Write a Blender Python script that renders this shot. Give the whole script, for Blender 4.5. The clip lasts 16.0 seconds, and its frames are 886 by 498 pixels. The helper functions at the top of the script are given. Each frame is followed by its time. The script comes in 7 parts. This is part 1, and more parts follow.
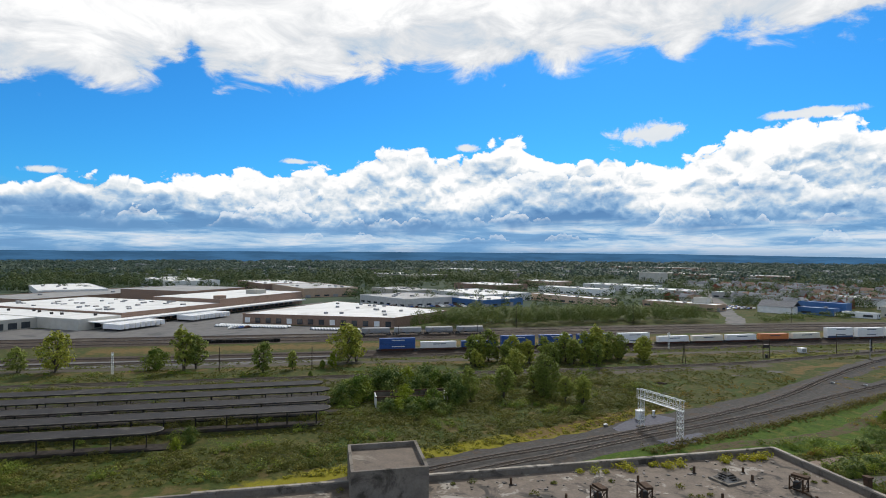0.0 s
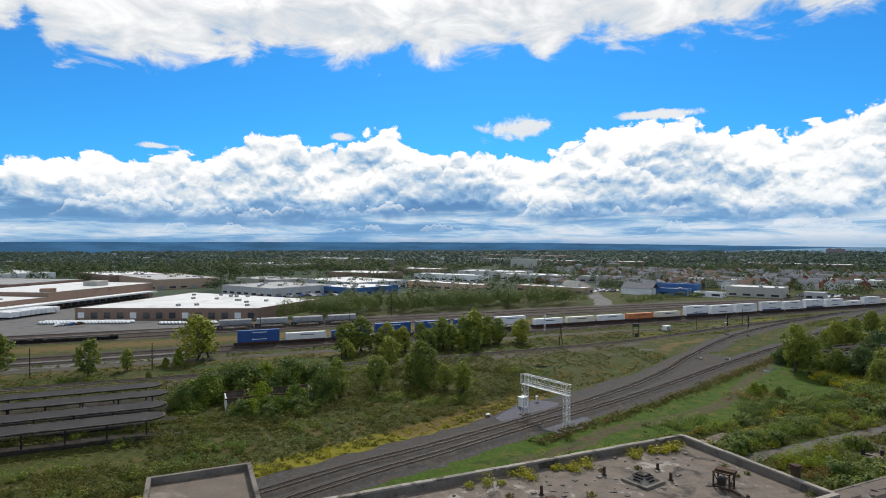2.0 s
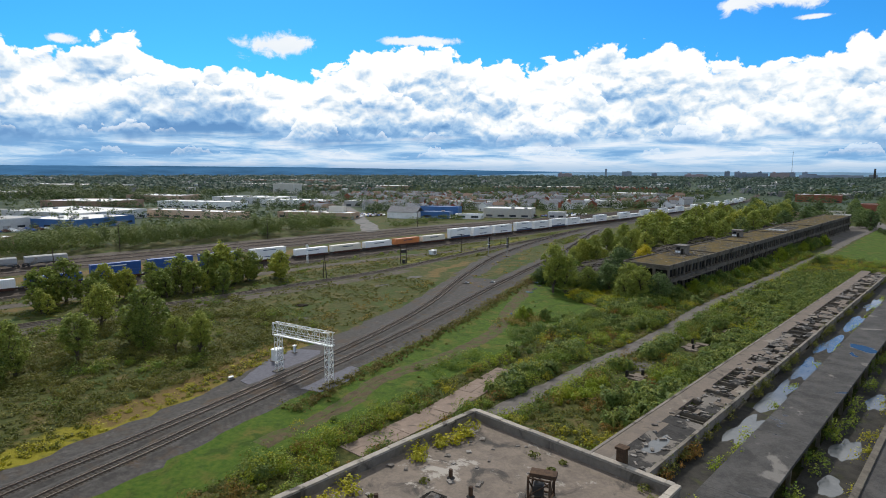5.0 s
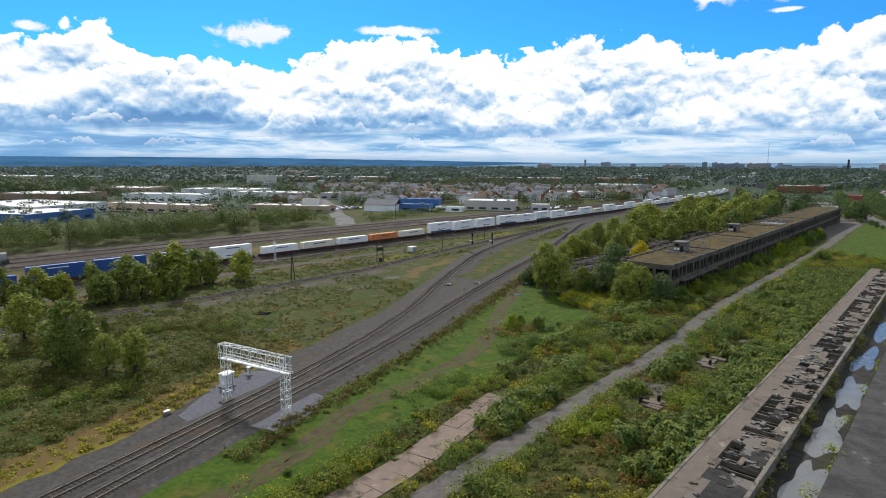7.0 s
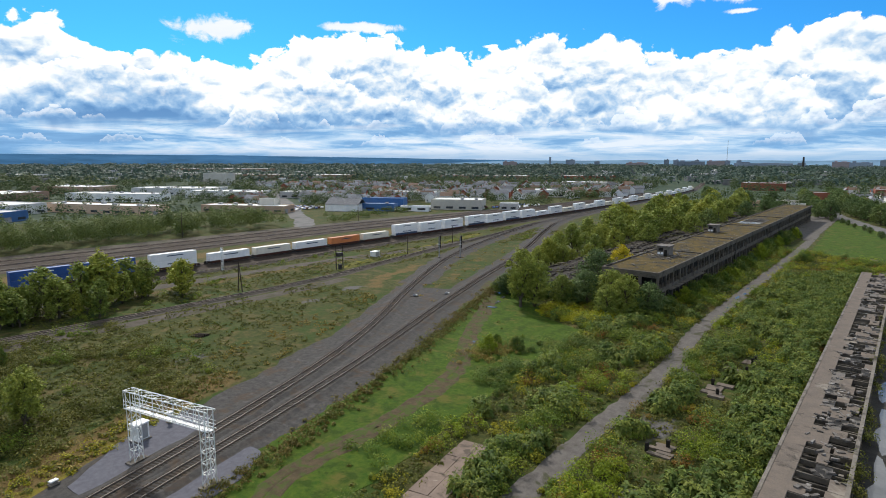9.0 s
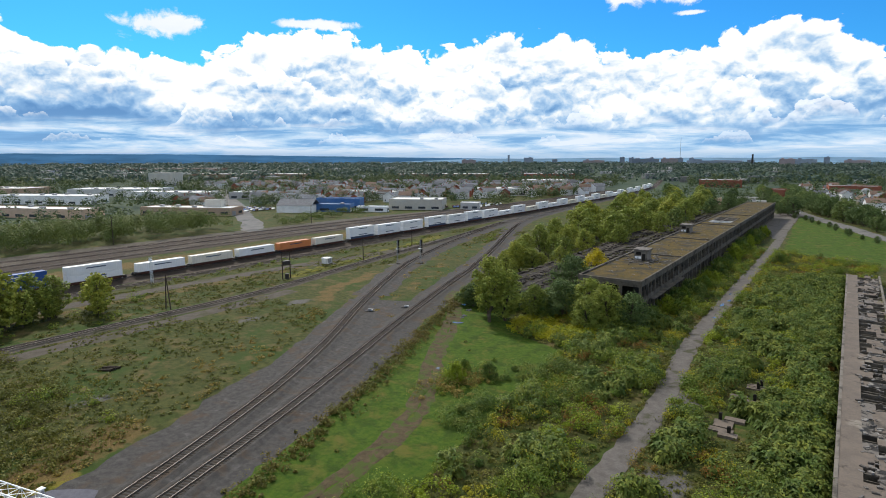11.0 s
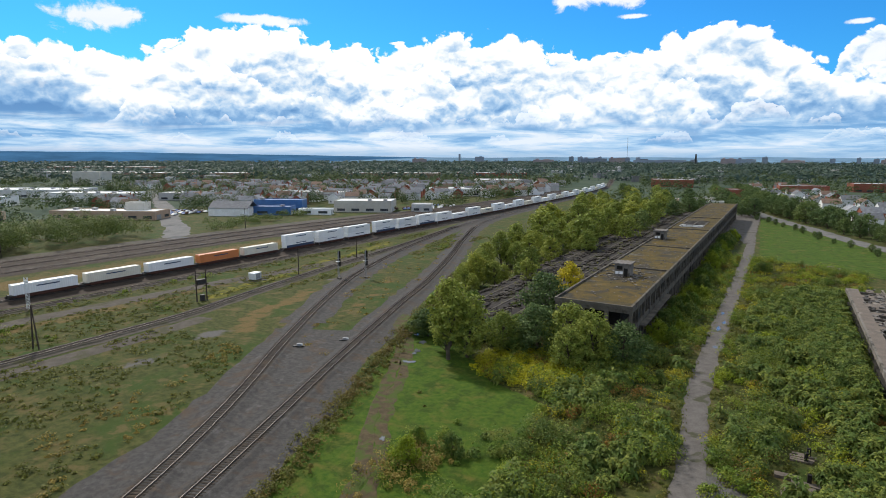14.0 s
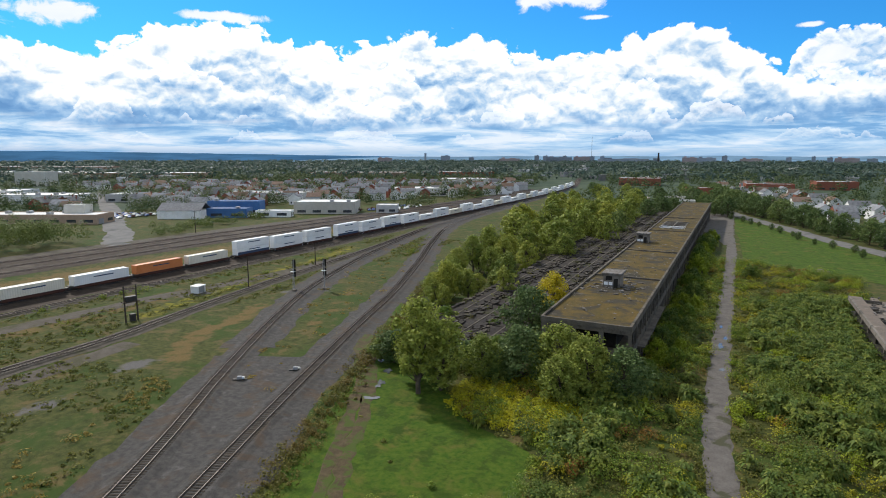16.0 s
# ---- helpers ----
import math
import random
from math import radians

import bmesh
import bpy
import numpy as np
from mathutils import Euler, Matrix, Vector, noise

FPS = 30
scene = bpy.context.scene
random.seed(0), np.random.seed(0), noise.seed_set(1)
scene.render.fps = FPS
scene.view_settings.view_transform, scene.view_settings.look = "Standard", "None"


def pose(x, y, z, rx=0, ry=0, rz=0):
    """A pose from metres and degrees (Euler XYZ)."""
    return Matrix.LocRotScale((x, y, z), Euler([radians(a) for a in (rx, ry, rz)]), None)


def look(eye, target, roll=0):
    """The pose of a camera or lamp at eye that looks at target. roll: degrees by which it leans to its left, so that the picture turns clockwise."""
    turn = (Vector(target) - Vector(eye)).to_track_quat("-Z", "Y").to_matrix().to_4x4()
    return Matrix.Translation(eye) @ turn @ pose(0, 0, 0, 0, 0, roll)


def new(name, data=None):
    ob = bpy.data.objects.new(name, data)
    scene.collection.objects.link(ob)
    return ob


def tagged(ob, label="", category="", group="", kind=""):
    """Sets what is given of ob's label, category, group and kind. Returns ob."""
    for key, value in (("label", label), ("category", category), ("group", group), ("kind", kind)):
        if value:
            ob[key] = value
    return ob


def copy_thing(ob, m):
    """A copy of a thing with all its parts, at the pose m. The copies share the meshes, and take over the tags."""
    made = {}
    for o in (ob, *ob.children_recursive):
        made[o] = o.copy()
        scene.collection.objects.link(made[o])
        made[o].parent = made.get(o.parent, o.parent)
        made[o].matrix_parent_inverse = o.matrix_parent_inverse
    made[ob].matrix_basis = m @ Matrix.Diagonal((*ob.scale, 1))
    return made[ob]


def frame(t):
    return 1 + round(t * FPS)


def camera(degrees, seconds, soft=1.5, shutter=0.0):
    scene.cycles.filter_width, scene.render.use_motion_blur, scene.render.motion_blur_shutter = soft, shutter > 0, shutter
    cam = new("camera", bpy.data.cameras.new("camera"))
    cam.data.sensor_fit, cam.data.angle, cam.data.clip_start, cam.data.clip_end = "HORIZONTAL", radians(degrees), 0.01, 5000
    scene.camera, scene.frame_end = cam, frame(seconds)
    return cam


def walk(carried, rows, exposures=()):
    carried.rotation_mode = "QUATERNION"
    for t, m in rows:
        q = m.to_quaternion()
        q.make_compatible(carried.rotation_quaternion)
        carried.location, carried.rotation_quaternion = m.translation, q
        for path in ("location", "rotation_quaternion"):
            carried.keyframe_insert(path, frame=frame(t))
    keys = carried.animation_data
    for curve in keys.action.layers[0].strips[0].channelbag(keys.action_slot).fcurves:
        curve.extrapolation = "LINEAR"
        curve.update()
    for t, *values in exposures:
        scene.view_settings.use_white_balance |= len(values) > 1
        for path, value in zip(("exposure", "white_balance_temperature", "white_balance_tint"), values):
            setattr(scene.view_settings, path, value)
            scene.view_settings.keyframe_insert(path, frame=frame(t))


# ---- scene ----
cam = camera(73.0, 16.0, soft=0.95)
PATH = [
    (0, (93.79, -44.82, 44.98), (-4.35, -25.61, 45.88), 0.27),
    (0.5, (89.01, -43.73, 43.86), (-8.65, -22.22, 44.60), 0.28),
    (1, (84.55, -42.33, 42.89), (-11.67, -15.09, 43.44), 0.18),
    (1.5, (79.92, -40.39, 41.99), (-13.91, -5.82, 42.48), 0.09),
    (2, (75.26, -38.25, 41.27), (-16.84, 0.71, 40.57), -0.04),
    (2.5, (70.90, -36.08, 40.87), (-20.35, 4.57, 36.35), 0.01),
    (3, (67.50, -34.46, 40.82), (-17.77, 17.50, 35.42), 0.13),
    (3.5, (63.56, -31.29, 40.40), (-12.10, 33.71, 33.32), -0.17),
    (4, (60.02, -28.02, 40.11), (-12.48, 40.11, 30.03), -0.16),
    (4.2, (58.84, -26.72, 40.10), (-13.05, 41.87, 28.78), -0.22),
    (6.3, (44.80, -13.04, 39.35), (-24.05, 58.08, 25.15), 0.22),
    (6.5, (43.43, -11.62, 39.65), (-25.13, 59.72, 25.15), 0.09),
    (7, (40.15, -8.16, 39.61), (-27.42, 64.09, 25.03), 0.11),
    (7.5, (36.96, -4.77, 39.68), (-29.63, 68.37, 24.96), 0.10),
    (8, (33.74, -1.41, 39.72), (-31.80, 72.65, 24.87), 0.12),
    (8.5, (30.68, 2.05, 39.74), (-33.83, 76.98, 24.82), 0.13),
    (9, (27.62, 5.63, 39.69), (-35.68, 81.58, 24.69), 0.11),
    (9.5, (24.62, 9.30, 39.65), (-37.34, 86.32, 24.59), 0.07),
    (10, (21.76, 12.95, 39.57), (-38.88, 91.01, 24.46), 0.04),
    (10.2, (20.51, 14.47, 39.49), (-39.56, 92.96, 24.33), -0.02),
    (12.5, (7.55, 32.20, 39.08), (-46.97, 114.62, 23.80), 0.11),
    (13, (4.79, 36.18, 39.09), (-48.53, 119.37, 23.72), 0.12),
    (13.5, (2.10, 40.44, 38.92), (-50.19, 124.28, 23.55), 0.15),
    (14, (-0.43, 44.54, 38.91), (-51.66, 129.03, 23.49), 0.12),
    (14.5, (-2.91, 48.58, 38.77), (-52.88, 133.82, 23.34), 0.16),
    (15, (-5.39, 52.28, 38.73), (-53.92, 138.32, 23.24), 0.15),
    (15.5, (-7.80, 56.12, 38.52), (-55.00, 142.91, 23.01), 0.10),
    (16, (-10.00, 60.00, 38.44), (-56.38, 147.22, 22.88), 0.05),
]
walk(cam, [(t, look(eye, target, roll)) for t, eye, target, roll in PATH], [(0.0, -0.34), (2.5, -0.32), (4.0, -0.22), (6.5, -0.10), (16.0, -0.08)])

# ---------- small toolkit ----------
RNG = np.random.default_rng(7)


class Mesh:
    """Collects vertices and faces of one part."""

    def __init__(self):
        self.v, self.f = [], []

    def add(self, verts, faces):
        n = len(self.v)
        self.v += [tuple(p) for p in verts]
        self.f += [tuple(i + n for i in f) for f in faces]
        return self

    def box(self, cx, cy, cz, sx, sy, sz, rz=0.0, taper=1.0):
        """A box centred in plan at cx, cy with its foot at cz."""
        c, s = math.cos(rz), math.sin(rz)
        pts = []
        for k, z in ((1.0, cz), (taper, cz + sz)):
            for a, b in ((-1, -1), (1, -1), (1, 1), (-1, 1)):
                x, y = a * sx / 2 * k, b * sy / 2 * k
                pts.append((cx + c * x - s * y, cy + s * x + c * y, z))
        return self.add(pts, [(3, 2, 1, 0), (4, 5, 6, 7), (0, 1, 5, 4), (1, 2, 6, 5), (2, 3, 7, 6), (3, 0, 4, 7)])

    def cbox(self, cx, cy, cz, sx, sy, sz, rz=0.0, b=0.1):
        """A box with chamfered upright and top edges."""
        c, s = math.cos(rz), math.sin(rz)
        ring = lambda hx, hy: [(-hx + b, -hy), (hx - b, -hy), (hx, -hy + b), (hx, hy - b), (hx - b, hy), (-hx + b, hy), (-hx, hy - b), (-hx, -hy + b)]
        pts = []
        for z, i in ((cz, 0), (cz + sz - b, 0), (cz + sz, b)):
            for x, y in ring(sx / 2 - i, sy / 2 - i):
                pts.append((cx + c * x - s * y, cy + s * x + c * y, z))
        f = [tuple(range(7, -1, -1)), tuple(range(16, 24))]
        for k in (0, 8):
            f += [(k + i, k + (i + 1) % 8, k + 8 + (i + 1) % 8, k + 8 + i) for i in range(8)]
        return self.add(pts, f)

    def tube(self, p, q, r, r2=None, n=6):
        p, q = Vector(p), Vector(q)
        d = (q - p).normalized()
        a = d.orthogonal().normalized()
        b = d.cross(a)
        r2 = r if r2 is None else r2
        pts = []
        for o, rad in ((p, r), (q, r2)):
            pts += [o + (a * math.cos(2 * math.pi * i / n) + b * math.sin(2 * math.pi * i / n)) * rad for i in range(n)]
        f = [(i, (i + 1) % n, n + (i + 1) % n, n + i) for i in range(n)]
        return self.add(pts, f + [tuple(range(n - 1, -1, -1)), tuple(range(n, 2 * n))])

    def prism(self, poly, z0, z1):
        n = len(poly)
        pts = [(x, y, z0) for x, y in poly] + [(x, y, z1) for x, y in poly]
        f = [(i, (i + 1) % n, n + (i + 1) % n, n + i) for i in range(n)]
        return self.add(pts, f + [tuple(range(n - 1, -1, -1)), tuple(range(n, 2 * n))])

    def gable(self, cx, cy, z, sx, sy, h, rz=0.0, over=0.3, thick=0.15):
        """A pitched roof with its ridge along local y."""
        c, s = math.cos(rz), math.sin(rz)
        hx, hy = sx / 2 + over, sy / 2 + over
        loc = [(-hx, -hy, 0), (hx, -hy, 0), (hx, hy, 0), (-hx, hy, 0), (0, -hy, h), (0, hy, h)]
        loc += [(x, y, w + thick) for x, y, w in loc]
        pts = [(cx + c * x - s * y, cy + s * x + c * y, z + w) for x, y, w in loc]
        return self.add(pts, [(6, 10, 11, 9), (7, 8, 11, 10), (0, 3, 5, 4), (1, 4, 5, 2), (0, 4, 10, 6), (4, 1, 7, 10), (2, 5, 11, 8), (5, 3, 9, 11), (0, 6, 9, 3), (1, 2, 8, 7)])


def mesh_from(name, m, material, smooth=False):
    me = bpy.data.meshes.new(name)
    me.from_pydata(m.v, [], m.f)
    me.materials.append(material)
    if smooth:
        me.polygons.foreach_set("use_smooth", [True] * len(me.polygons))
    me.update()
    return me


def thing(name, label, category, group="", kind="", at=None):
    ob = new(name)
    ob.empty_display_size = 0.5
    if at is not None:
        ob.matrix_basis = at
    return tagged(ob, label, category, group, kind)


def part(name, m, material, parent, label="", smooth=False, kind=""):
    """Links a Mesh (or ready mesh data) as one object under a thing or a part."""
    ob = new(name, mesh_from(name, m, material, smooth) if isinstance(m, Mesh) else m)
    ob.parent = parent
    return tagged(ob, label, kind=kind)


def solid(name, m, material, label, category, group="", kind="", smooth=False):
    ob = new(name, mesh_from(name, m, material, smooth) if isinstance(m, Mesh) else m)
    return tagged(ob, label, category, group, kind)


def quads_mesh(name, verts, material):
    """A mesh of loose leaves from an array of shape (n, corners, 3)."""
    n, c = verts.shape[:2]
    me = bpy.data.meshes.new(name)
    me.vertices.add(c * n)
    me.vertices.foreach_set("co", np.asarray(verts, np.float32).ravel())
    me.loops.add(c * n)
    me.loops.foreach_set("vertex_index", np.arange(c * n, dtype=np.int32))
    me.polygons.add(n)
    me.polygons.foreach_set("loop_start", np.arange(0, c * n, c, dtype=np.int32))
    me.materials.append(material)
    me.update(calc_edges=True)
    return me


def leaves(centres, radii, k, size, rng, up=0.35, low=-0.5, fill=0.55, wild=0.45):
    """k leaf sprays round every centre, mostly in the outer part of an ellipsoid of the given half-axes."""
    centres, radii = np.atleast_2d(centres).astype(float), np.atleast_2d(radii).astype(float)
    n = len(centres)
    d = rng.normal(size=(n, k, 3))
    d /= np.linalg.norm(d, axis=2, keepdims=True)
    d[..., 2] = np.where(d[..., 2] < low, -d[..., 2], d[..., 2])
    r = fill + (1.08 - fill) * rng.random((n, k, 1)) ** 0.6
    pos = centres[:, None] + d * r * radii[:, None]
    nor = d + rng.normal(size=(n, k, 3)) * wild + np.array([0, 0, up])
    nor /= np.linalg.norm(nor, axis=2, keepdims=True)
    t = np.cross(nor, rng.normal(size=(n, k, 3)))
    t /= np.linalg.norm(t, axis=2, keepdims=True) + 1e-9
    b = np.cross(nor, t)
    sz = np.broadcast_to(np.asarray(size, float).reshape(-1, 1, 1), (n, 1, 1)) if np.ndim(size) else size
    s = sz * (0.6 + 0.8 * rng.random((n, k, 1))) * 0.5
    w = s * (0.55 + 0.4 * rng.random((n, k, 1)))
    w = w * 1.15
    q = np.stack([pos + t * s, pos - t * s * 0.7 + b * w + nor * 0.2 * s, pos - t * s * 0.7 - b * w], axis=2)
    return q.reshape(-1, 3, 3)


def spline(pts, step=3.0):
    """Points along a smooth line through the given ones."""
    p = np.array(pts, float)
    p = np.vstack([2 * p[0] - p[1], p, 2 * p[-1] - p[-2]])
    out = []
    for i in range(1, len(p) - 2):
        n = max(2, int(np.linalg.norm(p[i + 1] - p[i]) / step))
        for t in np.linspace(0, 1, n, endpoint=False):
            out.append(0.5 * (2 * p[i] + (p[i + 1] - p[i - 1]) * t + (2 * p[i - 1] - 5 * p[i] + 4 * p[i + 1] - p[i + 2]) * t**2 + (3 * p[i] - p[i - 1] - 3 * p[i + 1] + p[i + 2]) * t**3))
    return np.array(out + [p[-2]])


def sides(line):
    d = np.gradient(line, axis=0)
    d /= np.linalg.norm(d, axis=1, keepdims=True)
    return np.stack([d[:, 1], -d[:, 0]], 1)


def sweep(line, profile, z=0.0, ragged=0.0, rng=None):
    """Sweeps an open profile of (across, height) along a line in plan; across grows to the right of the way."""
    m, nor = Mesh(), sides(line)
    k = len(profile)
    wob = np.ones((len(line), 2)) if rng is None else 1 + ragged * (rng.random((len(line), 2)) - 0.5)
    verts = []
    for i in range(len(line)):
        for a, h in profile:
            a2 = a * (wob[i, 0] if a < 0 else wob[i, 1])
            verts.append((line[i, 0] + nor[i, 0] * a2, line[i, 1] + nor[i, 1] * a2, z + h))
    faces = [(i * k + j, i * k + j + 1, (i + 1) * k + j + 1, (i + 1) * k + j) for i in range(len(line) - 1) for j in range(k - 1)]
    m.add(verts, [f[::-1] for f in faces])
    return m


def near_line(pts, line):
    """Distance in plan of points (n, 2) from a line given by dense points."""
    out = np.full(len(pts), 1e9)
    for i in range(0, len(line), 200):
        seg = line[i : i + 200]
        out = np.minimum(out, np.sqrt(((pts[:, None] - seg[None]) ** 2).sum(2)).min(1))
    return out


def side_of(pts, line):
    """Signed distance in plan: positive to the right of the line's way."""
    d = ((pts[:, None] - line[None]) ** 2).sum(2)
    i = d.argmin(1)
    nor = sides(line)[i]
    return ((pts - line[i]) * nor).sum(1)


def inside(pts, poly):
    x, y = pts[:, 0], pts[:, 1]
    res = np.zeros(len(pts), bool)
    for (x0, y0), (x1, y1) in zip(poly, poly[1:] + poly[:1]):
        hit = (y0 > y) != (y1 > y)
        res ^= hit & (x < (x1 - x0) * (y - y0) / (y1 - y0 + 1e-12) + x0)
    return res


def lumps(pts, scale, seed=0.0):
    """Smooth noise in 0..1 at points in plan."""
    return np.array([noise.noise((x / scale, y / scale, seed)) for x, y in pts]) * 0.5 + 0.5


# ---------- sky, clouds and sun ----------
SUN_YAW, SUN_EL = 62.0, 42.0
world = bpy.data.worlds.new("sky")
scene.world = world
world.use_nodes = True
wt = world.node_tree
wt.nodes.clear()


class Net:
    """Short hand for node trees: sockets in, socket out."""

    def __init__(self, tree):
        self.t = tree

    def node(self, kind, ins=(), **props):
        n = self.t.nodes.new(kind)
        if "operation" in props:
            n.operation = props["operation"]
        if "interpolation_type" in props:
            n.interpolation_type = props["interpolation_type"]
        if "data_type" in props:
            n.data_type, n.blend_type = props["data_type"], props["blend_type"]
        if "feature" in props:
            n.feature, n.normalize = props["feature"], True
        for i, v in (ins.items() if isinstance(ins, dict) else enumerate(ins)):
            if v is None:
                continue
            if isinstance(v, bpy.types.NodeSocket):
                self.t.links.new(v, n.inputs[i])
            else:
                n.inputs[i].default_value = v
        return n

    def math(self, op, a, b=None, c=None):
        return self.node("ShaderNodeMath", (a, b, c), operation=op).outputs[0]

    def step(self, x, lo, hi, a=0.0, b=1.0):
        n = self.node("ShaderNodeMapRange", (x, lo, hi, a, b), interpolation_type="SMOOTHSTEP")
        return n.outputs[0]

    def lin(self, x, lo, hi, a=0.0, b=1.0):
        return self.node("ShaderNodeMapRange", (x, lo, hi, a, b)).outputs[0]

    def mix(self, fac, a, b, blend="MIX"):
        n = self.node("ShaderNodeMix", data_type="RGBA", blend_type=blend)
        for sock, v in ((n.inputs[0], fac), (n.inputs[6], a), (n.inputs[7], b)):
            if isinstance(v, bpy.types.NodeSocket):
                self.t.links.new(v, sock)
            else:
                sock.default_value = v if not isinstance(v, tuple) else (*v, 1.0)[:4]
        return n.outputs[2]

    def noise(self, vec, scale, detail=4.0, rough=0.5, dist=0.0):
        return self.node("ShaderNodeTexNoise", {"Vector": vec, "Scale": scale, "Detail": detail, "Roughness": rough, "Distortion": dist}).outputs[0]

    def ramp(self, fac, stops, mode="LINEAR"):
        n = self.node("ShaderNodeValToRGB", (fac,))
        r = n.color_ramp
        r.interpolation = mode
        while len(r.elements) < len(stops):
            r.elements.new(0.5)
        for e, (p, c) in zip(r.elements, sorted(stops, key=lambda s: s[0])):
            e.position = p
            e.color = (c, c, c, 1.0) if not isinstance(c, tuple) else (*c, 1.0)[:4]
        return n.outputs[0]


w = Net(wt)
way = w.node("ShaderNodeTexCoord").outputs["Generated"]
xyz = w.node("ShaderNodeSeparateXYZ", (way,)).outputs
az = w.math("MULTIPLY", w.math("ARCTAN2", w.math("MULTIPLY", xyz[0], -1.0), xyz[1]), 180 / math.pi)  # degrees to the left of +y
el = w.math("MULTIPLY", w.math("ARCSINE", xyz[2]), 180 / math.pi)
flat = w.node("ShaderNodeCombineXYZ", (az, el, 0.0)).outputs[0]
sky = w.node("ShaderNodeTexSky")
sky.sky_type, sky.sun_disc, sky.sun_elevation, sky.sun_rotation = "NISHITA", False, radians(SUN_EL), radians(-SUN_YAW)
sky.air_density, sky.dust_density, sky.ozone_density = 1.0, 0.3, 3.0
blue = w.mix(1.0, sky.outputs[0], (0.020, 0.090, 0.152), "MULTIPLY")
# outlines of the cloud bank and of the high sheet: degrees of height over azimuth from -40 to 120
BANK = [(-30, 8.0), (-7.2, 6.9), (-1.3, 6.5), (3.0, 9.8), (6.1, 11.4), (10.2, 10.1), (14.7, 8.8), (21.0, 8.8), (24.8, 10.6), (28.1, 10.3), (31.6, 11.4), (34.0, 9.6), (41.2, 9.6), (44.8, 10.8), (48.0, 11.2), (52.6, 10.5), (56.5, 8.6), (58.8, 8.0), (63.3, 8.5), (68.2, 8.5), (72.2, 11.2), (75.4, 9.7), (78.1, 8.6), (81.3, 9.9), (84.6, 9.6), (88.5, 7.8), (93, 7.8), (97.4, 7.3), (105, 6.5), (115.5, 5.6)]
SHEET = [(-40, 17.0), (0, 17.5), (36, 17.5), (42.4, 17.8), (47.1, 17.2), (53.0, 17.8), (57.5, 17.0), (64.4, 17.9), (70.6, 16.7), (78.1, 17.1), (88.9, 16.1), (95.0, 14.5), (100.4, 14.7), (101.8, 16.7), (105.8, 13.7), (115.5, 12.3)]
azf = w.lin(az, -40.0, 120.0)
top = w.math("MULTIPLY", w.ramp(azf, [((a + 40) / 160, h / 25) for a, h in BANK]), 25.0)
low = w.math("MULTIPLY", w.ramp(azf, [((a + 40) / 160, h / 25) for a, h in SHEET]), 25.0)
fine = w.noise(flat, 0.5, 7.0, 0.62, 0.4)
glow = w.step(w.math("ABSOLUTE", w.math("SUBTRACT", az, 30.0)), 42.0, 8.0, 0.0, 0.12)
dim = w.math("SUBTRACT", glow, w.step(az, 55.0, 85.0, 0.0, 0.06))


def domes(size, seed, up=0.0, detail=3.0):
    """Cauliflower relief of cumulus, one dome to a cell, in degrees of the sky."""
    at = w.node("ShaderNodeMapping", (flat, (seed * 7.3, seed * 3.1 + up, 0.0), (0, 0, 0), (0.85 / size, 1.15 / size, 1.0))).outputs[0]
    bend = w.node("ShaderNodeTexNoise", {"Vector": at, "Scale": 1.3, "Detail": 4.0})
    bend.noise_dimensions = "2D"
    shift = w.node("ShaderNodeVectorMath", (bend.outputs[1], (0.5, 0.5, 0.5)), operation="SUBTRACT").outputs[0]
    at = w.node("ShaderNodeVectorMath", (at, w.node("ShaderNodeVectorMath", (shift, (0.75, 0.75, 0.0)), operation="MULTIPLY").outputs[0]), operation="ADD").outputs[0]
    n = w.node("ShaderNodeTexVoronoi", {"Vector": at, "Scale": 1.0, "Detail": detail, "Roughness": 0.5}, feature="F1")
    n.voronoi_dimensions = "2D"
    return w.math("SUBTRACT", 0.55, n.outputs[0])


def along(size, seed, detail=2.0):
    """Slow change along the horizon only."""
    n = w.node("ShaderNodeTexNoise", {"Vector": w.node("ShaderNodeMapping", (w.node("ShaderNodeCombineXYZ", (az, seed * 11.0, 0.0)).outputs[0], (0, 0, 0), (0, 0, 0), (1.0 / size, 1.0, 1.0))).outputs[0], "Scale": 1.0, "Detail": detail})
    n.noise_dimensions = "2D"
    return n.outputs[0]


CLOUD = [(0.05, (0.13, 0.31, 0.62)), (0.28, (0.24, 0.46, 0.78)), (0.46, (0.48, 0.69, 0.94)), (0.62, (0.88, 0.97, 1.05)), (0.80, (1.28, 1.28, 1.28))]


shade = w.noise(w.node("ShaderNodeMapping", (flat, (5.0, 9.0, 0), (0, 0, 0), (0.085, 0.24, 1.0))).outputs[0], 1.0, 4.0, 0.55, 0.6)


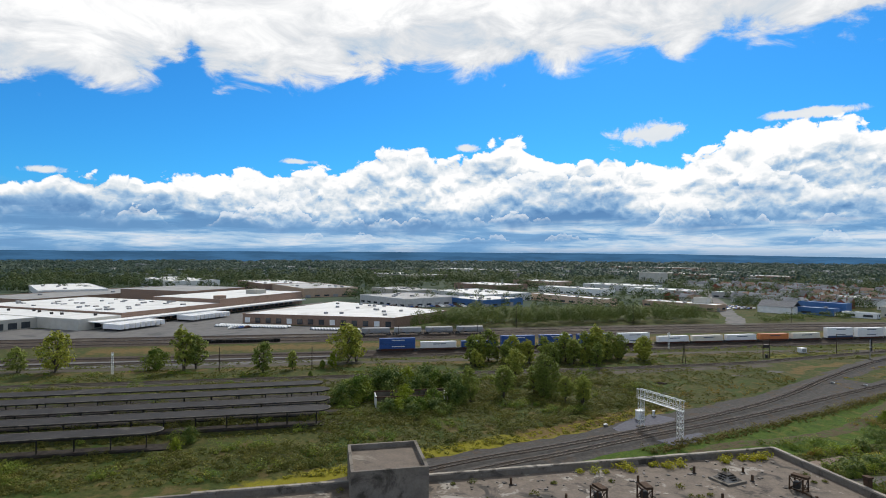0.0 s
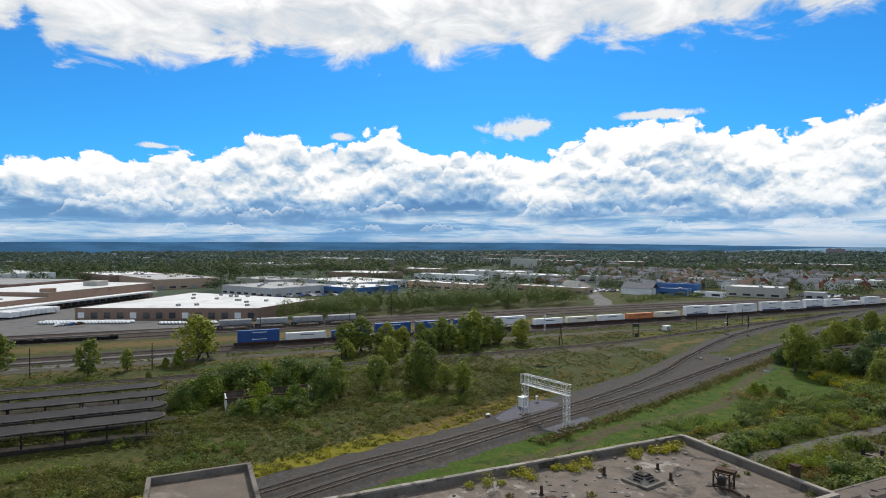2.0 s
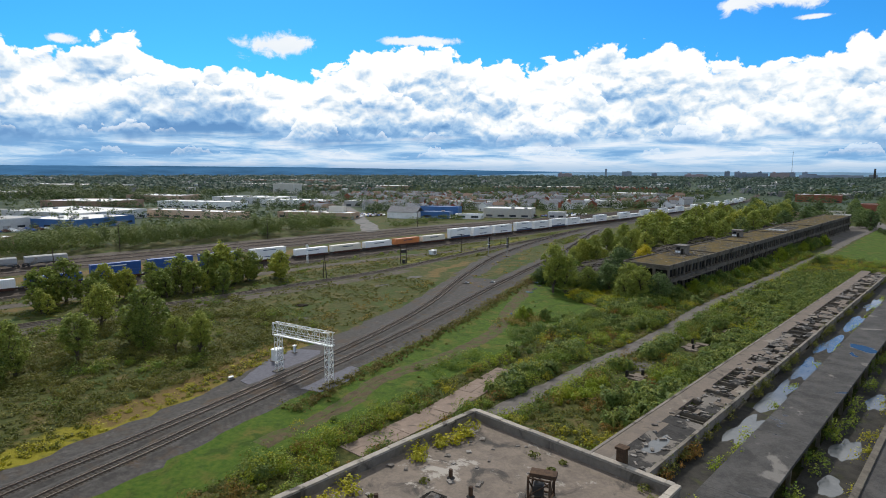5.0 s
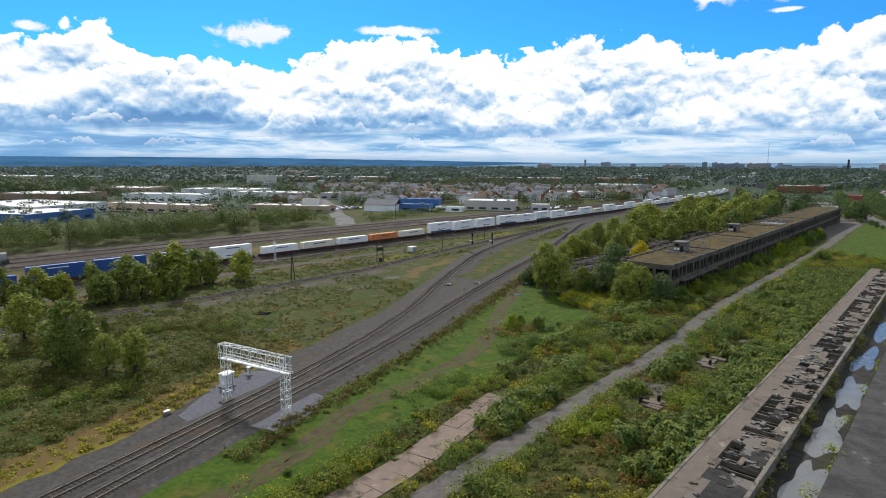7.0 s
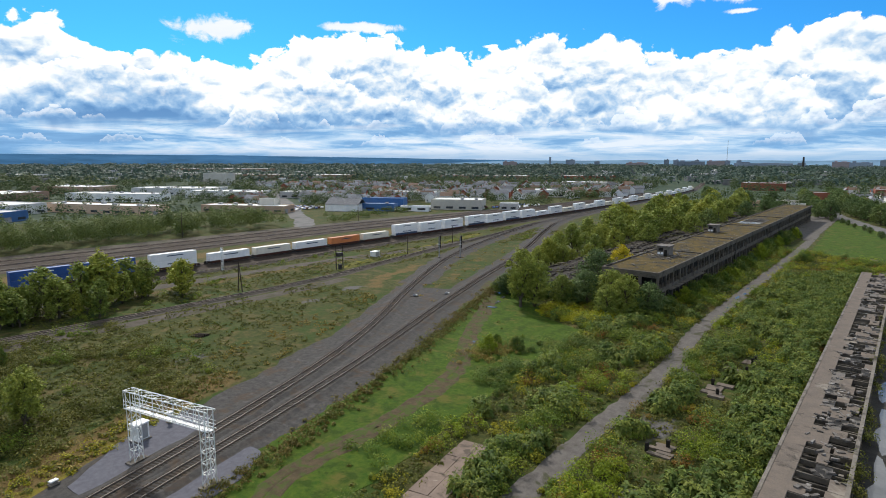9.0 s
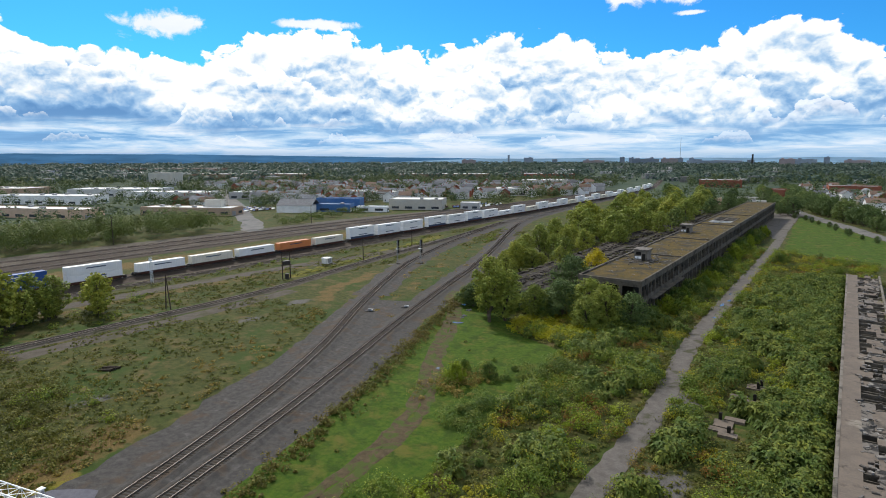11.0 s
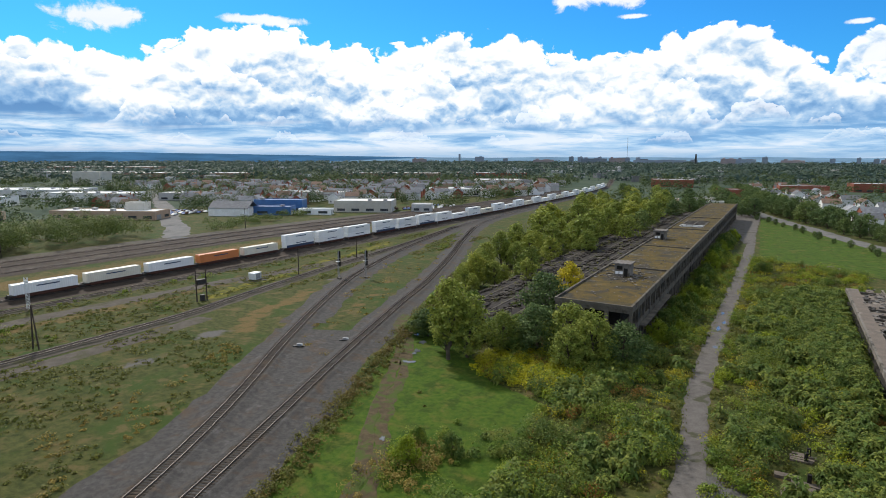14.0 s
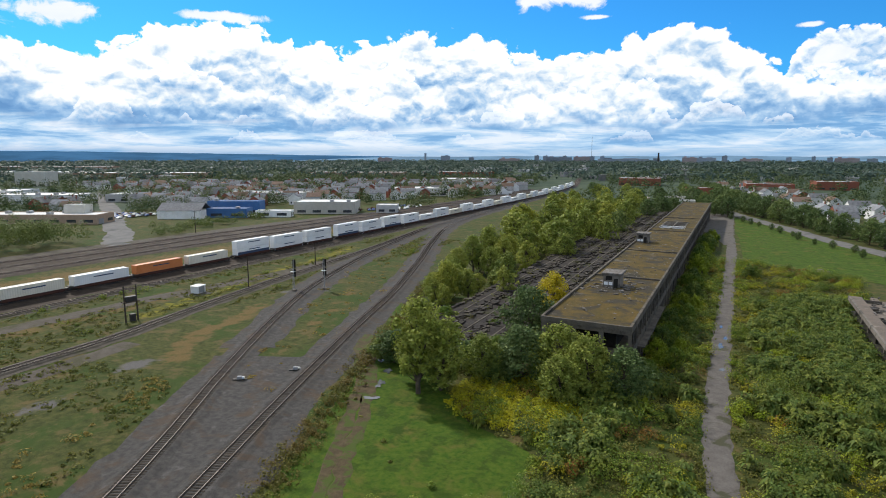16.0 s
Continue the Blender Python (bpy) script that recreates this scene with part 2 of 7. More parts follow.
def cumulus(col, base, crest, size, seed, keen, sink, melt, cover=1.0):
    """One row of heaped cloud over the sky so far: lit cauliflower tops, blue-grey flat foot."""
    d = domes(size, seed)
    lit = w.math("SUBTRACT", d, domes(size, seed, 0.28))
    lit = w.math("ADD", lit, w.math("MULTIPLY", w.math("SUBTRACT", fine, 0.5), 0.30))
    body = w.math("ADD", w.math("SUBTRACT", crest, el), w.math("MULTIPLY", d, size * 1.9))
    body = w.math("ADD", body, w.math("MULTIPLY", w.math("SUBTRACT", fine, 0.5), size * 0.9))
    foot = w.math("ADD", w.math("SUBTRACT", el, base), w.math("MULTIPLY", w.math("SUBTRACT", along(size * 2.2, seed + 0.5, 4.0), 0.5), size * 1.6))
    alpha = w.math("MULTIPLY", w.step(body, 0.0, 0.16 * size), w.step(foot, -0.2 * size, melt * size))
    alpha = w.math("MULTIPLY", alpha, cover)
    tone = w.math("ADD", w.math("MULTIPLY", lit, keen), w.step(foot, -0.1 * size, 1.2 * size, 0.27, 0.60))
    tone = w.math("ADD", tone, w.math("SUBTRACT", w.step(body, 1.1 * size, 0.1 * size, 0.0, 0.26), w.step(body, 1.0 * size, 3.2 * size, 0.0, sink)))
    tone = w.math("ADD", tone, w.math("MULTIPLY", w.math("SUBTRACT", shade, 0.515), 1.5))
    return w.mix(alpha, col, w.ramp(w.math("ADD", tone, dim), CLOUD))


# blue, then thin layered cloud near the horizon, then the heaps from back to front
streak = w.noise(w.node("ShaderNodeMapping", (flat, (0, 0.35, 0), (0, 0, 0), (0.10, 0.85, 1.0))).outputs[0], 1.0, 6.0, 0.62, 0.35)
scol = w.ramp(w.math("ADD", w.math("ADD", streak, w.lin(el, 0.6, 3.0, 0.05, -0.05)), w.math("MULTIPLY", dim, 0.5)), [(0.36, (0.10, 0.30, 0.62)), (0.46, (0.18, 0.43, 0.78)), (0.54, (0.56, 0.78, 1.0)), (0.64, (1.1, 1.12, 1.14))])
lowband = w.step(w.math("ADD", el, w.math("MULTIPLY", w.math("SUBTRACT", fine, 0.5), 2.0)), 6.0, 3.6)
col = w.mix(lowband, blue, scol)
def heaps(base, size, seed, lo, tall):
    """Crest of a row: heaps where the slow noise is high, sinking below their foot between."""
    return w.math("ADD", w.math("SUBTRACT", base, 1.2), w.math("MULTIPLY", w.step(along(size, seed, 4.0), lo, lo + 0.28), tall + 1.2))


foot0 = w.math("ADD", 1.8, w.math("MULTIPLY", along(26.0, 1.0), 1.4))
foot1 = w.math("ADD", 3.0, w.math("MULTIPLY", along(17.0, 6.0), 2.6))
foot2 = w.math("ADD", 1.6, w.math("MULTIPLY", along(13.0, 7.0), 1.6))
col = cumulus(col, foot0, w.math("SUBTRACT", top, 1.0), 2.3, 1.0, 1.15, 0.10, 0.4)
col = cumulus(col, foot1, heaps(foot1, 15.0, 2.0, 0.40, 4.2), 1.6, 2.0, 1.15, 0.05, 1.6, 0.85)
col = cumulus(col, foot2, heaps(foot2, 10.0, 3.0, 0.38, 2.2), 0.9, 3.0, 1.0, 0.0, 1.4, 0.6)
col = cumulus(col, 1.1, heaps(1.1, 8.0, 4.0, 0.36, 0.9), 0.42, 4.0, 0.8, 0.0, 1.2, 0.45)
col = w.mix(w.step(el, 5.0, 1.2, 0.0, 0.34), col, (0.40, 0.64, 0.94))
haze = w.step(el, 1.0, 0.0, 0.0, 0.7)
col = w.mix(haze, col, w.mix(w.step(az, 30.0, 70.0), (0.36, 0.56, 0.80), (0.15, 0.36, 0.66)))
# the high sheet
wisp = w.noise(w.node("ShaderNodeMapping", (flat, (7.0, 2.0, 0.0), (0, 0, 0), (0.16, 0.34, 1.0))).outputs[0], 1.0, 8.0, 0.6, 0.5)
over = w.math("ADD", w.math("SUBTRACT", el, low), w.math("MULTIPLY", w.math("SUBTRACT", wisp, 0.5), 9.0))
sheet = w.step(over, -0.2, 1.6)
shcol = w.ramp(w.math("ADD", w.math("MULTIPLY", wisp, 0.8), w.lin(over, 0.0, 6.0, 0.1, 0.35)), [(0.35, (0.55, 0.72, 0.90)), (0.6, (0.95, 0.98, 1.02)), (0.8, (1.3, 1.3, 1.3))])
thick = w.ramp(w.lin(el, 0.0, 90.0), [(0.26, (1.0, 1.0, 1.0)), (0.42, (0.45, 0.50, 0.56)), (1.0, (0.40, 0.46, 0.53))])
col = w.mix(sheet, col, w.mix(1.0, shcol, thick, "MULTIPLY"))
# loose clouds in the blue: azimuth, height, half width, half height
LOOSE = [(60.4, 10.8, 4.6, 1.3), (76.7, 10.1, 1.4, 0.5), (112.8, 6.6, 1.9, 0.5), (92.5, 8.5, 2.7, 0.4), (17.3, 13.6, 4.5, 1.7), (48.0, 11.6, 5.0, 0.6), (20.0, 13.4, 2.4, 0.6), (14.1, 11.9, 2.2, 0.3), (-4.2, 7.8, 2.2, 1.0), (-2.6, 10.1, 1.4, 0.3)]
for a, h, rx, ry in LOOSE:
    dx = w.math("DIVIDE", w.math("SUBTRACT", az, a), rx)
    dy = w.math("DIVIDE", w.math("SUBTRACT", el, h), ry)
    rr = w.math("SQRT", w.math("ADD", w.math("MULTIPLY", dx, dx), w.math("MULTIPLY", dy, dy)))
    f = w.step(w.math("ADD", w.math("SUBTRACT", 1.0, rr), w.math("MULTIPLY", w.math("SUBTRACT", w.math("ADD", w.math("MULTIPLY", fine, 0.6), w.math("MULTIPLY", wisp, 0.4)), 0.5), 3.0)), 0.15, 0.55)
    col = w.mix(f, col, w.mix(0.6, shcol, (1.12, 1.14, 1.16)))
down = w.step(el, -1.5, -0.3)
col = w.mix(down, (0.06, 0.08, 0.07), col)
wt.links.new(w.node("ShaderNodeBackground", (col, 1.0)).outputs[0], w.node("ShaderNodeOutputWorld").inputs[0])

sun = new("sun", bpy.data.lights.new("sun", "SUN"))
sun.data.energy, sun.data.angle, sun.data.color = 4.3, radians(3.5), (1.0, 0.95, 0.87)
sy = radians(SUN_YAW)
sun.matrix_basis = look((0, 0, 200), (200 * math.sin(sy), -200 * math.cos(sy), 200 - 200 * math.tan(radians(SUN_EL))))

# ---------- materials ----------
def surface(name, c1, c2, size=1.0, rough=0.85, metal=0.0, bump=0.3, c3=None, spots=(0.55, 0.7), size3=None, per=0.0, island=False, wet=None, stretch=None, c4=None, spots4=(0.5, 0.62), size4=3.0, fields=()):
    """Two tones mixed by coarse and fine noise, an optional third as stains, fine relief. size: metres of the coarse pattern."""
    m = bpy.data.materials.new(name)
    m.use_nodes = True
    t = Net(m.node_tree)
    m.node_tree.nodes.clear()
    at = t.node("ShaderNodeTexCoord").outputs["Object"]
    if stretch:
        at = t.node("ShaderNodeMapping", (at, (0, 0, 0), (0, 0, 0), stretch)).outputs[0]
    a = t.noise(at, 1.0 / size, 5.0, 0.6, 0.2)
    b = t.noise(at, 7.0 / size, 3.0, 0.6)
    fac = t.step(t.math("ADD", t.math("MULTIPLY", a, 0.65), t.math("MULTIPLY", b, 0.35)), 0.34, 0.66)
    col = t.mix(fac, c1, c2)
    if c3:
        s = t.noise(at, 1.0 / (size3 or size * 2), 6.0, 0.62, 0.6)
        col = t.mix(t.step(s, *spots), col, c3)
    if c4:
        s = t.noise(at, 1.0 / size4, 8.0, 0.7, 0.3)
        col = t.mix(t.step(s, *spots4), col, c4)
    for key, tint, keen in fields:
        f = t.node("ShaderNodeAttribute")
        f.attribute_name = key
        n = t.noise(at, 0.35, 6.0, 0.65, 0.4)
        col = t.mix(t.step(t.math("ADD", f.outputs["Fac"], t.math("MULTIPLY", t.math("SUBTRACT", n, 0.5), 1.6)), 0.35, 0.75), col, t.mix(t.step(b, 0.35, 0.65), tint, tuple(c * keen for c in tint)))
    if per:
        rnd = t.node("ShaderNodeObjectInfo").outputs["Random"] if not island else t.node("ShaderNodeNewGeometry").outputs["Random Per Island"]
        col = t.mix(1.0, col, t.ramp(rnd, [(0.0, 1.0 - per), (1.0, 1.0 + per)]), "MULTIPLY")
    r = t.math("ADD", t.math("MULTIPLY", b, 0.2), rough - 0.1)
    if wet:
        s = t.noise(at, 1.0 / wet[0], 4.0, 0.5, 0.3)
        pool = t.step(s, wet[1], wet[1] + 0.02)
        r = t.mix(pool, r, (0.03, 0.03, 0.03))
        col = t.mix(pool, col, (0.03, 0.03, 0.03))
    p = t.node("ShaderNodeBsdfPrincipled", {"Base Color": col, "Metallic": metal, "Roughness": r, "Specular IOR Level": 0.5 if rough < 0.7 else 0.12})
    if bump:
        h = t.noise(at, 16.0 / size, 4.0, 0.65)
        if wet:
            h = t.math("MULTIPLY", h, t.math("SUBTRACT", 1.0, pool))
        bp = t.node("ShaderNodeBump", {"Strength": bump, "Distance": size * 0.04, "Height": h})
        m.node_tree.links.new(bp.outputs[0], p.inputs["Normal"])
    m.node_tree.links.new(p.outputs[0], t.node("ShaderNodeOutputMaterial").inputs[0])
    return m


def foliage(name, c1, c2, c3, patch=9.0, flower=None, object_random=False):
    """Leaves: tone from leaf to leaf, and patches over the ground or from tree to tree."""
    m = bpy.data.materials.new(name)
    m.use_nodes = True
    t = Net(m.node_tree)
    m.node_tree.nodes.clear()
    at = t.node("ShaderNodeTexCoord").outputs["Object"]
    isl = t.node("ShaderNodeNewGeometry").outputs["Random Per Island"]
    a = t.noise(at, 1.0 / patch, 3.0, 0.6)
    col = t.mix(t.step(a, 0.36, 0.64), c1, c2)
    col = t.mix(t.math("MULTIPLY", t.step(isl, 0.25, 1.0), 0.75), col, c3)
    if flower:
        col = t.mix(t.step(isl, flower[0], flower[0] + 0.02), col, flower[1])
    if object_random:
        rnd = t.node("ShaderNodeObjectInfo").outputs["Random"]
        col = t.mix(1.0, col, t.ramp(rnd, [(0.0, (0.7, 0.75, 0.75)), (0.5, (1.0, 1.0, 1.0)), (1.0, (1.35, 1.2, 0.95))]), "MULTIPLY")
    col = t.mix(1.0, col, t.ramp(t.math("FRACT", t.math("MULTIPLY", isl, 37.0)), [(0.0, 0.70), (0.6, 1.0), (1.0, 1.25)]), "MULTIPLY")
    p = t.node("ShaderNodeBsdfPrincipled", {"Base Color": col, "Roughness": 0.65, "Specular IOR Level": 0.15})
    tr = t.node("ShaderNodeBsdfTranslucent", (col,))
    mx = t.node("ShaderNodeMixShader", (0.26, p.outputs[0], tr.outputs[0]))
    m.node_tree.links.new(mx.outputs[0], t.node("ShaderNodeOutputMaterial").inputs[0])
    return m


# Unlit emissive colour for the backdrop rings, with distance haze put into it.
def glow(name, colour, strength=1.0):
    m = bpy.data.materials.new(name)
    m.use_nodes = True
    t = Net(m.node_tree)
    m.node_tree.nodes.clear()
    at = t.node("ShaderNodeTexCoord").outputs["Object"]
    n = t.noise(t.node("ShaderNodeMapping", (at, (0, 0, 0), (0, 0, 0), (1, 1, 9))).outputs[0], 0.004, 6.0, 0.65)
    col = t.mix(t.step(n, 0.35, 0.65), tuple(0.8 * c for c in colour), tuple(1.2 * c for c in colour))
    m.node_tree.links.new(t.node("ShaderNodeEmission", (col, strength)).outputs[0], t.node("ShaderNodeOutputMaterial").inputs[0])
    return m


M_ground = surface("meadow", (0.024, 0.036, 0.008), (0.078, 0.080, 0.022), 1.3, 0.95, bump=0.9, c3=(0.034, 0.058, 0.010), spots=(0.48, 0.62), size3=15.0, c4=(0.105, 0.082, 0.032), spots4=(0.50, 0.66), size4=5.0, fields=(("yellow", (0.205, 0.185, 0.016), 0.7), ("dry", (0.150, 0.104, 0.038), 0.6), ("bare", (0.125, 0.118, 0.115), 0.7)))
# Far ground: haze of distance put into the base colour as a blue cast.
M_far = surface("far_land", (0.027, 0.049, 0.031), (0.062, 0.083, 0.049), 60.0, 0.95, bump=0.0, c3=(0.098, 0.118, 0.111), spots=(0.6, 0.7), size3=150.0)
M_lawn = surface("mown_grass", (0.026, 0.066, 0.005), (0.070, 0.104, 0.011), 0.9, 0.95, bump=0.9, c3=(0.092, 0.090, 0.018), spots=(0.50, 0.68), size3=6.0, c4=(0.030, 0.056, 0.006), spots4=(0.48, 0.62), size4=3.0)
M_gravel = surface("ballast", (0.041, 0.039, 0.038), (0.075, 0.070, 0.066), 0.9, 0.9, bump=0.9, c3=(0.072, 0.052, 0.037), spots=(0.50, 0.68), size3=5.0, c4=(0.098, 0.092, 0.089), spots4=(0.54, 0.7), size4=2.0)
M_gravel2 = surface("yard_gravel", (0.066, 0.056, 0.046), (0.100, 0.088, 0.074), 2.0, 0.92, bump=0.6, c3=(0.059, 0.056, 0.030), spots=(0.5, 0.66), size3=9.0)
M_brownbed = surface("old_ballast", (0.039, 0.030, 0.025), (0.067, 0.052, 0.041), 2.0, 0.92, bump=0.7, c3=(0.090, 0.075, 0.061), spots=(0.52, 0.66), size3=14.0)
M_stone = surface("crushed_stone", (0.091, 0.091, 0.110), (0.125, 0.125, 0.148), 0.8, 0.9, bump=0.8)
M_dirt = surface("bare_earth", (0.052, 0.040, 0.022), (0.092, 0.068, 0.038), 1.5, 0.9, bump=0.6, c3=(0.055, 0.078, 0.016), spots=(0.46, 0.60), size3=2.2)
M_asphalt = surface("worn_asphalt", (0.089, 0.080, 0.074), (0.136, 0.124, 0.115), 1.6, 0.85, bump=0.5, c3=(0.059, 0.059, 0.035), spots=(0.57, 0.66), size3=5.0)
M_road = surface("grey_asphalt", (0.119, 0.116, 0.115), (0.160, 0.156, 0.153), 6.0, 0.88, bump=0.1, c3=(0.090, 0.090, 0.090), spots=(0.55, 0.65), size3=16.0)
M_conc = surface("weathered_concrete", (0.144, 0.128, 0.110), (0.206, 0.184, 0.158), 2.0, 0.88, bump=0.4, c3=(0.062, 0.055, 0.046), spots=(0.50, 0.66), size3=3.5, c4=(0.260, 0.238, 0.209), spots4=(0.64, 0.72), size4=1.5)
M_roofc = surface("stained_roof", (0.185, 0.152, 0.126), (0.122, 0.102, 0.086), 1.8, 0.85, bump=0.3, c3=(0.055, 0.050, 0.046), spots=(0.54, 0.66), size3=3.5, c4=(0.300, 0.275, 0.245), spots4=(0.55, 0.61), size4=4.0)
M_pink = surface("pinkish_slab", (0.164, 0.134, 0.111), (0.125, 0.105, 0.089), 1.8, 0.85, bump=0.4, c3=(0.236, 0.210, 0.177), spots=(0.58, 0.68), size3=5.0, c4=(0.066, 0.058, 0.049), spots4=(0.56, 0.68), size4=3.0)
M_slab = surface("rosy_paving", (0.235, 0.178, 0.145), (0.180, 0.140, 0.116), 1.6, 0.88, bump=0.4, c3=(0.105, 0.086, 0.070), spots=(0.52, 0.66), size3=2.5, c4=(0.30, 0.25, 0.21), spots4=(0.60, 0.68), size4=3.0)
M_tar = surface("torn_roofing", (0.019, 0.018, 0.017), (0.046, 0.043, 0.041), 1.5, 0.75, bump=0.5, c3=(0.145, 0.129, 0.114), spots=(0.50, 0.545), size3=4.5, c4=(0.080, 0.074, 0.068), spots4=(0.58, 0.66), size4=1.6)
M_roofwet = surface("wet_roofing", (0.034, 0.033, 0.032), (0.075, 0.071, 0.068), 3.0, 0.74, bump=0.4, c3=(0.150, 0.140, 0.130), spots=(0.60, 0.67), size3=7.0, wet=(9.0, 0.62))
M_wet = surface("wet_asphalt", (0.020, 0.019, 0.017), (0.050, 0.046, 0.040), 2.0, 0.74, bump=0.3, c3=(0.045, 0.048, 0.018), spots=(0.55, 0.66), size3=5.0)
M_moss = surface("mossy_roof", (0.062, 0.050, 0.018), (0.120, 0.080, 0.022), 3.0, 0.95, bump=0.5, c3=(0.046, 0.040, 0.030), spots=(0.46, 0.60), size3=5.0, c4=(0.115, 0.105, 0.085), spots4=(0.60, 0.68), size4=6.0)
M_debris = surface("debris", (0.074, 0.061, 0.052), (0.209, 0.197, 0.184), 0.8, 0.85, bump=0.6, per=0.4, island=True)
M_darkroof = surface("dark_canopy", (0.022, 0.021, 0.022), (0.043, 0.040, 0.040), 5.0, 0.75, bump=0.2, c3=(0.085, 0.077, 0.065), spots=(0.62, 0.7), size3=14.0)
M_rot = surface("rotten_decking", (0.020, 0.016, 0.016), (0.050, 0.044, 0.038), 1.8, 0.85, bump=0.6, c3=(0.033, 0.033, 0.012), spots=(0.54, 0.64), size3=6.0)
# Near-black: painted shade of insides and holes, also plain black parts.
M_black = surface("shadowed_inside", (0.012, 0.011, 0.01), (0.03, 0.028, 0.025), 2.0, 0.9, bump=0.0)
M_tie = surface("sleeper_wood", (0.027, 0.021, 0.016), (0.049, 0.039, 0.032), 0.8, 0.9, bump=0.4, per=0.35, island=True)
M_rail = surface("rail_steel", (0.085, 0.062, 0.050), (0.15, 0.115, 0.095), 0.7, 0.55, 0.3, bump=0.1)
M_galv = surface("galvanised_steel", (0.62, 0.64, 0.64), (0.74, 0.76, 0.76), 0.8, 0.5, 0.15, bump=0.05)
M_rust = surface("rusty_iron", (0.05, 0.034, 0.025), (0.10, 0.062, 0.04), 0.6, 0.85, 0.2, bump=0.5)
M_dark = surface("dark_metal", (0.025, 0.023, 0.022), (0.05, 0.045, 0.042), 0.8, 0.6, 0.3, bump=0.2)
M_pole = surface("creosoted_pole", (0.045, 0.035, 0.028), (0.085, 0.07, 0.055), 0.5, 0.9, bump=0.4)
M_white = surface("white_paint", (0.72, 0.73, 0.73), (0.80, 0.80, 0.80), 3.0, 0.5, bump=0.03, c3=(0.60, 0.58, 0.55), spots=(0.62, 0.75), size3=5.0, per=0.08)
M_blue = surface("blue_paint", (0.016, 0.065, 0.24), (0.022, 0.085, 0.30), 3.0, 0.45, bump=0.03, c3=(0.03, 0.06, 0.16), spots=(0.6, 0.72), size3=4.0)
M_navy = surface("navy_paint", (0.02, 0.045, 0.10), (0.03, 0.06, 0.13), 3.0, 0.5, bump=0.03)
M_orange = surface("orange_paint", (0.52, 0.17, 0.05), (0.60, 0.21, 0.07), 3.0, 0.5, bump=0.03, c3=(0.42, 0.14, 0.05), spots=(0.6, 0.7), size3=4.0)
M_cream = surface("cream_paint", (0.62, 0.58, 0.48), (0.70, 0.66, 0.56), 3.0, 0.5, bump=0.03, per=0.06)
M_redbrown = surface("freight_red", (0.055, 0.026, 0.020), (0.085, 0.040, 0.030), 2.0, 0.7, bump=0.1)
M_hopper = surface("grey_hopper", (0.24, 0.245, 0.25), (0.32, 0.325, 0.33), 3.0, 0.6, bump=0.1, c3=(0.20, 0.15, 0.11), spots=(0.55, 0.7), size3=4.0, per=0.15)
M_wroof = surface("white_membrane", (0.607, 0.607, 0.598), (0.699, 0.699, 0.690), 12.0, 0.7, bump=0.02, c3=(0.506, 0.497, 0.478), spots=(0.55, 0.7), size3=30.0)
M_groof = surface("grey_membrane", (0.30, 0.30, 0.30), (0.40, 0.395, 0.39), 10.0, 0.8, bump=0.02, c3=(0.24, 0.235, 0.23), spots=(0.55, 0.7), size3=22.0, per=0.35)
M_brick = surface("brown_brick", (0.24, 0.16, 0.12), (0.31, 0.215, 0.165), 1.0, 0.9, bump=0.2, c3=(0.20, 0.14, 0.11), spots=(0.55, 0.7), size3=14.0)
M_redbrick = surface("red_brick", (0.22, 0.075, 0.05), (0.29, 0.11, 0.075), 1.0, 0.9, bump=0.2, per=0.2)
M_beige = surface("beige_panel", (0.44, 0.42, 0.37), (0.52, 0.50, 0.45), 6.0, 0.7, bump=0.05, per=0.2)
M_orangebk = surface("pinkish_brick", (0.46, 0.33, 0.24), (0.53, 0.39, 0.29), 2.0, 0.9, bump=0.1, per=0.25)
M_siding = surface("pale_siding", (0.52, 0.52, 0.51), (0.66, 0.66, 0.65), 3.0, 0.75, bump=0.05, per=0.3)
M_shingle = surface("grey_shingle", (0.13, 0.132, 0.14), (0.23, 0.235, 0.25), 1.5, 0.9, bump=0.2, per=0.4)
M_shinglebr = surface("brown_shingle", (0.15, 0.10, 0.075), (0.22, 0.155, 0.12), 1.5, 0.9, bump=0.2, per=0.3)
M_glass = surface("window_glass", (0.03, 0.035, 0.045), (0.05, 0.06, 0.07), 3.0, 0.15, bump=0.0)
M_bluebld = surface("blue_sheeting", (0.03, 0.10, 0.26), (0.04, 0.13, 0.32), 4.0, 0.55, bump=0.05)
M_bark = surface("bark", (0.06, 0.048, 0.036), (0.11, 0.09, 0.068), 0.5, 0.95, bump=0.6)
# Skyline concrete with the blue of distance haze put into its colour.
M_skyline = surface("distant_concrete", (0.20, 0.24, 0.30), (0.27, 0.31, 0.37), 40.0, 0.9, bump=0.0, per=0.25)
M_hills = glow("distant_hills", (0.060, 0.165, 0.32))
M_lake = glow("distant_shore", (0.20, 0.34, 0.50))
M_oldconc = surface("blackened_concrete", (0.082, 0.072, 0.061), (0.139, 0.123, 0.102), 2.0, 0.9, bump=0.4, c3=(0.041, 0.037, 0.033), spots=(0.5, 0.66), size3=5.0)
L_flower = foliage("goldenrod_bloom", (0.464, 0.416, 0.011), (0.336, 0.336, 0.014), (0.224, 0.248, 0.016), 3.0)
M_water = surface("puddle_water", (0.085, 0.092, 0.10), (0.11, 0.118, 0.125), 4.0, 0.14, bump=0.0)

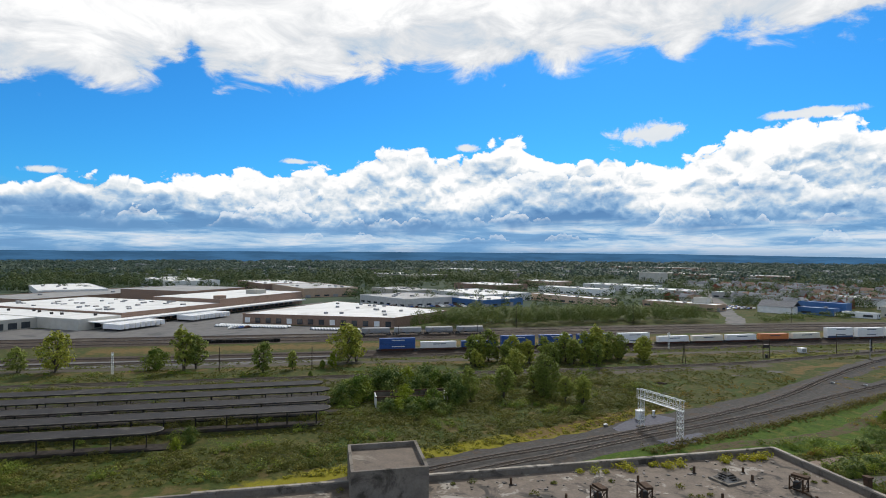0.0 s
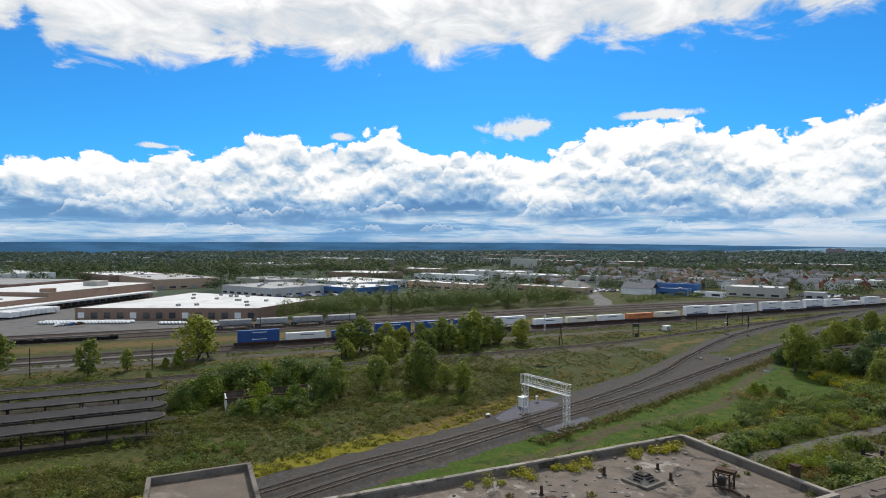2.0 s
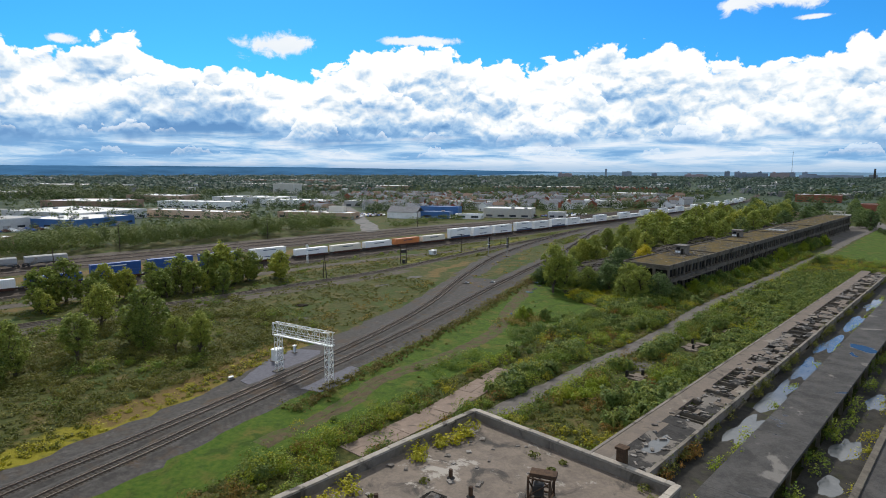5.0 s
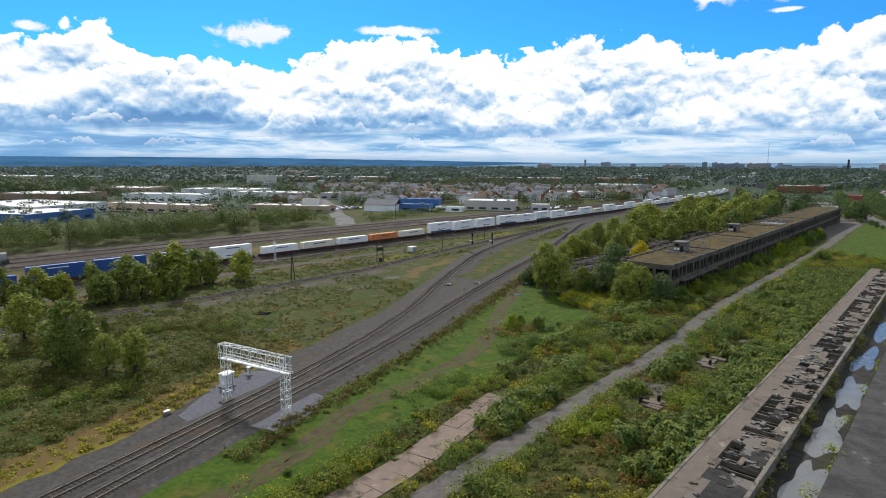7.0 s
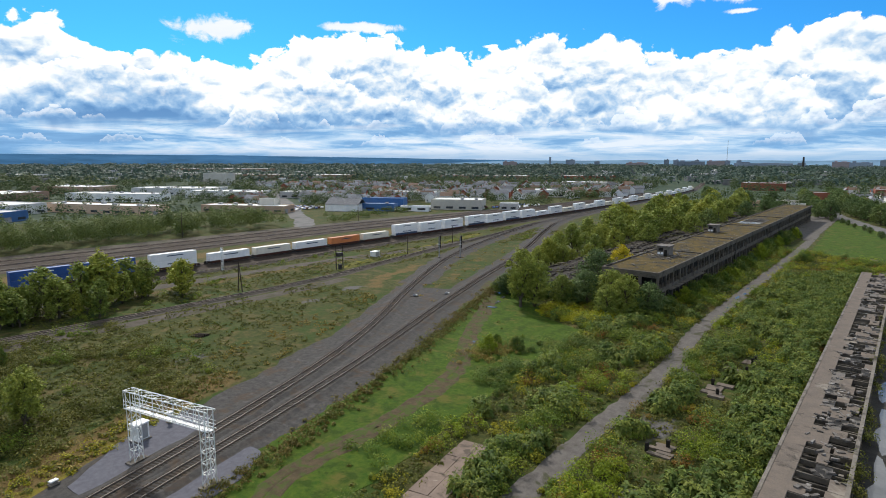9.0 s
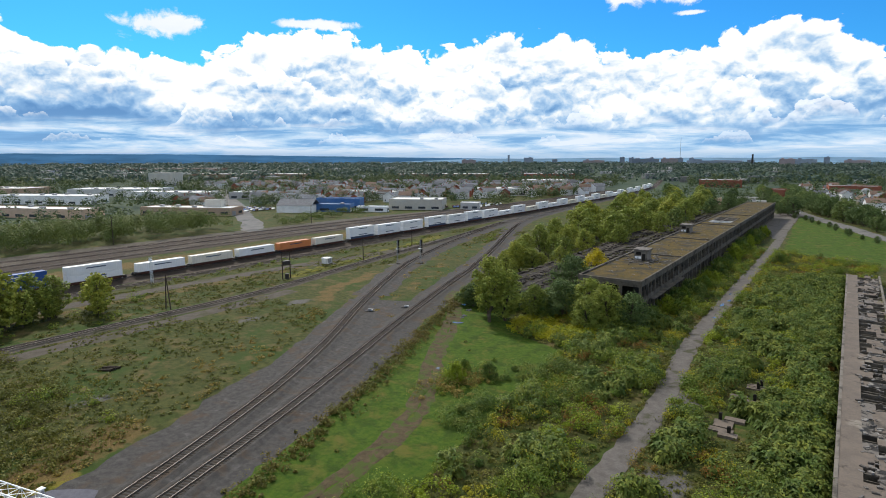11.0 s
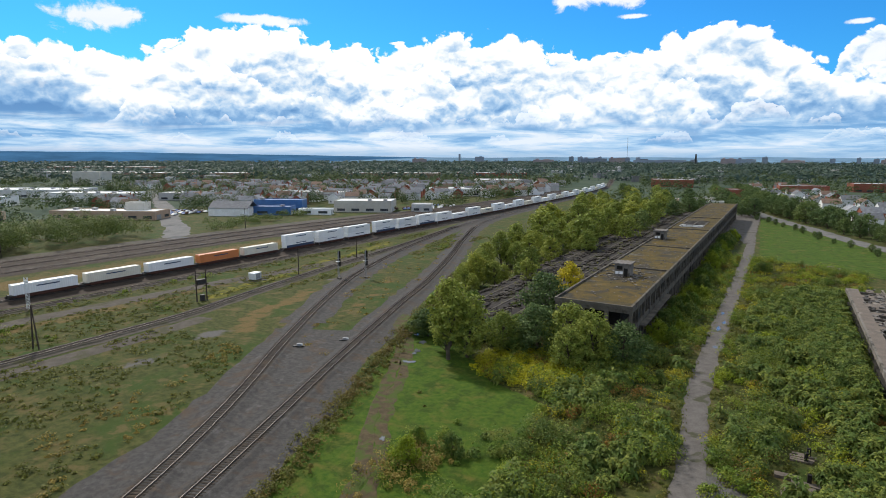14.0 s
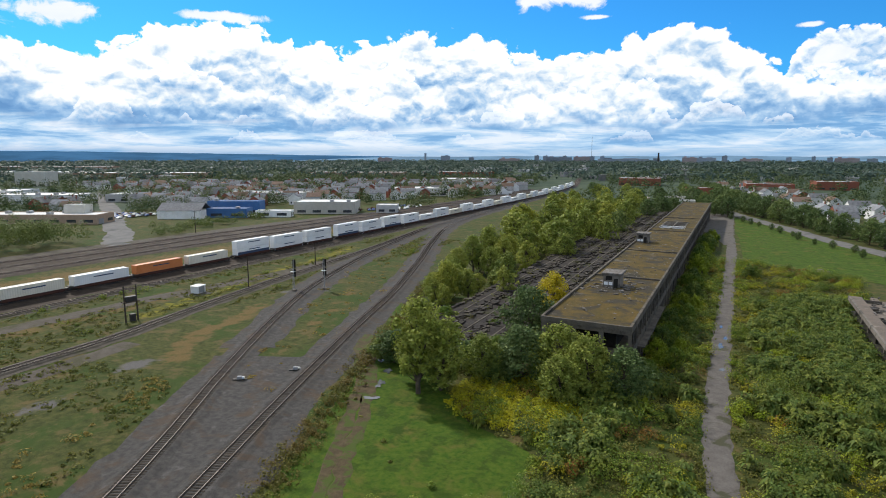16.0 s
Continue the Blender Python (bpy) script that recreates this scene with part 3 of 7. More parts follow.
L_weed = foliage("meadow_weeds", (0.098, 0.112, 0.021), (0.178, 0.165, 0.034), (0.090, 0.104, 0.019), 4.5)
L_shrub = foliage("shrub_leaves", (0.104, 0.171, 0.021), (0.256, 0.292, 0.035), (0.092, 0.145, 0.021), 2.8)
L_sumac = foliage("sumac_leaves", (0.078, 0.128, 0.026), (0.200, 0.228, 0.040), (0.070, 0.116, 0.026), 2.6)
L_bright = foliage("bright_leaves", (0.219, 0.289, 0.019), (0.280, 0.315, 0.026), (0.149, 0.210, 0.016), 8.0)
L_gold = foliage("goldenrod", (0.400, 0.350, 0.018), (0.310, 0.300, 0.025), (0.230, 0.240, 0.025), 4.0)
L_russet = foliage("russet_weeds", (0.280, 0.126, 0.027), (0.210, 0.140, 0.029), (0.140, 0.098, 0.025), 5.0)
L_straw = foliage("straw_grass", (0.336, 0.245, 0.057), (0.237, 0.182, 0.044), (0.182, 0.140, 0.034), 6.0)
L_hedge = foliage("rank_verge", (0.140, 0.140, 0.027), (0.182, 0.133, 0.034), (0.084, 0.077, 0.019), 5.0)
L_tree = foliage("tree_leaves", (0.203, 0.254, 0.046), (0.311, 0.340, 0.064), (0.152, 0.198, 0.036), 1.6, object_random=True)
L_treedark = foliage("dark_tree_leaves", (0.091, 0.146, 0.047), (0.173, 0.227, 0.072), (0.068, 0.111, 0.036), 1.6, object_random=True)
L_treeyel = foliage("yellowed_leaves", (0.58, 0.46, 0.020), (0.50, 0.42, 0.026), (0.38, 0.34, 0.024), 3.0)
L_wood = foliage("woodland", (0.101, 0.144, 0.035), (0.166, 0.198, 0.048), (0.062, 0.096, 0.025), 14.0)
L_town = foliage("town_leaves", (0.060, 0.094, 0.034), (0.105, 0.130, 0.044), (0.046, 0.076, 0.030), 30.0)
# Aerial haze is mixed into these leaf tones: bluer and greyer than near ones.
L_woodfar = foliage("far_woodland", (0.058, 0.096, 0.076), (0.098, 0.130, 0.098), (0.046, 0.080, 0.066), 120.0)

# ---------- the land ----------
def far_steps(lo, hi, step, reach):
    mid = list(np.arange(lo, hi + 0.1, step))
    a, d, left, right = step, step, [], []
    while lo - a > -reach:
        left.append(lo - a)
        d *= 1.35
        a += d
    a, d = step, step
    while hi + a < reach:
        right.append(hi + a)
        d *= 1.35
        a += d
    return np.array([-reach] + left[::-1] + mid + right + [reach])


gx, gy = far_steps(-260, 60, 3.5, 4900.0), far_steps(-140, 330, 3.5, 4900.0)
g = Mesh()
nx = len(gx)
g.v = [(x, y, 0.03 * noise.noise((x / 20, y / 20, 0))) for y in gy for x in gx]
g.f = [(j * nx + i, j * nx + i + 1, (j + 1) * nx + i + 1, (j + 1) * nx + i) for j in range(len(gy) - 1) for i in range(nx - 1)]
ground = solid("ground", g, M_ground, "flat rough meadow land with olive weeds", "ground", kind="structure", smooth=True)
me = ground.data
# Beyond the near land the ground takes the haze-tinted colour.
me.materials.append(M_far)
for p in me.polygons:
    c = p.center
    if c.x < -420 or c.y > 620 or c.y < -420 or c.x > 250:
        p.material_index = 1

# An upright backdrop ring; its glow colour carries the haze.
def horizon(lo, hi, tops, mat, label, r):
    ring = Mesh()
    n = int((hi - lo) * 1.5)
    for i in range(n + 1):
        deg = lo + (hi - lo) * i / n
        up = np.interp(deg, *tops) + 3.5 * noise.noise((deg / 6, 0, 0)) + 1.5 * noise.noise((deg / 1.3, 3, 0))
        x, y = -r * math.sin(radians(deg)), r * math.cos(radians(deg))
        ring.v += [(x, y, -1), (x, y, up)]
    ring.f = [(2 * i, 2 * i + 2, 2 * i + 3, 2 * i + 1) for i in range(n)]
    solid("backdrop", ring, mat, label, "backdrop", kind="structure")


horizon(30, 150, ([30, 42, 60, 80, 150], [26, 38, 54, 58, 56]), M_hills, "low hills along the far horizon, self-glowing in haze blue", 3500)
horizon(-60, 44, ([-60, 10, 32, 44], [33, 33, 28, 4]), M_lake, "shore along the far horizon, self-glowing in pale haze colour", 3300)

# ---------- railway lines ----------
T1 = spline([(9, -110), (-12.5, -50), (-27.3, -11.3), (-32.6, 6), (-41.2, 32), (-47.8, 54), (-55.0, 76), (-64.5, 101.6), (-74.3, 127), (-89.2, 168.4), (-99.3, 198.3), (-118, 245), (-137, 289), (-158, 345), (-170, 410), (-180, 520), (-192, 640), (-215, 800)])
T2 = spline([(3.5, -112), (-17.8, -53), (-31.9, -15), (-37.6, 6), (-45.6, 32), (-53.0, 54), (-61.6, 76), (-69.6, 93), (-79.0, 110), (-92.0, 131.4), (-109.5, 163), (-124.5, 194), (-140, 238), (-151, 279), (-163, 330), (-174, 410), (-184, 520), (-196, 640), (-219, 800)])
T3 = spline([(-129, -300), (-129, -120), (-128, -40), (-126.5, 30), (-126, 75), (-127, 115), (-128.5, 135), (-132, 152), (-136, 172), (-141, 199), (-147, 240), (-155, 283), (-165, 330)])
T4 = spline([(-180, -300), (-180, 0), (-180, 250), (-181, 360), (-185, 470), (-194, 626), (-218, 800), (-280, 1050)], 5)
T5 = spline([(-168.5, -300), (-168.5, 0), (-168, 120), (-169, 200), (-171.5, 270), (-175, 350)], 5)
UP = [spline([(x, -300), (x, 0), (x - 1, 200), (x + 4, 300), (x + 12, 400), (x + 16, 520), (x + 8, 700)], 5) for x in (-223.0, -235.0, -246.0)]


def railway(line, label, bed, half=2.6, top=1.7, rise=0.45, group="railway lines"):
    tr = thing("railway_track", label, "railway track", group)
    part("ballast", sweep(line, [(-half - 0.9, 0.05), (-half, 0.16), (-top, rise), (top, rise), (half, 0.16), (half + 0.9, 0.05)], 0, 0.25, RNG), bed, tr)
    z = rise - 0.02
    nor = sides(line)
    for s in (-1, 1):
        c = s * 0.755
        part("rail", sweep(line, [(c - 0.075, z), (c - 0.045, z + 0.22), (c + 0.045, z + 0.22), (c + 0.075, z)]), M_rail, tr, "worn steel rail")
    d = np.r_[0, np.cumsum(np.linalg.norm(np.diff(line, axis=0), axis=1))]
    m = Mesh()
    for q in np.arange(0, d[-1], 0.62):
        x, y = np.interp(q, d, line[:, 0]), np.interp(q, d, line[:, 1])
        if y < -60 or y > 330:
            continue
        i = min(np.searchsorted(d, q), len(nor) - 1)
        m.box(x, y, z - 0.08, 2.6, 0.24, 0.14, math.atan2(nor[i, 1], nor[i, 0]) + RNG.normal(0, 0.02))
    part("sleeper_bed", m, M_tie, tr, "dark creosoted wooden sleepers", kind="stuff")
    return tr


railway(T1, "main railway line on grey crushed-stone ballast", M_gravel)
railway(T2, "main railway line curving away to a junction", M_gravel)
railway(T3, "single railway line on a low gravel bed", M_gravel2, 2.0, 1.6)
railway(T4, "freight line under the container train", M_brownbed, 3.2, 1.9)
railway(T5, "lightly used siding beside the freight line", M_gravel2, 2.0, 1.6)
for u in UP:
    railway(u, "old yard track on brown ballast", M_brownbed, 4.4, 2.0, 0.3)


def strip(name, line, half, material, label, z=0.05, crown=0.03, ragged=0.3, category="ground"):
    return solid(name, sweep(line, [(-half, z - 0.04), (-half * 0.8, z), (0, z + crown), (half * 0.8, z), (half, z - 0.04)], 0, ragged, RNG), material, label, category, kind="structure")


def west_edge(y):
    """How far the gravel reaches west of the western main line."""
    return np.interp(y, [-60, 24, 48, 82, 105, 150], [6.4, 7.4, 10.5, 9.4, 6.6, 5.0])


i0, i1 = [int(np.argmin(abs(T1[:, 1] - y))) for y in (-60, 150)]
mid = np.array([(p + T2[((T2 - p) ** 2).sum(1).argmin()]) / 2 for p in T1[i0:i1]])
gap = np.array([np.linalg.norm(p - T2[((T2 - p) ** 2).sum(1).argmin()]) for p in T1[i0:i1]])
fill = Mesh()
nor = sides(mid)
for i in range(len(mid)):
    for a in (-1, -0.5, 0, 0.5, 1):
        h = a * (gap[i] / 2 + (6.4 if a > 0 else float(west_edge(mid[i, 1])) - 1.0) + 1.4 * RNG.random())
        fill.v.append((mid[i, 0] + nor[i, 0] * h, mid[i, 1] + nor[i, 1] * h, 0.10 if abs(a) < 1 else 0.0))
fill.f = [(i * 5 + j, (i + 1) * 5 + j, (i + 1) * 5 + j + 1, i * 5 + j + 1)[::-1] for i in range(len(mid) - 1) for j in range(4)]
solid("gravel_bed", fill, M_gravel, "grey gravel between the two main lines", "ground", kind="structure")
for ln, h in ((T1, 5.2), (T2, 5.4)):
    k0, k1 = [int(np.argmin(abs(ln[:, 1] - y))) for y in (145, 500)]
    strip("gravel_bed", ln[k0:k1], h, M_gravel, "grey gravel shoulder along the line", 0.06)
strip("yard_bed", spline([(-236, -300), (-236, 0), (-237, 200), (-231, 300), (-224, 400), (-220, 520)], 6), 17, M_brownbed, "brown cindery yard ground between old tracks", 0.04)
strip("yard_bed", spline([(-181, -300), (-180, 100), (-180, 300), (-184, 450), (-195, 626)], 6), 8, M_brownbed, "brown cindery ground under the freight line", 0.045)
strip("dirt_road", spline([(-258, -60), (-257, 100), (-256, 205), (-252, 300), (-240, 390)], 6), 4.5, M_gravel2, "pale gravel service road along the yard", 0.06)
strip("dirt_road", spline([(-158, -250), (-157, 0), (-156, 110), (-153, 165), (-148, 200), (-150, 250)], 4), 3.0, M_gravel2, "pale gravel service track beside the siding", 0.05)
strip("dirt_road", spline([(-120.5, -220), (-121, -60), (-120, 30), (-119.5, 75), (-120.5, 115), (-122.5, 135)], 4), 2.6, M_gravel2, "pinkish gravel verge of the single line", 0.05)
strip("road", spline([(-172, -260), (-171, -150), (-169, -86), (-170, -40)], 5), 8.0, M_road, "grey paved yard road", 0.055)
strip("road", spline([(-243, 213), (-262, 225), (-290, 245), (-320, 262), (-395, 310), (-520, 385), (-760, 540)], 5), 6.0, M_road, "grey side road running into the town", 0.07)
path_line = spline([(-4, 20), (-6.5, 42), (-7.5, 63), (-8.6, 84), (-9, 104), (-10.8, 127), (-12.6, 142), (-14, 162), (-15.2, 195), (-17, 259), (-20.5, 351), (-27, 420), (-34, 460)], 2.5)
strip("path", path_line, 1.85, M_asphalt, "cracked narrow asphalt path with weedy edges", 0.07, ragged=0.36, category="path")
slab_line = spline([(-12.5, 26), (-13.4, 40), (-15.0, 50), (-17.2, 60), (-19.0, 69.5)], 4.2)
slabs = thing("slab_path", "broken pinkish concrete slabs in the weeds", "path", kind="structure")
for k in range(len(slab_line) - 1):
    o, d = (slab_line[k] + slab_line[k + 1]) / 2, slab_line[k + 1] - slab_line[k]
    ln, tilt = float(np.linalg.norm(d)), math.atan2(d[1], d[0]) - math.pi / 2
    nn = np.array([d[1], -d[0]]) / ln
    split = RNG.uniform(0.35, 0.65)
    for lo, hi in (((0, 1),) if RNG.random() < 0.4 else ((0, split), (split, 1))):
        a = ((lo + hi) / 2 - 0.5) * 4.9
        part("slab", Mesh().box(o[0] + nn[0] * a, o[1] + nn[1] * a, -0.05, 4.9 * (hi - lo) - 0.06, ln - 0.07, 0.13 + 0.05 * RNG.random(), tilt + RNG.normal(0, 0.02)), M_slab, slabs)
def ragged_poly(poly, z, amp=1.2, step=2.5):
    pts = []
    for (x0, y0), (x1, y1) in zip(poly, poly[1:] + poly[:1]):
        n = max(1, int(math.hypot(x1 - x0, y1 - y0) / step))
        for i in range(n):
            x, y = x0 + (x1 - x0) * i / n, y0 + (y1 - y0) * i / n
            pts.append((x + amp * noise.noise((x / 3, y / 3, 1)), y + amp * noise.noise((x / 3, y / 3, 7))))
    return Mesh().prism(pts, -0.2, z)


street = spline([(70, 240), (51, 300), (33, 347), (18, 380), (0.6, 428), (-22, 486), (-38, 545), (-58, 640), (-82, 760)], 6)
strip("road", street, 4.5, M_road, "grey residential street", 0.09)
solid("forecourt", ragged_poly([(-20, 345), (-22.5, 342), (-30, 378), (-38, 395), (-46, 440), (-52, 482), (-34, 500), (-25, 488), (-23, 440), (-21, 392)], 0.10, 1.2, 3.0), M_asphalt, "wide cracked asphalt forecourt at the end of the path", "pavement", kind="structure")
ruts = spline([(-23.5, 18), (-26.5, 34), (-32.8, 48.7), (-33.8, 64.1), (-37.5, 83.6), (-43.5, 97.7), (-53.9, 114.2), (-60.5, 127.5), (-69.5, 143), (-84, 162)], 2)
nr = sides(ruts)
MOWN = [(-21, -30), (-27, 5), (-38, 30), (-42.5, 55), (-49, 80), (-56, 100), (-65, 127), (-78, 158), (-92, 190), (-86, 188), (-74, 163), (-62, 151), (-53, 143), (-45, 134), (-34, 130), (-31, 118), (-29, 102), (-28, 88), (-23.5, 58), (-22, 40), (-17, 5), (-14, -30)]


solid("mown_strip", ragged_poly(MOWN, 0.055), M_lawn, "green mown grass beside the line", "ground", kind="structure")
for s in (-0.95, 0.95):
    strip("wheel_rut", ruts + nr * s, 1.0, M_dirt, "muddy wheel rut through the grass", 0.09, 0.0, 0.9)
lawn = Mesh().prism([(-14, 300), (-18, 370), (-21, 400), (-22, 440), (-25, 474), (-4, 426), (13.5, 378), (28.5, 345), (46, 299), (62, 245), (40, 262), (16, 285)], -0.2, 0.06)
solid("lawn", lawn, M_lawn, "wide mown green lawn beside the street", "ground", kind="structure")
solid("stone_pad", ragged_poly([(-47.2, 28.5), (-50.5, 28), (-53.5, 32), (-57.5, 36.5), (-61.5, 42), (-60.5, 47), (-56, 50), (-53.2, 48), (-50.8, 41), (-48.6, 34)], 0.13, 0.7, 1.5), M_stone, "blue-grey crushed stone pad under a gantry leg", "ground", kind="structure")
solid("stone_pad", ragged_poly([(-39.6, 34), (-41.2, 41), (-43, 48.5), (-40, 48.5), (-36, 42.5), (-34.6, 36)], 0.13, 0.7, 1.5), M_stone, "blue-grey crushed stone pad under a gantry leg", "ground", kind="structure")


def puddle(x, y, rx, ry, rz, z, label="shallow rain puddle reflecting the sky"):
    m = Mesh()
    n = 26
    c, s = math.cos(rz), math.sin(rz)
    pts = []
    for i in range(n):
        a = 2 * math.pi * i / n
        k = 0.75 + 0.6 * noise.noise((math.cos(a) * 1.3 + x, math.sin(a) * 1.3 + y, 2.0))
        u, v = rx * k * math.cos(a), ry * k * math.sin(a)
        pts.append((x + c * u - s * v, y + s * u + c * v))
    m.prism(pts, z - 0.02, z)
    return solid("puddle", m, M_water, label, "puddle", "rain puddles")


for x, y, rx, ry in ((-62.5, 134.8, 1.6, 0.7), (-65, 141, 0.9, 1.3), (-67, 146, 1.0, 1.4), (-64.6, 139.5, 0.6, 0.9), (-48, 107, 0.5, 0.9), (-71, 150, 0.7, 1.2)):
    puddle(x, y, rx, ry, 0.5, 0.13)
for x, y, rx, ry in ((-15.2, 190, 0.6, 2.6), (-14.6, 196, 0.5, 2.0), (-14.0, 175, 0.5, 1.2), (-16, 205, 0.4, 1.6)):
    puddle(x, y, rx, ry, 0.05, 0.115)


# where the meadow is dry, yellow or bare
def field(name, values):
    at = ground.data.attributes.new(name, "FLOAT", "POINT")
    at.data.foreach_set("value", np.clip(values, 0, 1).astype(np.float32))


gp = np.array([(v[0], v[1]) for v in g.v])
core = (gp[:, 0] > -270) & (gp[:, 0] < 70) & (gp[:, 1] > -150) & (gp[:, 1] < 340)
cp = gp[core]


def band(line, reach):
    out = np.zeros(len(gp))
    out[core] = np.clip(1.25 - near_line(cp, line) / reach, 0, 1)
    return out


t2n = sides(T2)
sel = (T2[:, 1] > 8) & (T2[:, 1] < 66)
we = west_edge(T2[:, 1])[:, None]
dry = 0.95 * band((T2 - t2n * (we + 4.0))[sel], 5.5)
dry = np.maximum(dry, band(spline([(-106, 132), (-112, 140), (-116, 147), (-118, 160), (-122, 170)], 3), 3.4))
dry = np.maximum(dry, band(spline([(-92, 149), (-97, 159), (-102, 173), (-111, 196)], 3), 1.8))
dry = np.maximum(dry, 0.72 * band(spline([(-150, -200), (-150, 0), (-150, 200)], 5), 5.0))
dry = np.maximum(dry, 0.75 * band(spline([(-205, -250), (-204, 0), (-203, 300)], 5), 14.0))
field("dry", dry)
sel = (T2[:, 1] > -70) & (T2[:, 1] < 52)
field("yellow", np.maximum(band((T2 - t2n * (we + 2.6))[sel], 5.2), 0.6 * band(spline([(-140, 150), (-150, 210), (-160, 260)], 4), 6.0)))
bare = np.zeros(len(gp))
for x, y, r in ((-110.3, 127, 3.4), (-106, 108, 3.0), (-86, 62, 2.4), (-126, 187, 3.2), (-119, 192, 3.0), (-147.5, 172.5, 4.5), (-6, 118, 4.0), (-2, 90, 4.0), (4, 70, 3.0)):
    bare = np.maximum(bare, np.clip(1.3 - np.hypot(gp[:, 0] - x, (gp[:, 1] - y) / 1.5) / r, 0, 1))
field("bare", bare)
# ---------- the derelict station buildings ----------
AX = math.atan(0.031)  # the ruins' long axis leans this far to the left of +y


def ax(x, y):
    """A point of the ruins' own grid: x at y = 0, measured along their axis."""
    return x - 0.031 * y, y


def axbox(m, x0, x1, y0, y1, z0, z1):
    return m.prism([ax(x0, y0), ax(x1, y0), ax(x1, y1), ax(x0, y1)], z0, z1)


M_pale = surface("pale_coping", (0.24, 0.215, 0.185), (0.33, 0.30, 0.26), 1.2, 0.88, bump=0.4, c3=(0.10, 0.09, 0.078), spots=(0.52, 0.64), size3=2.0, per=0.2)


def wing():
    b = thing("station_wing", "tall derelict concrete wing with a flat weedy roof", "building")
    x0, x1, y0, y1, zr = 17.8, 37.6, -120.0, 19.3, 16.3
    part("roof", axbox(Mesh(), x0 + 0.4, x1 - 0.4, y0, y1 - 0.4, zr - 0.6, zr), M_roofc, b, "stained beige concrete roof with dark patches")
    walls = Mesh()
    axbox(walls, x0, x0 + 0.4, y0, y1, 0, zr - 0.02)
    axbox(walls, x0 + 0.4, x1 - 0.4, y1 - 0.4, y1, 0, zr - 0.02)
    part("wall", walls, M_conc, b)
    east = Mesh()
    for y in np.arange(y1 - 1.2, -60, -5.2):
        axbox(east, x1 - 0.4, x1, y, y + 1.2, 0, zr - 0.02)
    for z, h in ((0, 1.2), (5.0, 1.4), (9.6, 1.4), (14.3, 1.98)):
        axbox(east, x1 - 0.36, x1 - 0.04, -60, y1 - 1.2, z, z + h)
    part("east_wall", east, M_conc, b, "pier and spandrel wall with empty window bays")
    # Solid near-black block in place of the shade inside the wing.
    part("interior", axbox(Mesh(), x0 + 0.5, x1 - 2.0, y0, y1 - 0.6, 0, zr - 0.7), M_black, b, "near-black block put in as the shade of the gutted inside")
    for nm, a in (("west_parapet", (x0 - 0.12, x0 + 0.30, y0, y1 + 0.12)), ("north_parapet", (x0 + 0.30, x1 - 0.30, y1 - 0.30, y1 + 0.12)), ("east_parapet", (x1 - 0.30, x1 + 0.12, -60, y1 + 0.12))):
        part("parapet", axbox(Mesh(), *a, zr - 0.02, zr + 0.70), M_conc, b, "cracked concrete parapet")
        side = nm != "north_parapet"
        cuts = np.arange(max(a[2], -60), a[3], 3.1) if side else np.arange(a[0], a[1], 3.1)
        for c0, c1 in zip(cuts, list(cuts[1:]) + [a[3] if side else a[1]]):
            z1 = zr + 0.86 + 0.05 * RNG.random()
            cap = axbox(Mesh(), a[0] - 0.06, a[1] + 0.06, c0 + 0.02, c1 - 0.02, zr + 0.70, z1) if side else axbox(Mesh(), c0 + 0.02, c1 - 0.02, a[2] - 0.06, a[3] + 0.06, zr + 0.70, z1)
            part("coping_stone", cap, M_pale, b, "pale weathered coping stone")
    return b


wing()


def penthouse():
    b = thing("roof_penthouse", "low concrete stair housing with a parapet roof", "roof housing")
    x0, x1, y0, y1, z0, z1 = 14.0, 24.0, -41.9, -32.9, 12.0, 19.6
    m = axbox(Mesh(), x0, x1, y0, y1, z0, z1)
    part("wall", m, M_conc, b)
    part("roof", axbox(Mesh(), x0 + 0.4, x1 - 0.4, y0 + 0.4, y1 - 0.4, z1, z1 + 0.12), M_pink, b, "flaking pinkish roof slab")
    p = Mesh()
    for a in ((x0, x1, y0, y0 + 0.38), (x0, x1, y1 - 0.38, y1), (x0, x0 + 0.38, y0 + 0.38, y1 - 0.38), (x1 - 0.38, x1, y0 + 0.38, y1 - 0.38)):
        axbox(p, *a, z1, z1 + 0.75)
    part("parapet", p, M_conc, b)
    return b


penthouse()


def vent_frame(x, y, rz, z=16.3):
    b = thing("roof_vent", "rusted open roof ventilator frame", "roof vent", "rusted ventilators", at=pose(x, y, z, 0, 0, rz))
    legs = [(-0.8, -0.6), (0.8, -0.6), (0.8, 0.6), (-0.8, 0.6)]
    for px, py in legs:
        part("leg", Mesh().box(px, py, 0, 0.14, 0.14, 1.7), M_rust, b)
    m = Mesh()
    for (a, c), (d, e) in zip(legs, legs[1:] + legs[:1]):
        for zz in (0.15, 1.6):
            m.tube((a, c, zz), (d, e, zz), 0.07)
        m.tube((a, c, 0.2), (d, e, 1.5), 0.05)
    part("brace", m, M_rust, b)
    part("hood", Mesh().box(0.15, 0.1, 1.62, 1.9, 0.9, 0.28, 0.1), M_rust, b)
    part("fan_body", Mesh().cbox(-0.2, 0, 0.25, 0.8, 0.8, 0.8, 0.2), M_dark, b)
    part("fallen_leg", Mesh().tube((0.9, -0.4, 0.1), (2.0, -1.0, 0.12), 0.12), M_rust, b)
    return b


for x, y, rz in ((30.0, 12.2, 20), (28.7, -13.5, 5), (29.3, -8.0, -10)):
    vent_frame(x, y, rz)


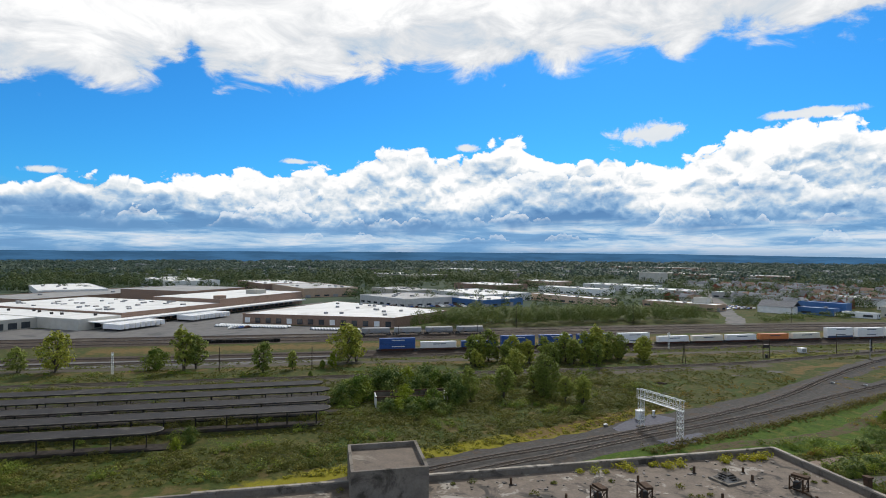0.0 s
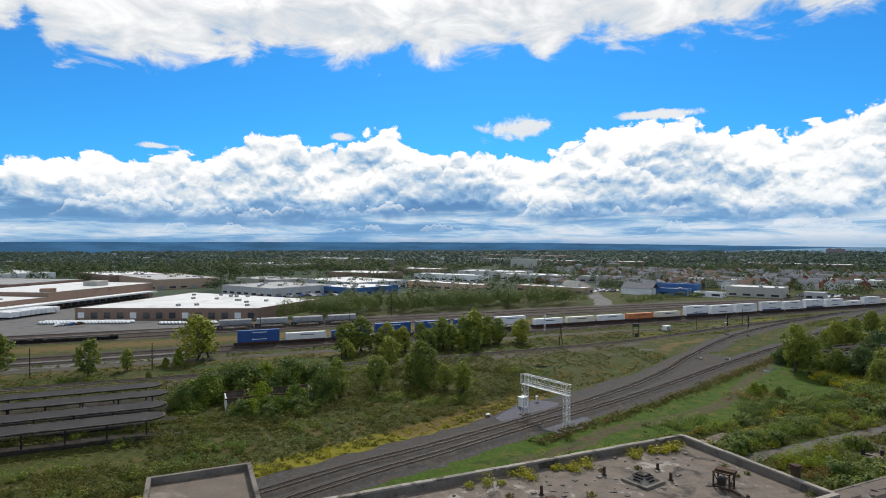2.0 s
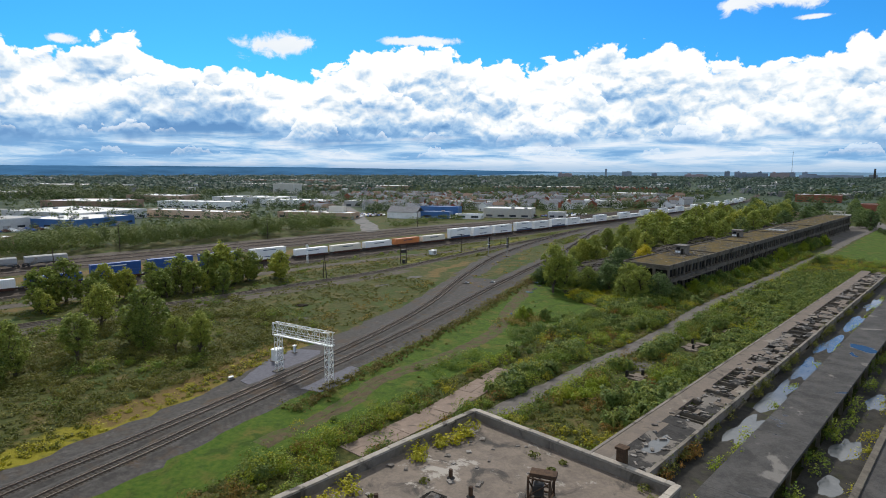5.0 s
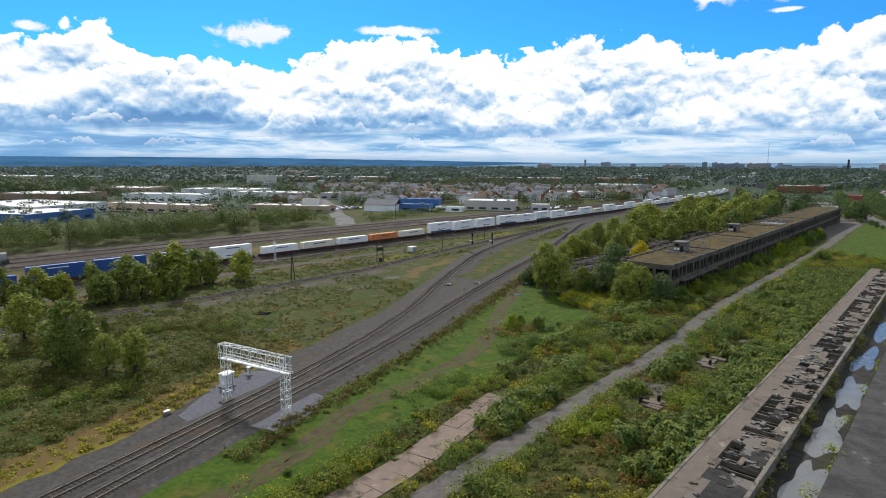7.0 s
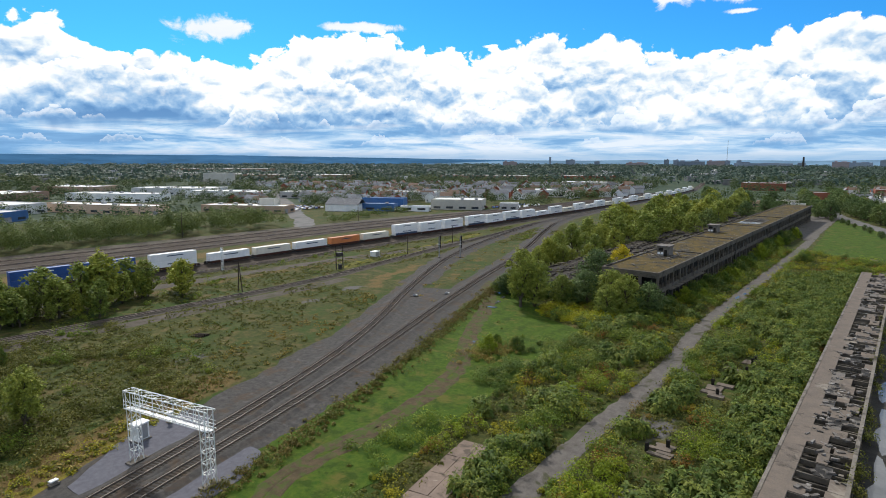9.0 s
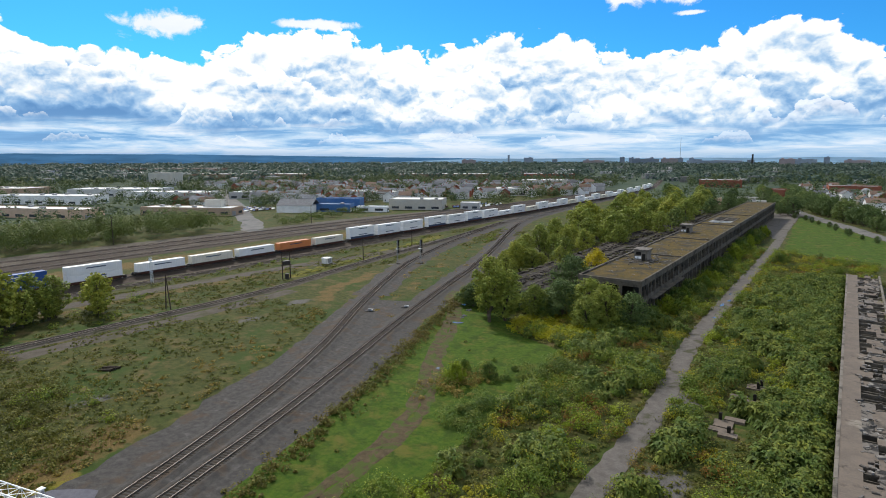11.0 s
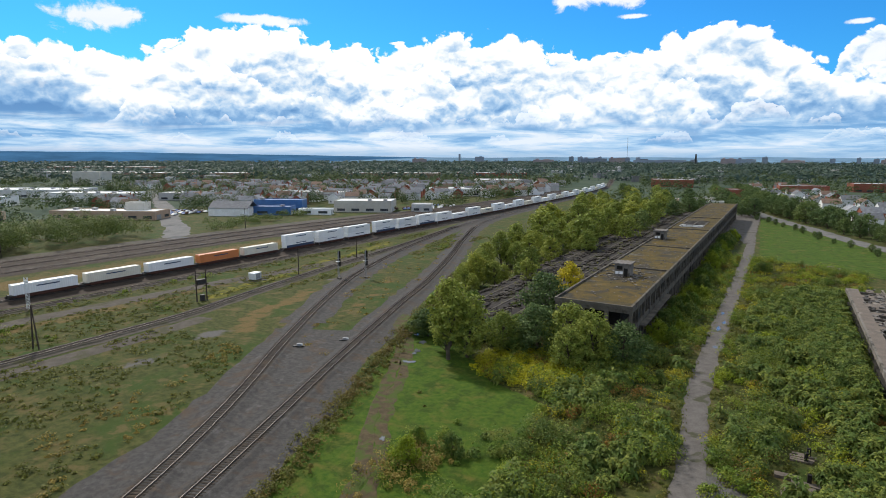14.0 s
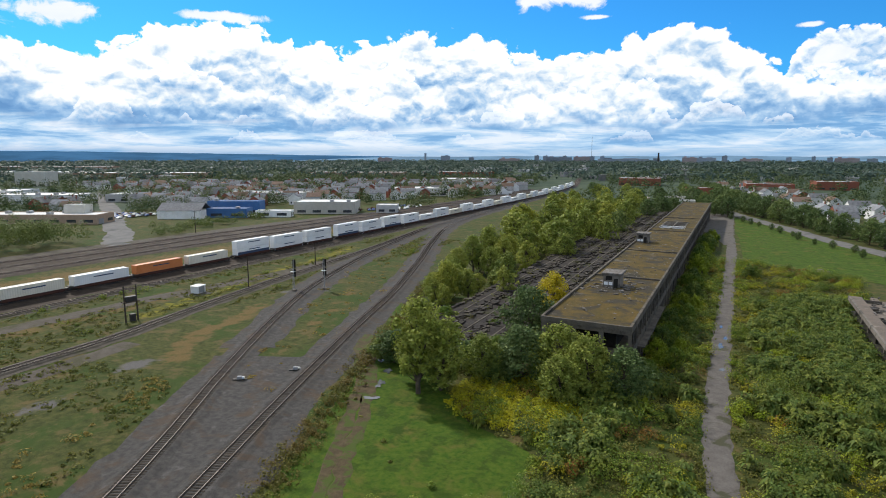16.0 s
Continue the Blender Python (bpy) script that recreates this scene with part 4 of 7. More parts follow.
def skylight(x, y, rz):
    b = thing("roof_skylight", "collapsed pyramid skylight lying on the roof", "skylight", at=pose(x, y, 16.3, 0, 0, rz))
    m = Mesh().box(0, 0, 0, 3.2, 3.2, 0.25)
    part("curb", m, M_conc, b)
    part("cap", Mesh().box(0, 0, 0.25, 2.5, 2.5, 0.85, 0, 0.12), M_debris, b)
    for i in range(4):
        for k in range(1, 4):
            for j in range(-k, k + 1):
                t = 1.25 - k * 0.27
                a = Matrix.Rotation(i * math.pi / 2, 4, "Z") @ Vector((t + 0.08, j * 0.28 * t / 0.9, 0.25 + 0.85 * (1.25 - t) / 1.12))
                # Small near-black block painting the shade of an empty pane.
                part("glazing_hole", Mesh().box(a.x, a.y, a.z - 0.08, 0.2, 0.2, 0.1, i * math.pi / 2), M_black, b)
    return b


skylight(25.6, 5.6, 12)
for x, y, h in ((22.5, 3.0, 0.9), (23.5, 9.5, 0.7), (26.4, 8.6, 0.8), (31, 1, 0.8), (24.2, -6, 0.9), (22, -22, 0.9), (27.5, -17, 0.7), (33.5, 11.5, 0.7)):
    p = thing("roof_pipe", "short rusty vent pipe on the roof", "vent pipe", "roof pipes", at=pose(x, y, 16.3))
    part("pipe", Mesh().tube((0, 0, 0), (0, 0, h), 0.16, n=8), M_rust, p)
    part("collar", Mesh().tube((0, 0, 0), (0, 0, 0.12), 0.34, 0.2, 8), M_tar, p)
ch = thing("rusty_flue", "rust-red square flue by the north parapet", "flue", at=pose(32.2, 19.9, 13.5))
part("body", Mesh().box(0, 0, 0, 0.7, 0.6, 4.6), M_rust, ch)
part("cap", Mesh().box(0, 0, 4.6, 0.9, 0.8, 0.2), M_rust, ch)


def sound_roof(name, label, x0, x1, y0, y1, z, slab, posts, edge=True, depth=0.45):
    """A long platform roof of bay slabs on columns."""
    b = thing(name, label, "platform roof", "platform roofs")
    for a in np.arange(y0, y1, 20.0):
        part("slab", axbox(Mesh(), x0, x1, a, min(y1, a + 20.0) - 0.03, z - depth, z), slab, b)
    if edge:
        for x in (x0, x1 - 0.5):
            part("edge_beam", axbox(Mesh(), x - 0.12, x + 0.62, y0 - 0.1, y1 + 0.1, z - 1.1, z + 0.22), M_oldconc, b)
    for y in np.arange(y0 + 3, y1, posts):
        for x in (x0 + 1.0, x1 - 1.0):
            part("column", axbox(Mesh(), x - 0.25, x + 0.25, y, y + 0.5, 0, z - depth), M_conc, b)
    return b


def broken_roof():
    """The platform roof beside the field: a sound edge strip, and a middle that has fallen in bay by bay."""
    b = thing("platform_roof", "long pinkish concrete platform roof broken by holes", "platform roof", "platform roofs")
    x0, x1, y0, y1, z = 17.6, 25.6, 24.0, 232.0, 4.6
    rr = random.Random(11)
    part("edge_strip", axbox(Mesh(), x0 + 0.3, 20.2, y0, y1, z - 0.4, z), M_pink, b, "sound pinkish edge slab")
    part("edge_beam", axbox(Mesh(), x0 - 0.1, x0 + 0.3, y0, y1, z - 0.9, z + 0.06), M_conc, b)
    part("gutter_beam", axbox(Mesh(), x1 - 0.45, x1, y0, y1, z - 1.0, z + 0.3), M_conc, b)
    # Added dark floor: its colour supplies the shade seen through the holes.
    part("platform", axbox(Mesh(), x0 + 0.6, x1 - 0.1, y0 + 0.2, y1 - 0.2, -0.1, 1.0), M_wet, b, "dark floor added under the roof so its holes look shaded")
    solid_m, tar_m, beams, bits = Mesh(), Mesh(), Mesh(), Mesh()
    y = y0
    while y < y1:
        n = rr.uniform(1.6, 4.2)
        ye = min(y1, y + n)
        axbox(beams, 20.2, x1 - 0.45, y - 0.12, y + 0.12, z - 0.75, z - 0.08)
        cuts = [20.2, rr.uniform(21.2, 22.4), rr.uniform(23.0, 24.2), x1 - 0.45]
        for a, c in zip(cuts, cuts[1:]):
            k = rr.random()
            if y < 60:
                axbox(tar_m if k < 0.72 or c > 22 else solid_m, a, c, y, ye, z - 0.4, z - 0.02 + 0.03 * rr.random())
            elif k < 0.44:
                axbox(beams, a, c, (y + ye) / 2 - 0.08, (y + ye) / 2 + 0.08, z - 0.6, z - 0.3)
                for q in range(rr.randint(0, 2)):
                    o = ax(rr.uniform(a, c), rr.uniform(y, ye))
                    bits.box(o[0], o[1], rr.uniform(0.95, 1.0), rr.uniform(0.4, 1.4), rr.uniform(0.3, 1.0), 0.18, rr.uniform(0, 3))
            elif k < 0.66:
                axbox(tar_m, a, c, y, ye - rr.choice([0, 0, 0.6]), z - 0.4, z + 0.03 * rr.random())
            else:
                axbox(solid_m, a, c - rr.choice([0, 0, 0.4]), y, ye, z - 0.4, z - 0.02 + 0.04 * rr.random())
            if k > 0.3:
                for q in range(3):
                    o = ax(rr.uniform(a - 0.3, c + 0.3), rr.uniform(y - 0.3, ye + 0.3))
                    bits.box(o[0], o[1], z - 0.1, rr.uniform(0.2, 1.1), rr.uniform(0.15, 0.6), 0.1 + 0.25 * rr.random(), rr.uniform(0, 3))
        y = ye
    part("slab", solid_m, M_pink, b)
    part("roofing", tar_m, M_tar, b, "torn black roofing over the slab")
    part("bare_beams", beams, M_oldconc, b, kind="stuff")
    part("fallen_slabs", bits, M_debris, b, kind="stuff")
    for y in np.arange(y0 + 3, y1, 8.0):
        for x in (x0 + 1.2, x1 - 1.2):
            part("column", axbox(Mesh(), x - 0.25, x + 0.25, y, y + 0.5, 0, z - 0.4), M_conc, b)
    return b


broken_roof()
sound_roof("platform_roof", "long concrete platform roof under torn black roofing", 30.9, 37.2, 24.0, 215.0, 4.7, M_roofwet, 8.0, edge=False)
sound_roof("platform_roof", "narrow platform roof with a ruined low wall", 43.6, 48.5, 24.0, 200.0, 4.6, M_roofwet, 8.0)
solid("wet_deck", axbox(axbox(Mesh(), 25.6, 30.9, 24, 228, 2.6, 3.0), 37.2, 43.6, 24, 205, 1.6, 2.0), M_wet, "dark wet deck between the platform roofs", "ground", kind="structure")
for x, y, rx, ry in ((28.5, 66, 2.2, 9), (28.2, 84, 2.5, 12), (28.5, 103, 2.3, 11), (28.3, 125, 2.0, 12), (28.4, 150, 2.0, 13), (28.3, 178, 1.8, 12)):
    q = ax(x, y)
    puddle(q[0], q[1], rx, ry, AX, 3.012, "rain pool on the dark deck")
for x, y, rx, ry in ((40.5, 60, 1.8, 4), (40.2, 72, 2.0, 6), (40.5, 95, 1.8, 6)):
    q = ax(x, y)
    puddle(q[0], q[1], rx, ry, AX, 2.012, "rain pool on the dark deck")
q = ax(23.0, 50)
puddle(q[0], q[1], 1.3, 4.5, AX, 4.612, "rain pool on the platform roof")
# loose rubble on the roofs
for (xa, xb, ya, yb, z, n, lab) in ((18.6, 36.8, -60, 18.5, 16.3, 260, "small rubble and flakes on the wing roof"), (-37.5, -23.5, 162, 440, 10.02, 500, "rubble and fallen plaster on the mossy roof")):
    m = Mesh()
    for i in range(n):
        x, yy = RNG.uniform(xa, xb), RNG.uniform(ya, yb)
        s = RNG.uniform(0.1, 0.48)
        q = ax(x, yy)
        m.box(q[0], q[1], z, s * RNG.uniform(0.5, 1.8), s, 0.06 + 0.2 * s * RNG.random(), RNG.uniform(0, 3))
    solid("rubble", m, M_debris, lab, "rubble", kind="stuff")


m = Mesh()
for i in range(110):
    q = ax(-31.8 + 3.4 * RNG.normal(), 191.5 + 3.6 * RNG.normal())
    s_ = RNG.uniform(0.2, 0.8)
    m.box(q[0], q[1], 9.72, s_ * RNG.uniform(0.5, 2.0), s_, 0.08 + 0.3 * s_ * RNG.random(), RNG.uniform(0, 3))
solid("rubble", m, M_debris, "heap of pale broken boards round the lift housing", "rubble", kind="stuff")


def long_building():
    b = thing("baggage_building", "long derelict two-storey concrete building with a mossy roof", "building")
    x0, x1, y0, y1, zr = -38.3, -22.6, 160.0, 456.0, 9.7
    segs = [(160, 203), (203, 246), (246, 300), (300, 352), (352, 456)]
    for k, (a, c) in enumerate(segs):
        part("roof", axbox(Mesh(), x0 + 0.3, x1 - 0.3, a + 0.3, c - 0.02, zr - 0.5, zr + (0.0, 0.05, 0.02, 0.04, 0.03)[k]), M_moss, b, "brown mossy flat roof")
        part("roof_joint", axbox(Mesh(), x0, x1, a - 0.15, a + 0.28, zr - 0.45, zr + 0.35), M_oldconc, b)
    for x in (x0 - 0.1, x1 - 0.35):
        part("parapet", axbox(Mesh(), x, x + 0.45, y0 - 0.1, y1, zr - 0.5, zr + 0.4), M_oldconc, b)
    for x in (x0, x1 - 0.5):
        for yy in np.arange(y0, y1, 6.2):
            part("pier", axbox(Mesh(), x, x + 0.5, yy, yy + 0.9, 0, zr - 0.5), M_oldconc, b)
            if yy + 6.2 < y1 + 1:
                part("mullion", axbox(Mesh(), x + 0.1, x + 0.4, yy + 3.4, yy + 3.75, 0, zr - 1.2), M_oldconc, b)
        for z, h in ((0, 0.9), (4.2, 1.3), (8.5, 0.7)):
            part("spandrel", axbox(Mesh(), x + 0.06, x + 0.44, y0 + 0.9, y1, z, z + h), M_oldconc, b)
    for xx in np.arange(x0 + 0.5, x1 - 1, 4.9):
        part("pier", axbox(Mesh(), xx, xx + 0.8, y0, y0 + 0.5, 0, zr - 0.5), M_oldconc, b)
    for z, h in ((0, 0.9), (4.2, 1.3), (8.5, 0.7)):
        part("spandrel", axbox(Mesh(), x0 + 0.5, x1 - 0.5, y0 + 0.08, y0 + 0.42, z, z + h), M_oldconc, b)
    # Block coloured near-black for the shade behind the window bays.
    part("interior", axbox(Mesh(), x0 + 3.0, x1 - 3.0, y0 + 3.5, y1 - 1, 0, zr - 0.7), M_black, b, "near-black block put in as the shade of the gutted inside")
    part("floor_slab", axbox(Mesh(), x0 + 0.4, x1 - 0.4, y0 + 0.4, y1 - 0.2, 4.6, 4.95), M_oldconc, b)
    part("loading_canopy", axbox(Mesh(), x1, x1 + 1.3, y0 + 8, y0 + 40, 4.3, 4.5), M_oldconc, b, "broken concrete awning slab")
    return b


long_building()


def roof_hut(x, y, s=1.0):
    q = ax(x, y)
    b = thing("roof_hut", "graffitied concrete lift housing on the mossy roof", "roof housing", "lift housings", at=pose(q[0], q[1], 9.7, 0, 0, math.degrees(AX)))
    part("wall", Mesh().box(0, 0, 0, 3.6 * s, 4.4 * s, 2.9), M_conc, b)
    part("roof", Mesh().cbox(0, 0, 2.9, 4.4 * s, 5.2 * s, 0.35, 0, 0.06), M_debris, b)
    # Vent and door are near-black plates, the shade inside put in as colour.
    part("vent_opening", Mesh().box(-0.6, -2.22 * s, 1.6, 1.4, 0.06, 0.9), M_black, b)
    part("door_opening", Mesh().box(0.9, -2.22 * s, 0, 0.9, 0.06, 2.0), M_black, b)
    for dx in (-1.2, -0.2):
        part("graffiti", Mesh().box(dx, -2.22 * s, 0.5, 0.8, 0.05, 0.7), M_white, b, "pale sprayed patch")
    return b


roof_hut(-31.8, 193)
roof_hut(-35.6, 266)
q = ax(-31, 322)
fr = thing("roof_opening", "open roof bay with white-edged bare beams", "roof opening", at=pose(q[0], q[1], 9.75, 0, 0, math.degrees(AX)))
# No pit is cut: a near-black sheet on the roof gives its shade.
part("pit", Mesh().box(0, 0, 0, 9, 26, 0.03), M_black, fr, "thin black sheet painted as the shaded pit below the missing roof")
for i in range(6):
    part("beam", Mesh().box(0, -12 + i * 4.8, 0.03, 9.4, 0.5, 0.3), M_white if i < 2 else M_conc, fr)
for i in range(3):
    part("beam", Mesh().box(-4.4 + i * 4.4, 0, 0.04, 0.4, 26, 0.25), M_conc, fr)

M_debris2 = surface("dark_boards", (0.028, 0.024, 0.021), (0.080, 0.070, 0.060), 0.8, 0.88, bump=0.5, per=0.5, island=True)
# low platform roofs west of the building, rotted through
for k, (xa, xb, ya, yb) in enumerate(((-51.6, -46.0, 160, 445), (-58.2, -52.4, 157, 440), (-64.8, -59.0, 165, 440), (-45.2, -39.4, 172, 450))):
    b = thing("rotten_platform_roof", "low rotted platform roof with bare joists", "platform roof", "rotted platform roofs")
    m = Mesh()
    yy = ya
    while yy < yb:
        n = RNG.uniform(3, 16)
        axbox(m, xa + RNG.uniform(0, 0.8), xb - RNG.uniform(0, 0.8), yy, min(yb, yy + n), 3.7, 4.0 + 0.1 * RNG.random())
        yy += n + RNG.choice([0.05, 0.1, 0.4, 1.6])
    part("decking", m, M_rot, b)
    for x in (xa, xb - 0.3, (xa + xb) / 2):
        part("edge_beam", axbox(Mesh(), x, x + 0.3, ya, yb, 3.55, 4.14), M_oldconc, b)
    jo = Mesh()
    for y in np.arange(ya, yb, 2.0):
        axbox(jo, xa, xb, y, y + 0.18, 3.5, 3.72)
    part("joists", jo, M_rot, b, kind="stuff")
    rub = Mesh()
    for q in range(520):
        o = ax((xa + 0.5 if q % 2 else xb - 0.6) + 0.35 * RNG.normal(), ya + (yb - ya) * RNG.random() ** 1.25)
        rub.box(o[0], o[1], 4.0, RNG.uniform(0.3, 1.3), RNG.uniform(0.4, 2.2), 0.15 + 0.35 * RNG.random(), RNG.normal(0, 0.25))
    part("rubble_line", rub, M_rot if k % 2 else M_debris2, b, "dark broken boards along the roof edge", kind="stuff")
    for y in np.arange(ya + 2, yb, 9.0):
        part("column", axbox(Mesh(), (xa + xb) / 2 - 0.2, (xa + xb) / 2 + 0.2, y, y + 0.4, 0, 3.6), M_conc, b)

solid("track_bed", Mesh().prism([ax(-66, 158), ax(-39.2, 158), ax(-39.2, 450), ax(-66, 450)], -0.1, 0.07), M_brownbed, "dark overgrown bed between the rotted platforms", "ground", kind="structure")
# broken foundations in the weeds
for x, y, w_, d_ in ((0.6, 111.5, 4.2, 7.5), (1.2, 122.5, 4.0, 5.5), (2.0, 131, 3.0, 2.5), (1.0, 84, 3.5, 4.0), (9.7, 292, 3.0, 7.0)):
    b = thing("foundation_slab", "broken pinkish foundation slab in the weeds", "foundation", "broken foundations", at=pose(x, y, 0, 0, 0, 3))
    fr_ = random.Random(int(y))
    for k in range(5):
        part("slab_piece", Mesh().box(fr_.uniform(-0.3, 0.3) * w_, -d_ / 2 + (k + 0.5) * d_ / 5, 0, w_ * fr_.uniform(0.5, 0.95), d_ / 5 * 0.92, 0.22 + 0.2 * fr_.random(), fr_.uniform(-0.08, 0.08)), M_pink, b)
    for k in range(2 if y < 140 else 0):
        part("stump", Mesh().box(fr_.uniform(-0.4, 0.4) * w_, (-0.3 + 0.6 * k) * d_, 0, 0.45, 0.45, 1.3), M_black, b, "dark iron column stump")
# ---------- platform canopies of the yard ----------
def canopy(x0, x1, y0, y1, lab):
    b = thing("platform_canopy", lab, "canopy", "platform canopies")
    xm, w = (x0 + x1) / 2, (x1 - x0) / 2
    out = [(x0, y0)] + [(x1, y0)] + [(xm + w * math.cos(a), y1 - w + w * 1.2 * math.sin(a)) for a in np.linspace(0, math.pi, 11)]
    out = [ax(p[0], p[1]) for p in out]
    part("roof", Mesh().prism(out, 3.95, 4.3), M_darkroof, b, "dark tarred roof with pale edge")
    e = Mesh()
    for a, c in zip(out[1:], out[2:] + out[:1]):
        e.tube((*a, 4.28), (*c, 4.28), 0.13, n=4)
    part("edge", e, M_conc, b, "pale worn gutter edge")
    for y in np.arange(y1 - 3, y0, -7.5):
        q = ax(xm, y)
        p = part("post", Mesh().tube((q[0], q[1], 0), (q[0], q[1], 3.95), 0.17, n=8), M_dark, b)
        part("bracket", Mesh().tube((q[0] - w * 0.8, q[1], 3.85), (q[0], q[1], 3.0), 0.08, n=4).tube((q[0] + w * 0.8, q[1], 3.85), (q[0], q[1], 3.0), 0.08, n=4), M_dark, p)
    part("platform", Mesh().prism([ax(x0 + 0.6, y0), ax(x1 - 0.6, y0), ax(x1 - 0.6, y1 + 4), ax(x0 + 0.6, y1 + 4)], -0.1, 0.28), M_rot, b, "weedy crumbling platform")
    return b


canopy(-105.0, -99.5, -260, -46, "long low dark platform canopy with sagging roof")
canopy(-95.3, -89.2, -260, -44, "long dark platform canopy with a rounded end")
canopy(-83.3, -77.5, -260, -44, "long dark platform canopy with a rounded end")
canopy(-73.2, -67.0, -260, -44, "long dark platform canopy with a rounded end")
canopy(-60.2, -54.5, -260, -82, "shorter dark platform canopy with a rounded end")

# roofless shed in the bushes
b = thing("roofless_shed", "roofless whitewashed shed overgrown by bushes", "shed", at=pose(-84.5, -19.5, 0, 0, 0, 0))
for y in (-10.6, 10.6):
    part("wall", Mesh().box(0, y, 0, 6, 0.3, 3.4), M_siding, b, "flaking whitewashed wall")
part("wall", Mesh().box(-3, 0, 0, 0.3, 20.9, 3.4), M_oldconc, b)
for x, z in ((3, 3.0), (-3, 3.4)):
    part("roof_beam", Mesh().box(x, 0, z, 0.35, 21.8, 0.35), M_rust, b)
part("floor", Mesh().box(0, 0, 0, 5.7, 20.9, 0.12), M_black, b)
# near-black patch laid on the wing roof as the shade of a torn hole
m = Mesh()
m.prism([(31.2 + 2.0 * (0.7 + 0.5 * noise.noise((i * 1.7, 0, 0))) * math.cos(i * 0.628), -1.2 + 1.6 * (0.7 + 0.5 * noise.noise((i * 1.7, 5, 0))) * math.sin(i * 0.628)) for i in range(10)], 16.2, 16.306)
solid("roof_hole", m, M_black, "flat ragged black patch put in as the shade of a roof hole", "hole")
# ---------- train, gantry, signals, poles ----------
def wheelset(y, m):
    for dy in (-0.9, 0.9):
        for s in (-0.75, 0.75):
            m.tube((s - 0.06, y + dy, 0.46), (s + 0.06, y + dy, 0.46), 0.46, n=10)


def well_car(y0, length):
    """A container well car along +y; its own origin at the rear on the rails."""
    c = thing("well_car", "low red-brown container well car on dark bogies", "rail wagon", "train wagons", at=pose(-180, y0, 0.65))
    part("frame", Mesh().box(0, length / 2, 0.55, 2.9, length - 0.6, 0.28).box(-1.42, length / 2, 0.3, 0.16, length - 3.2, 0.85).box(1.42, length / 2, 0.3, 0.16, length - 3.2, 0.85), M_redbrown, c)
    for y in (0.9, length - 0.9):
        part("end_platform", Mesh().box(0, y, 0.75, 2.7, 1.5, 0.35), M_dark, c)
        m = Mesh()
        wheelset(y, m)
        part("bogie", m.box(-0.95, y, 0.35, 0.2, 2.6, 0.4).box(0.95, y, 0.35, 0.2, 2.6, 0.4).box(0, y, 0.38, 2.0, 0.4, 0.3), M_dark, c)
    part("coupler", Mesh().box(0, length + 0.1, 0.6, 0.3, 1.2, 0.3), M_dark, c)
    return c


def container(y0, z, length, h, paint, label, bars=True, stripe=None):
    c = thing("shipping_container", label, "container", "freight containers", at=pose(-180, y0, z))
    part("body", Mesh().cbox(0, length / 2, 0.05, 2.5, length, h - 0.1, 0, 0.04), paint, c)
    for s in (-1, 1):
        for y in (0.12, length - 0.12):
            part("corner_post", Mesh().box(s * 1.22, y, 0, 0.18, 0.22, h), paint, c)
    rib = Mesh()
    for y in np.arange(0.5, length - 0.3, 0.6):
        rib.box(1.255, y, 0.2, 0.05, 0.22, h - 0.4)
    part("corrugation", rib, paint, c)
    part("roof_rail", Mesh().box(1.2, length / 2, h - 0.12, 0.14, length, 0.14).box(-1.2, length / 2, h - 0.12, 0.14, length, 0.14), paint, c)
    if bars:
        part("lettering_bar", Mesh().box(1.292, length * 0.52, h * 0.62, 0.02, length * 0.36, 0.32), M_navy if paint is not M_blue else M_white, c, "line of unreadable lettering")
    if stripe:
        part("stripe", Mesh().box(1.291, length / 2, 0.15, 0.02, length - 0.5, h * 0.4), stripe, c, "dark painted lower band")
    return c


Y0 = 176.0  # rear end of the orange container
# rear part of the train: (rear end, length, lower paint, upper paint or None)
CARS = []
y = Y0 - 1.0
CARS.append((y, M_orange, None))
seq_back = [(M_white, None), (M_cream, None), (M_white, None), (M_white, M_white), (M_blue, M_blue), (M_blue, M_blue), (M_blue, M_blue), (M_blue, None), (M_white, None), (M_blue, M_blue)]
for k, (lo, hi) in enumerate(seq_back):
    y -= 19.2 if k not in (3, 4) else 21.5
    CARS.append((y, lo, hi))
y = Y0 - 1.0
seq_front = [(M_cream, None), (M_white, M_navy), (M_white, M_white), (M_white, M_white), (M_white, M_navy), (M_white, M_white), (M_white, M_navy)] + [(M_white, M_white), (M_white, None), (M_white, M_white), (M_cream, None)] * 6
for k, (lo, hi) in enumerate(seq_front):
    y += 19.2 if k not in (1, 4) else 21.0
    CARS.append((y, lo, hi))


def rail_pose(y):
    i = int(np.argmin(abs(T4[:, 1] - y)))
    d = T4[min(i + 1, len(T4) - 1)] - T4[max(i - 1, 0)]
    return np.interp(y, T4[:, 1], T4[:, 0]), math.degrees(math.atan2(-d[0], d[1]))


names = {M_white.name: "white", M_blue.name: "royal blue", M_navy.name: "white and navy", M_orange.name: "orange", M_cream.name: "cream"}
proto = {}


def put(key, make, y, z):
    x, rz = rail_pose(y + 9)
    x += math.sin(radians(rz)) * 9
    m = pose(x, y, z, 0, 0, rz)
    if key not in proto:
        proto[key] = make()
        proto[key].matrix_basis = m
    else:
        copy_thing(proto[key], m)


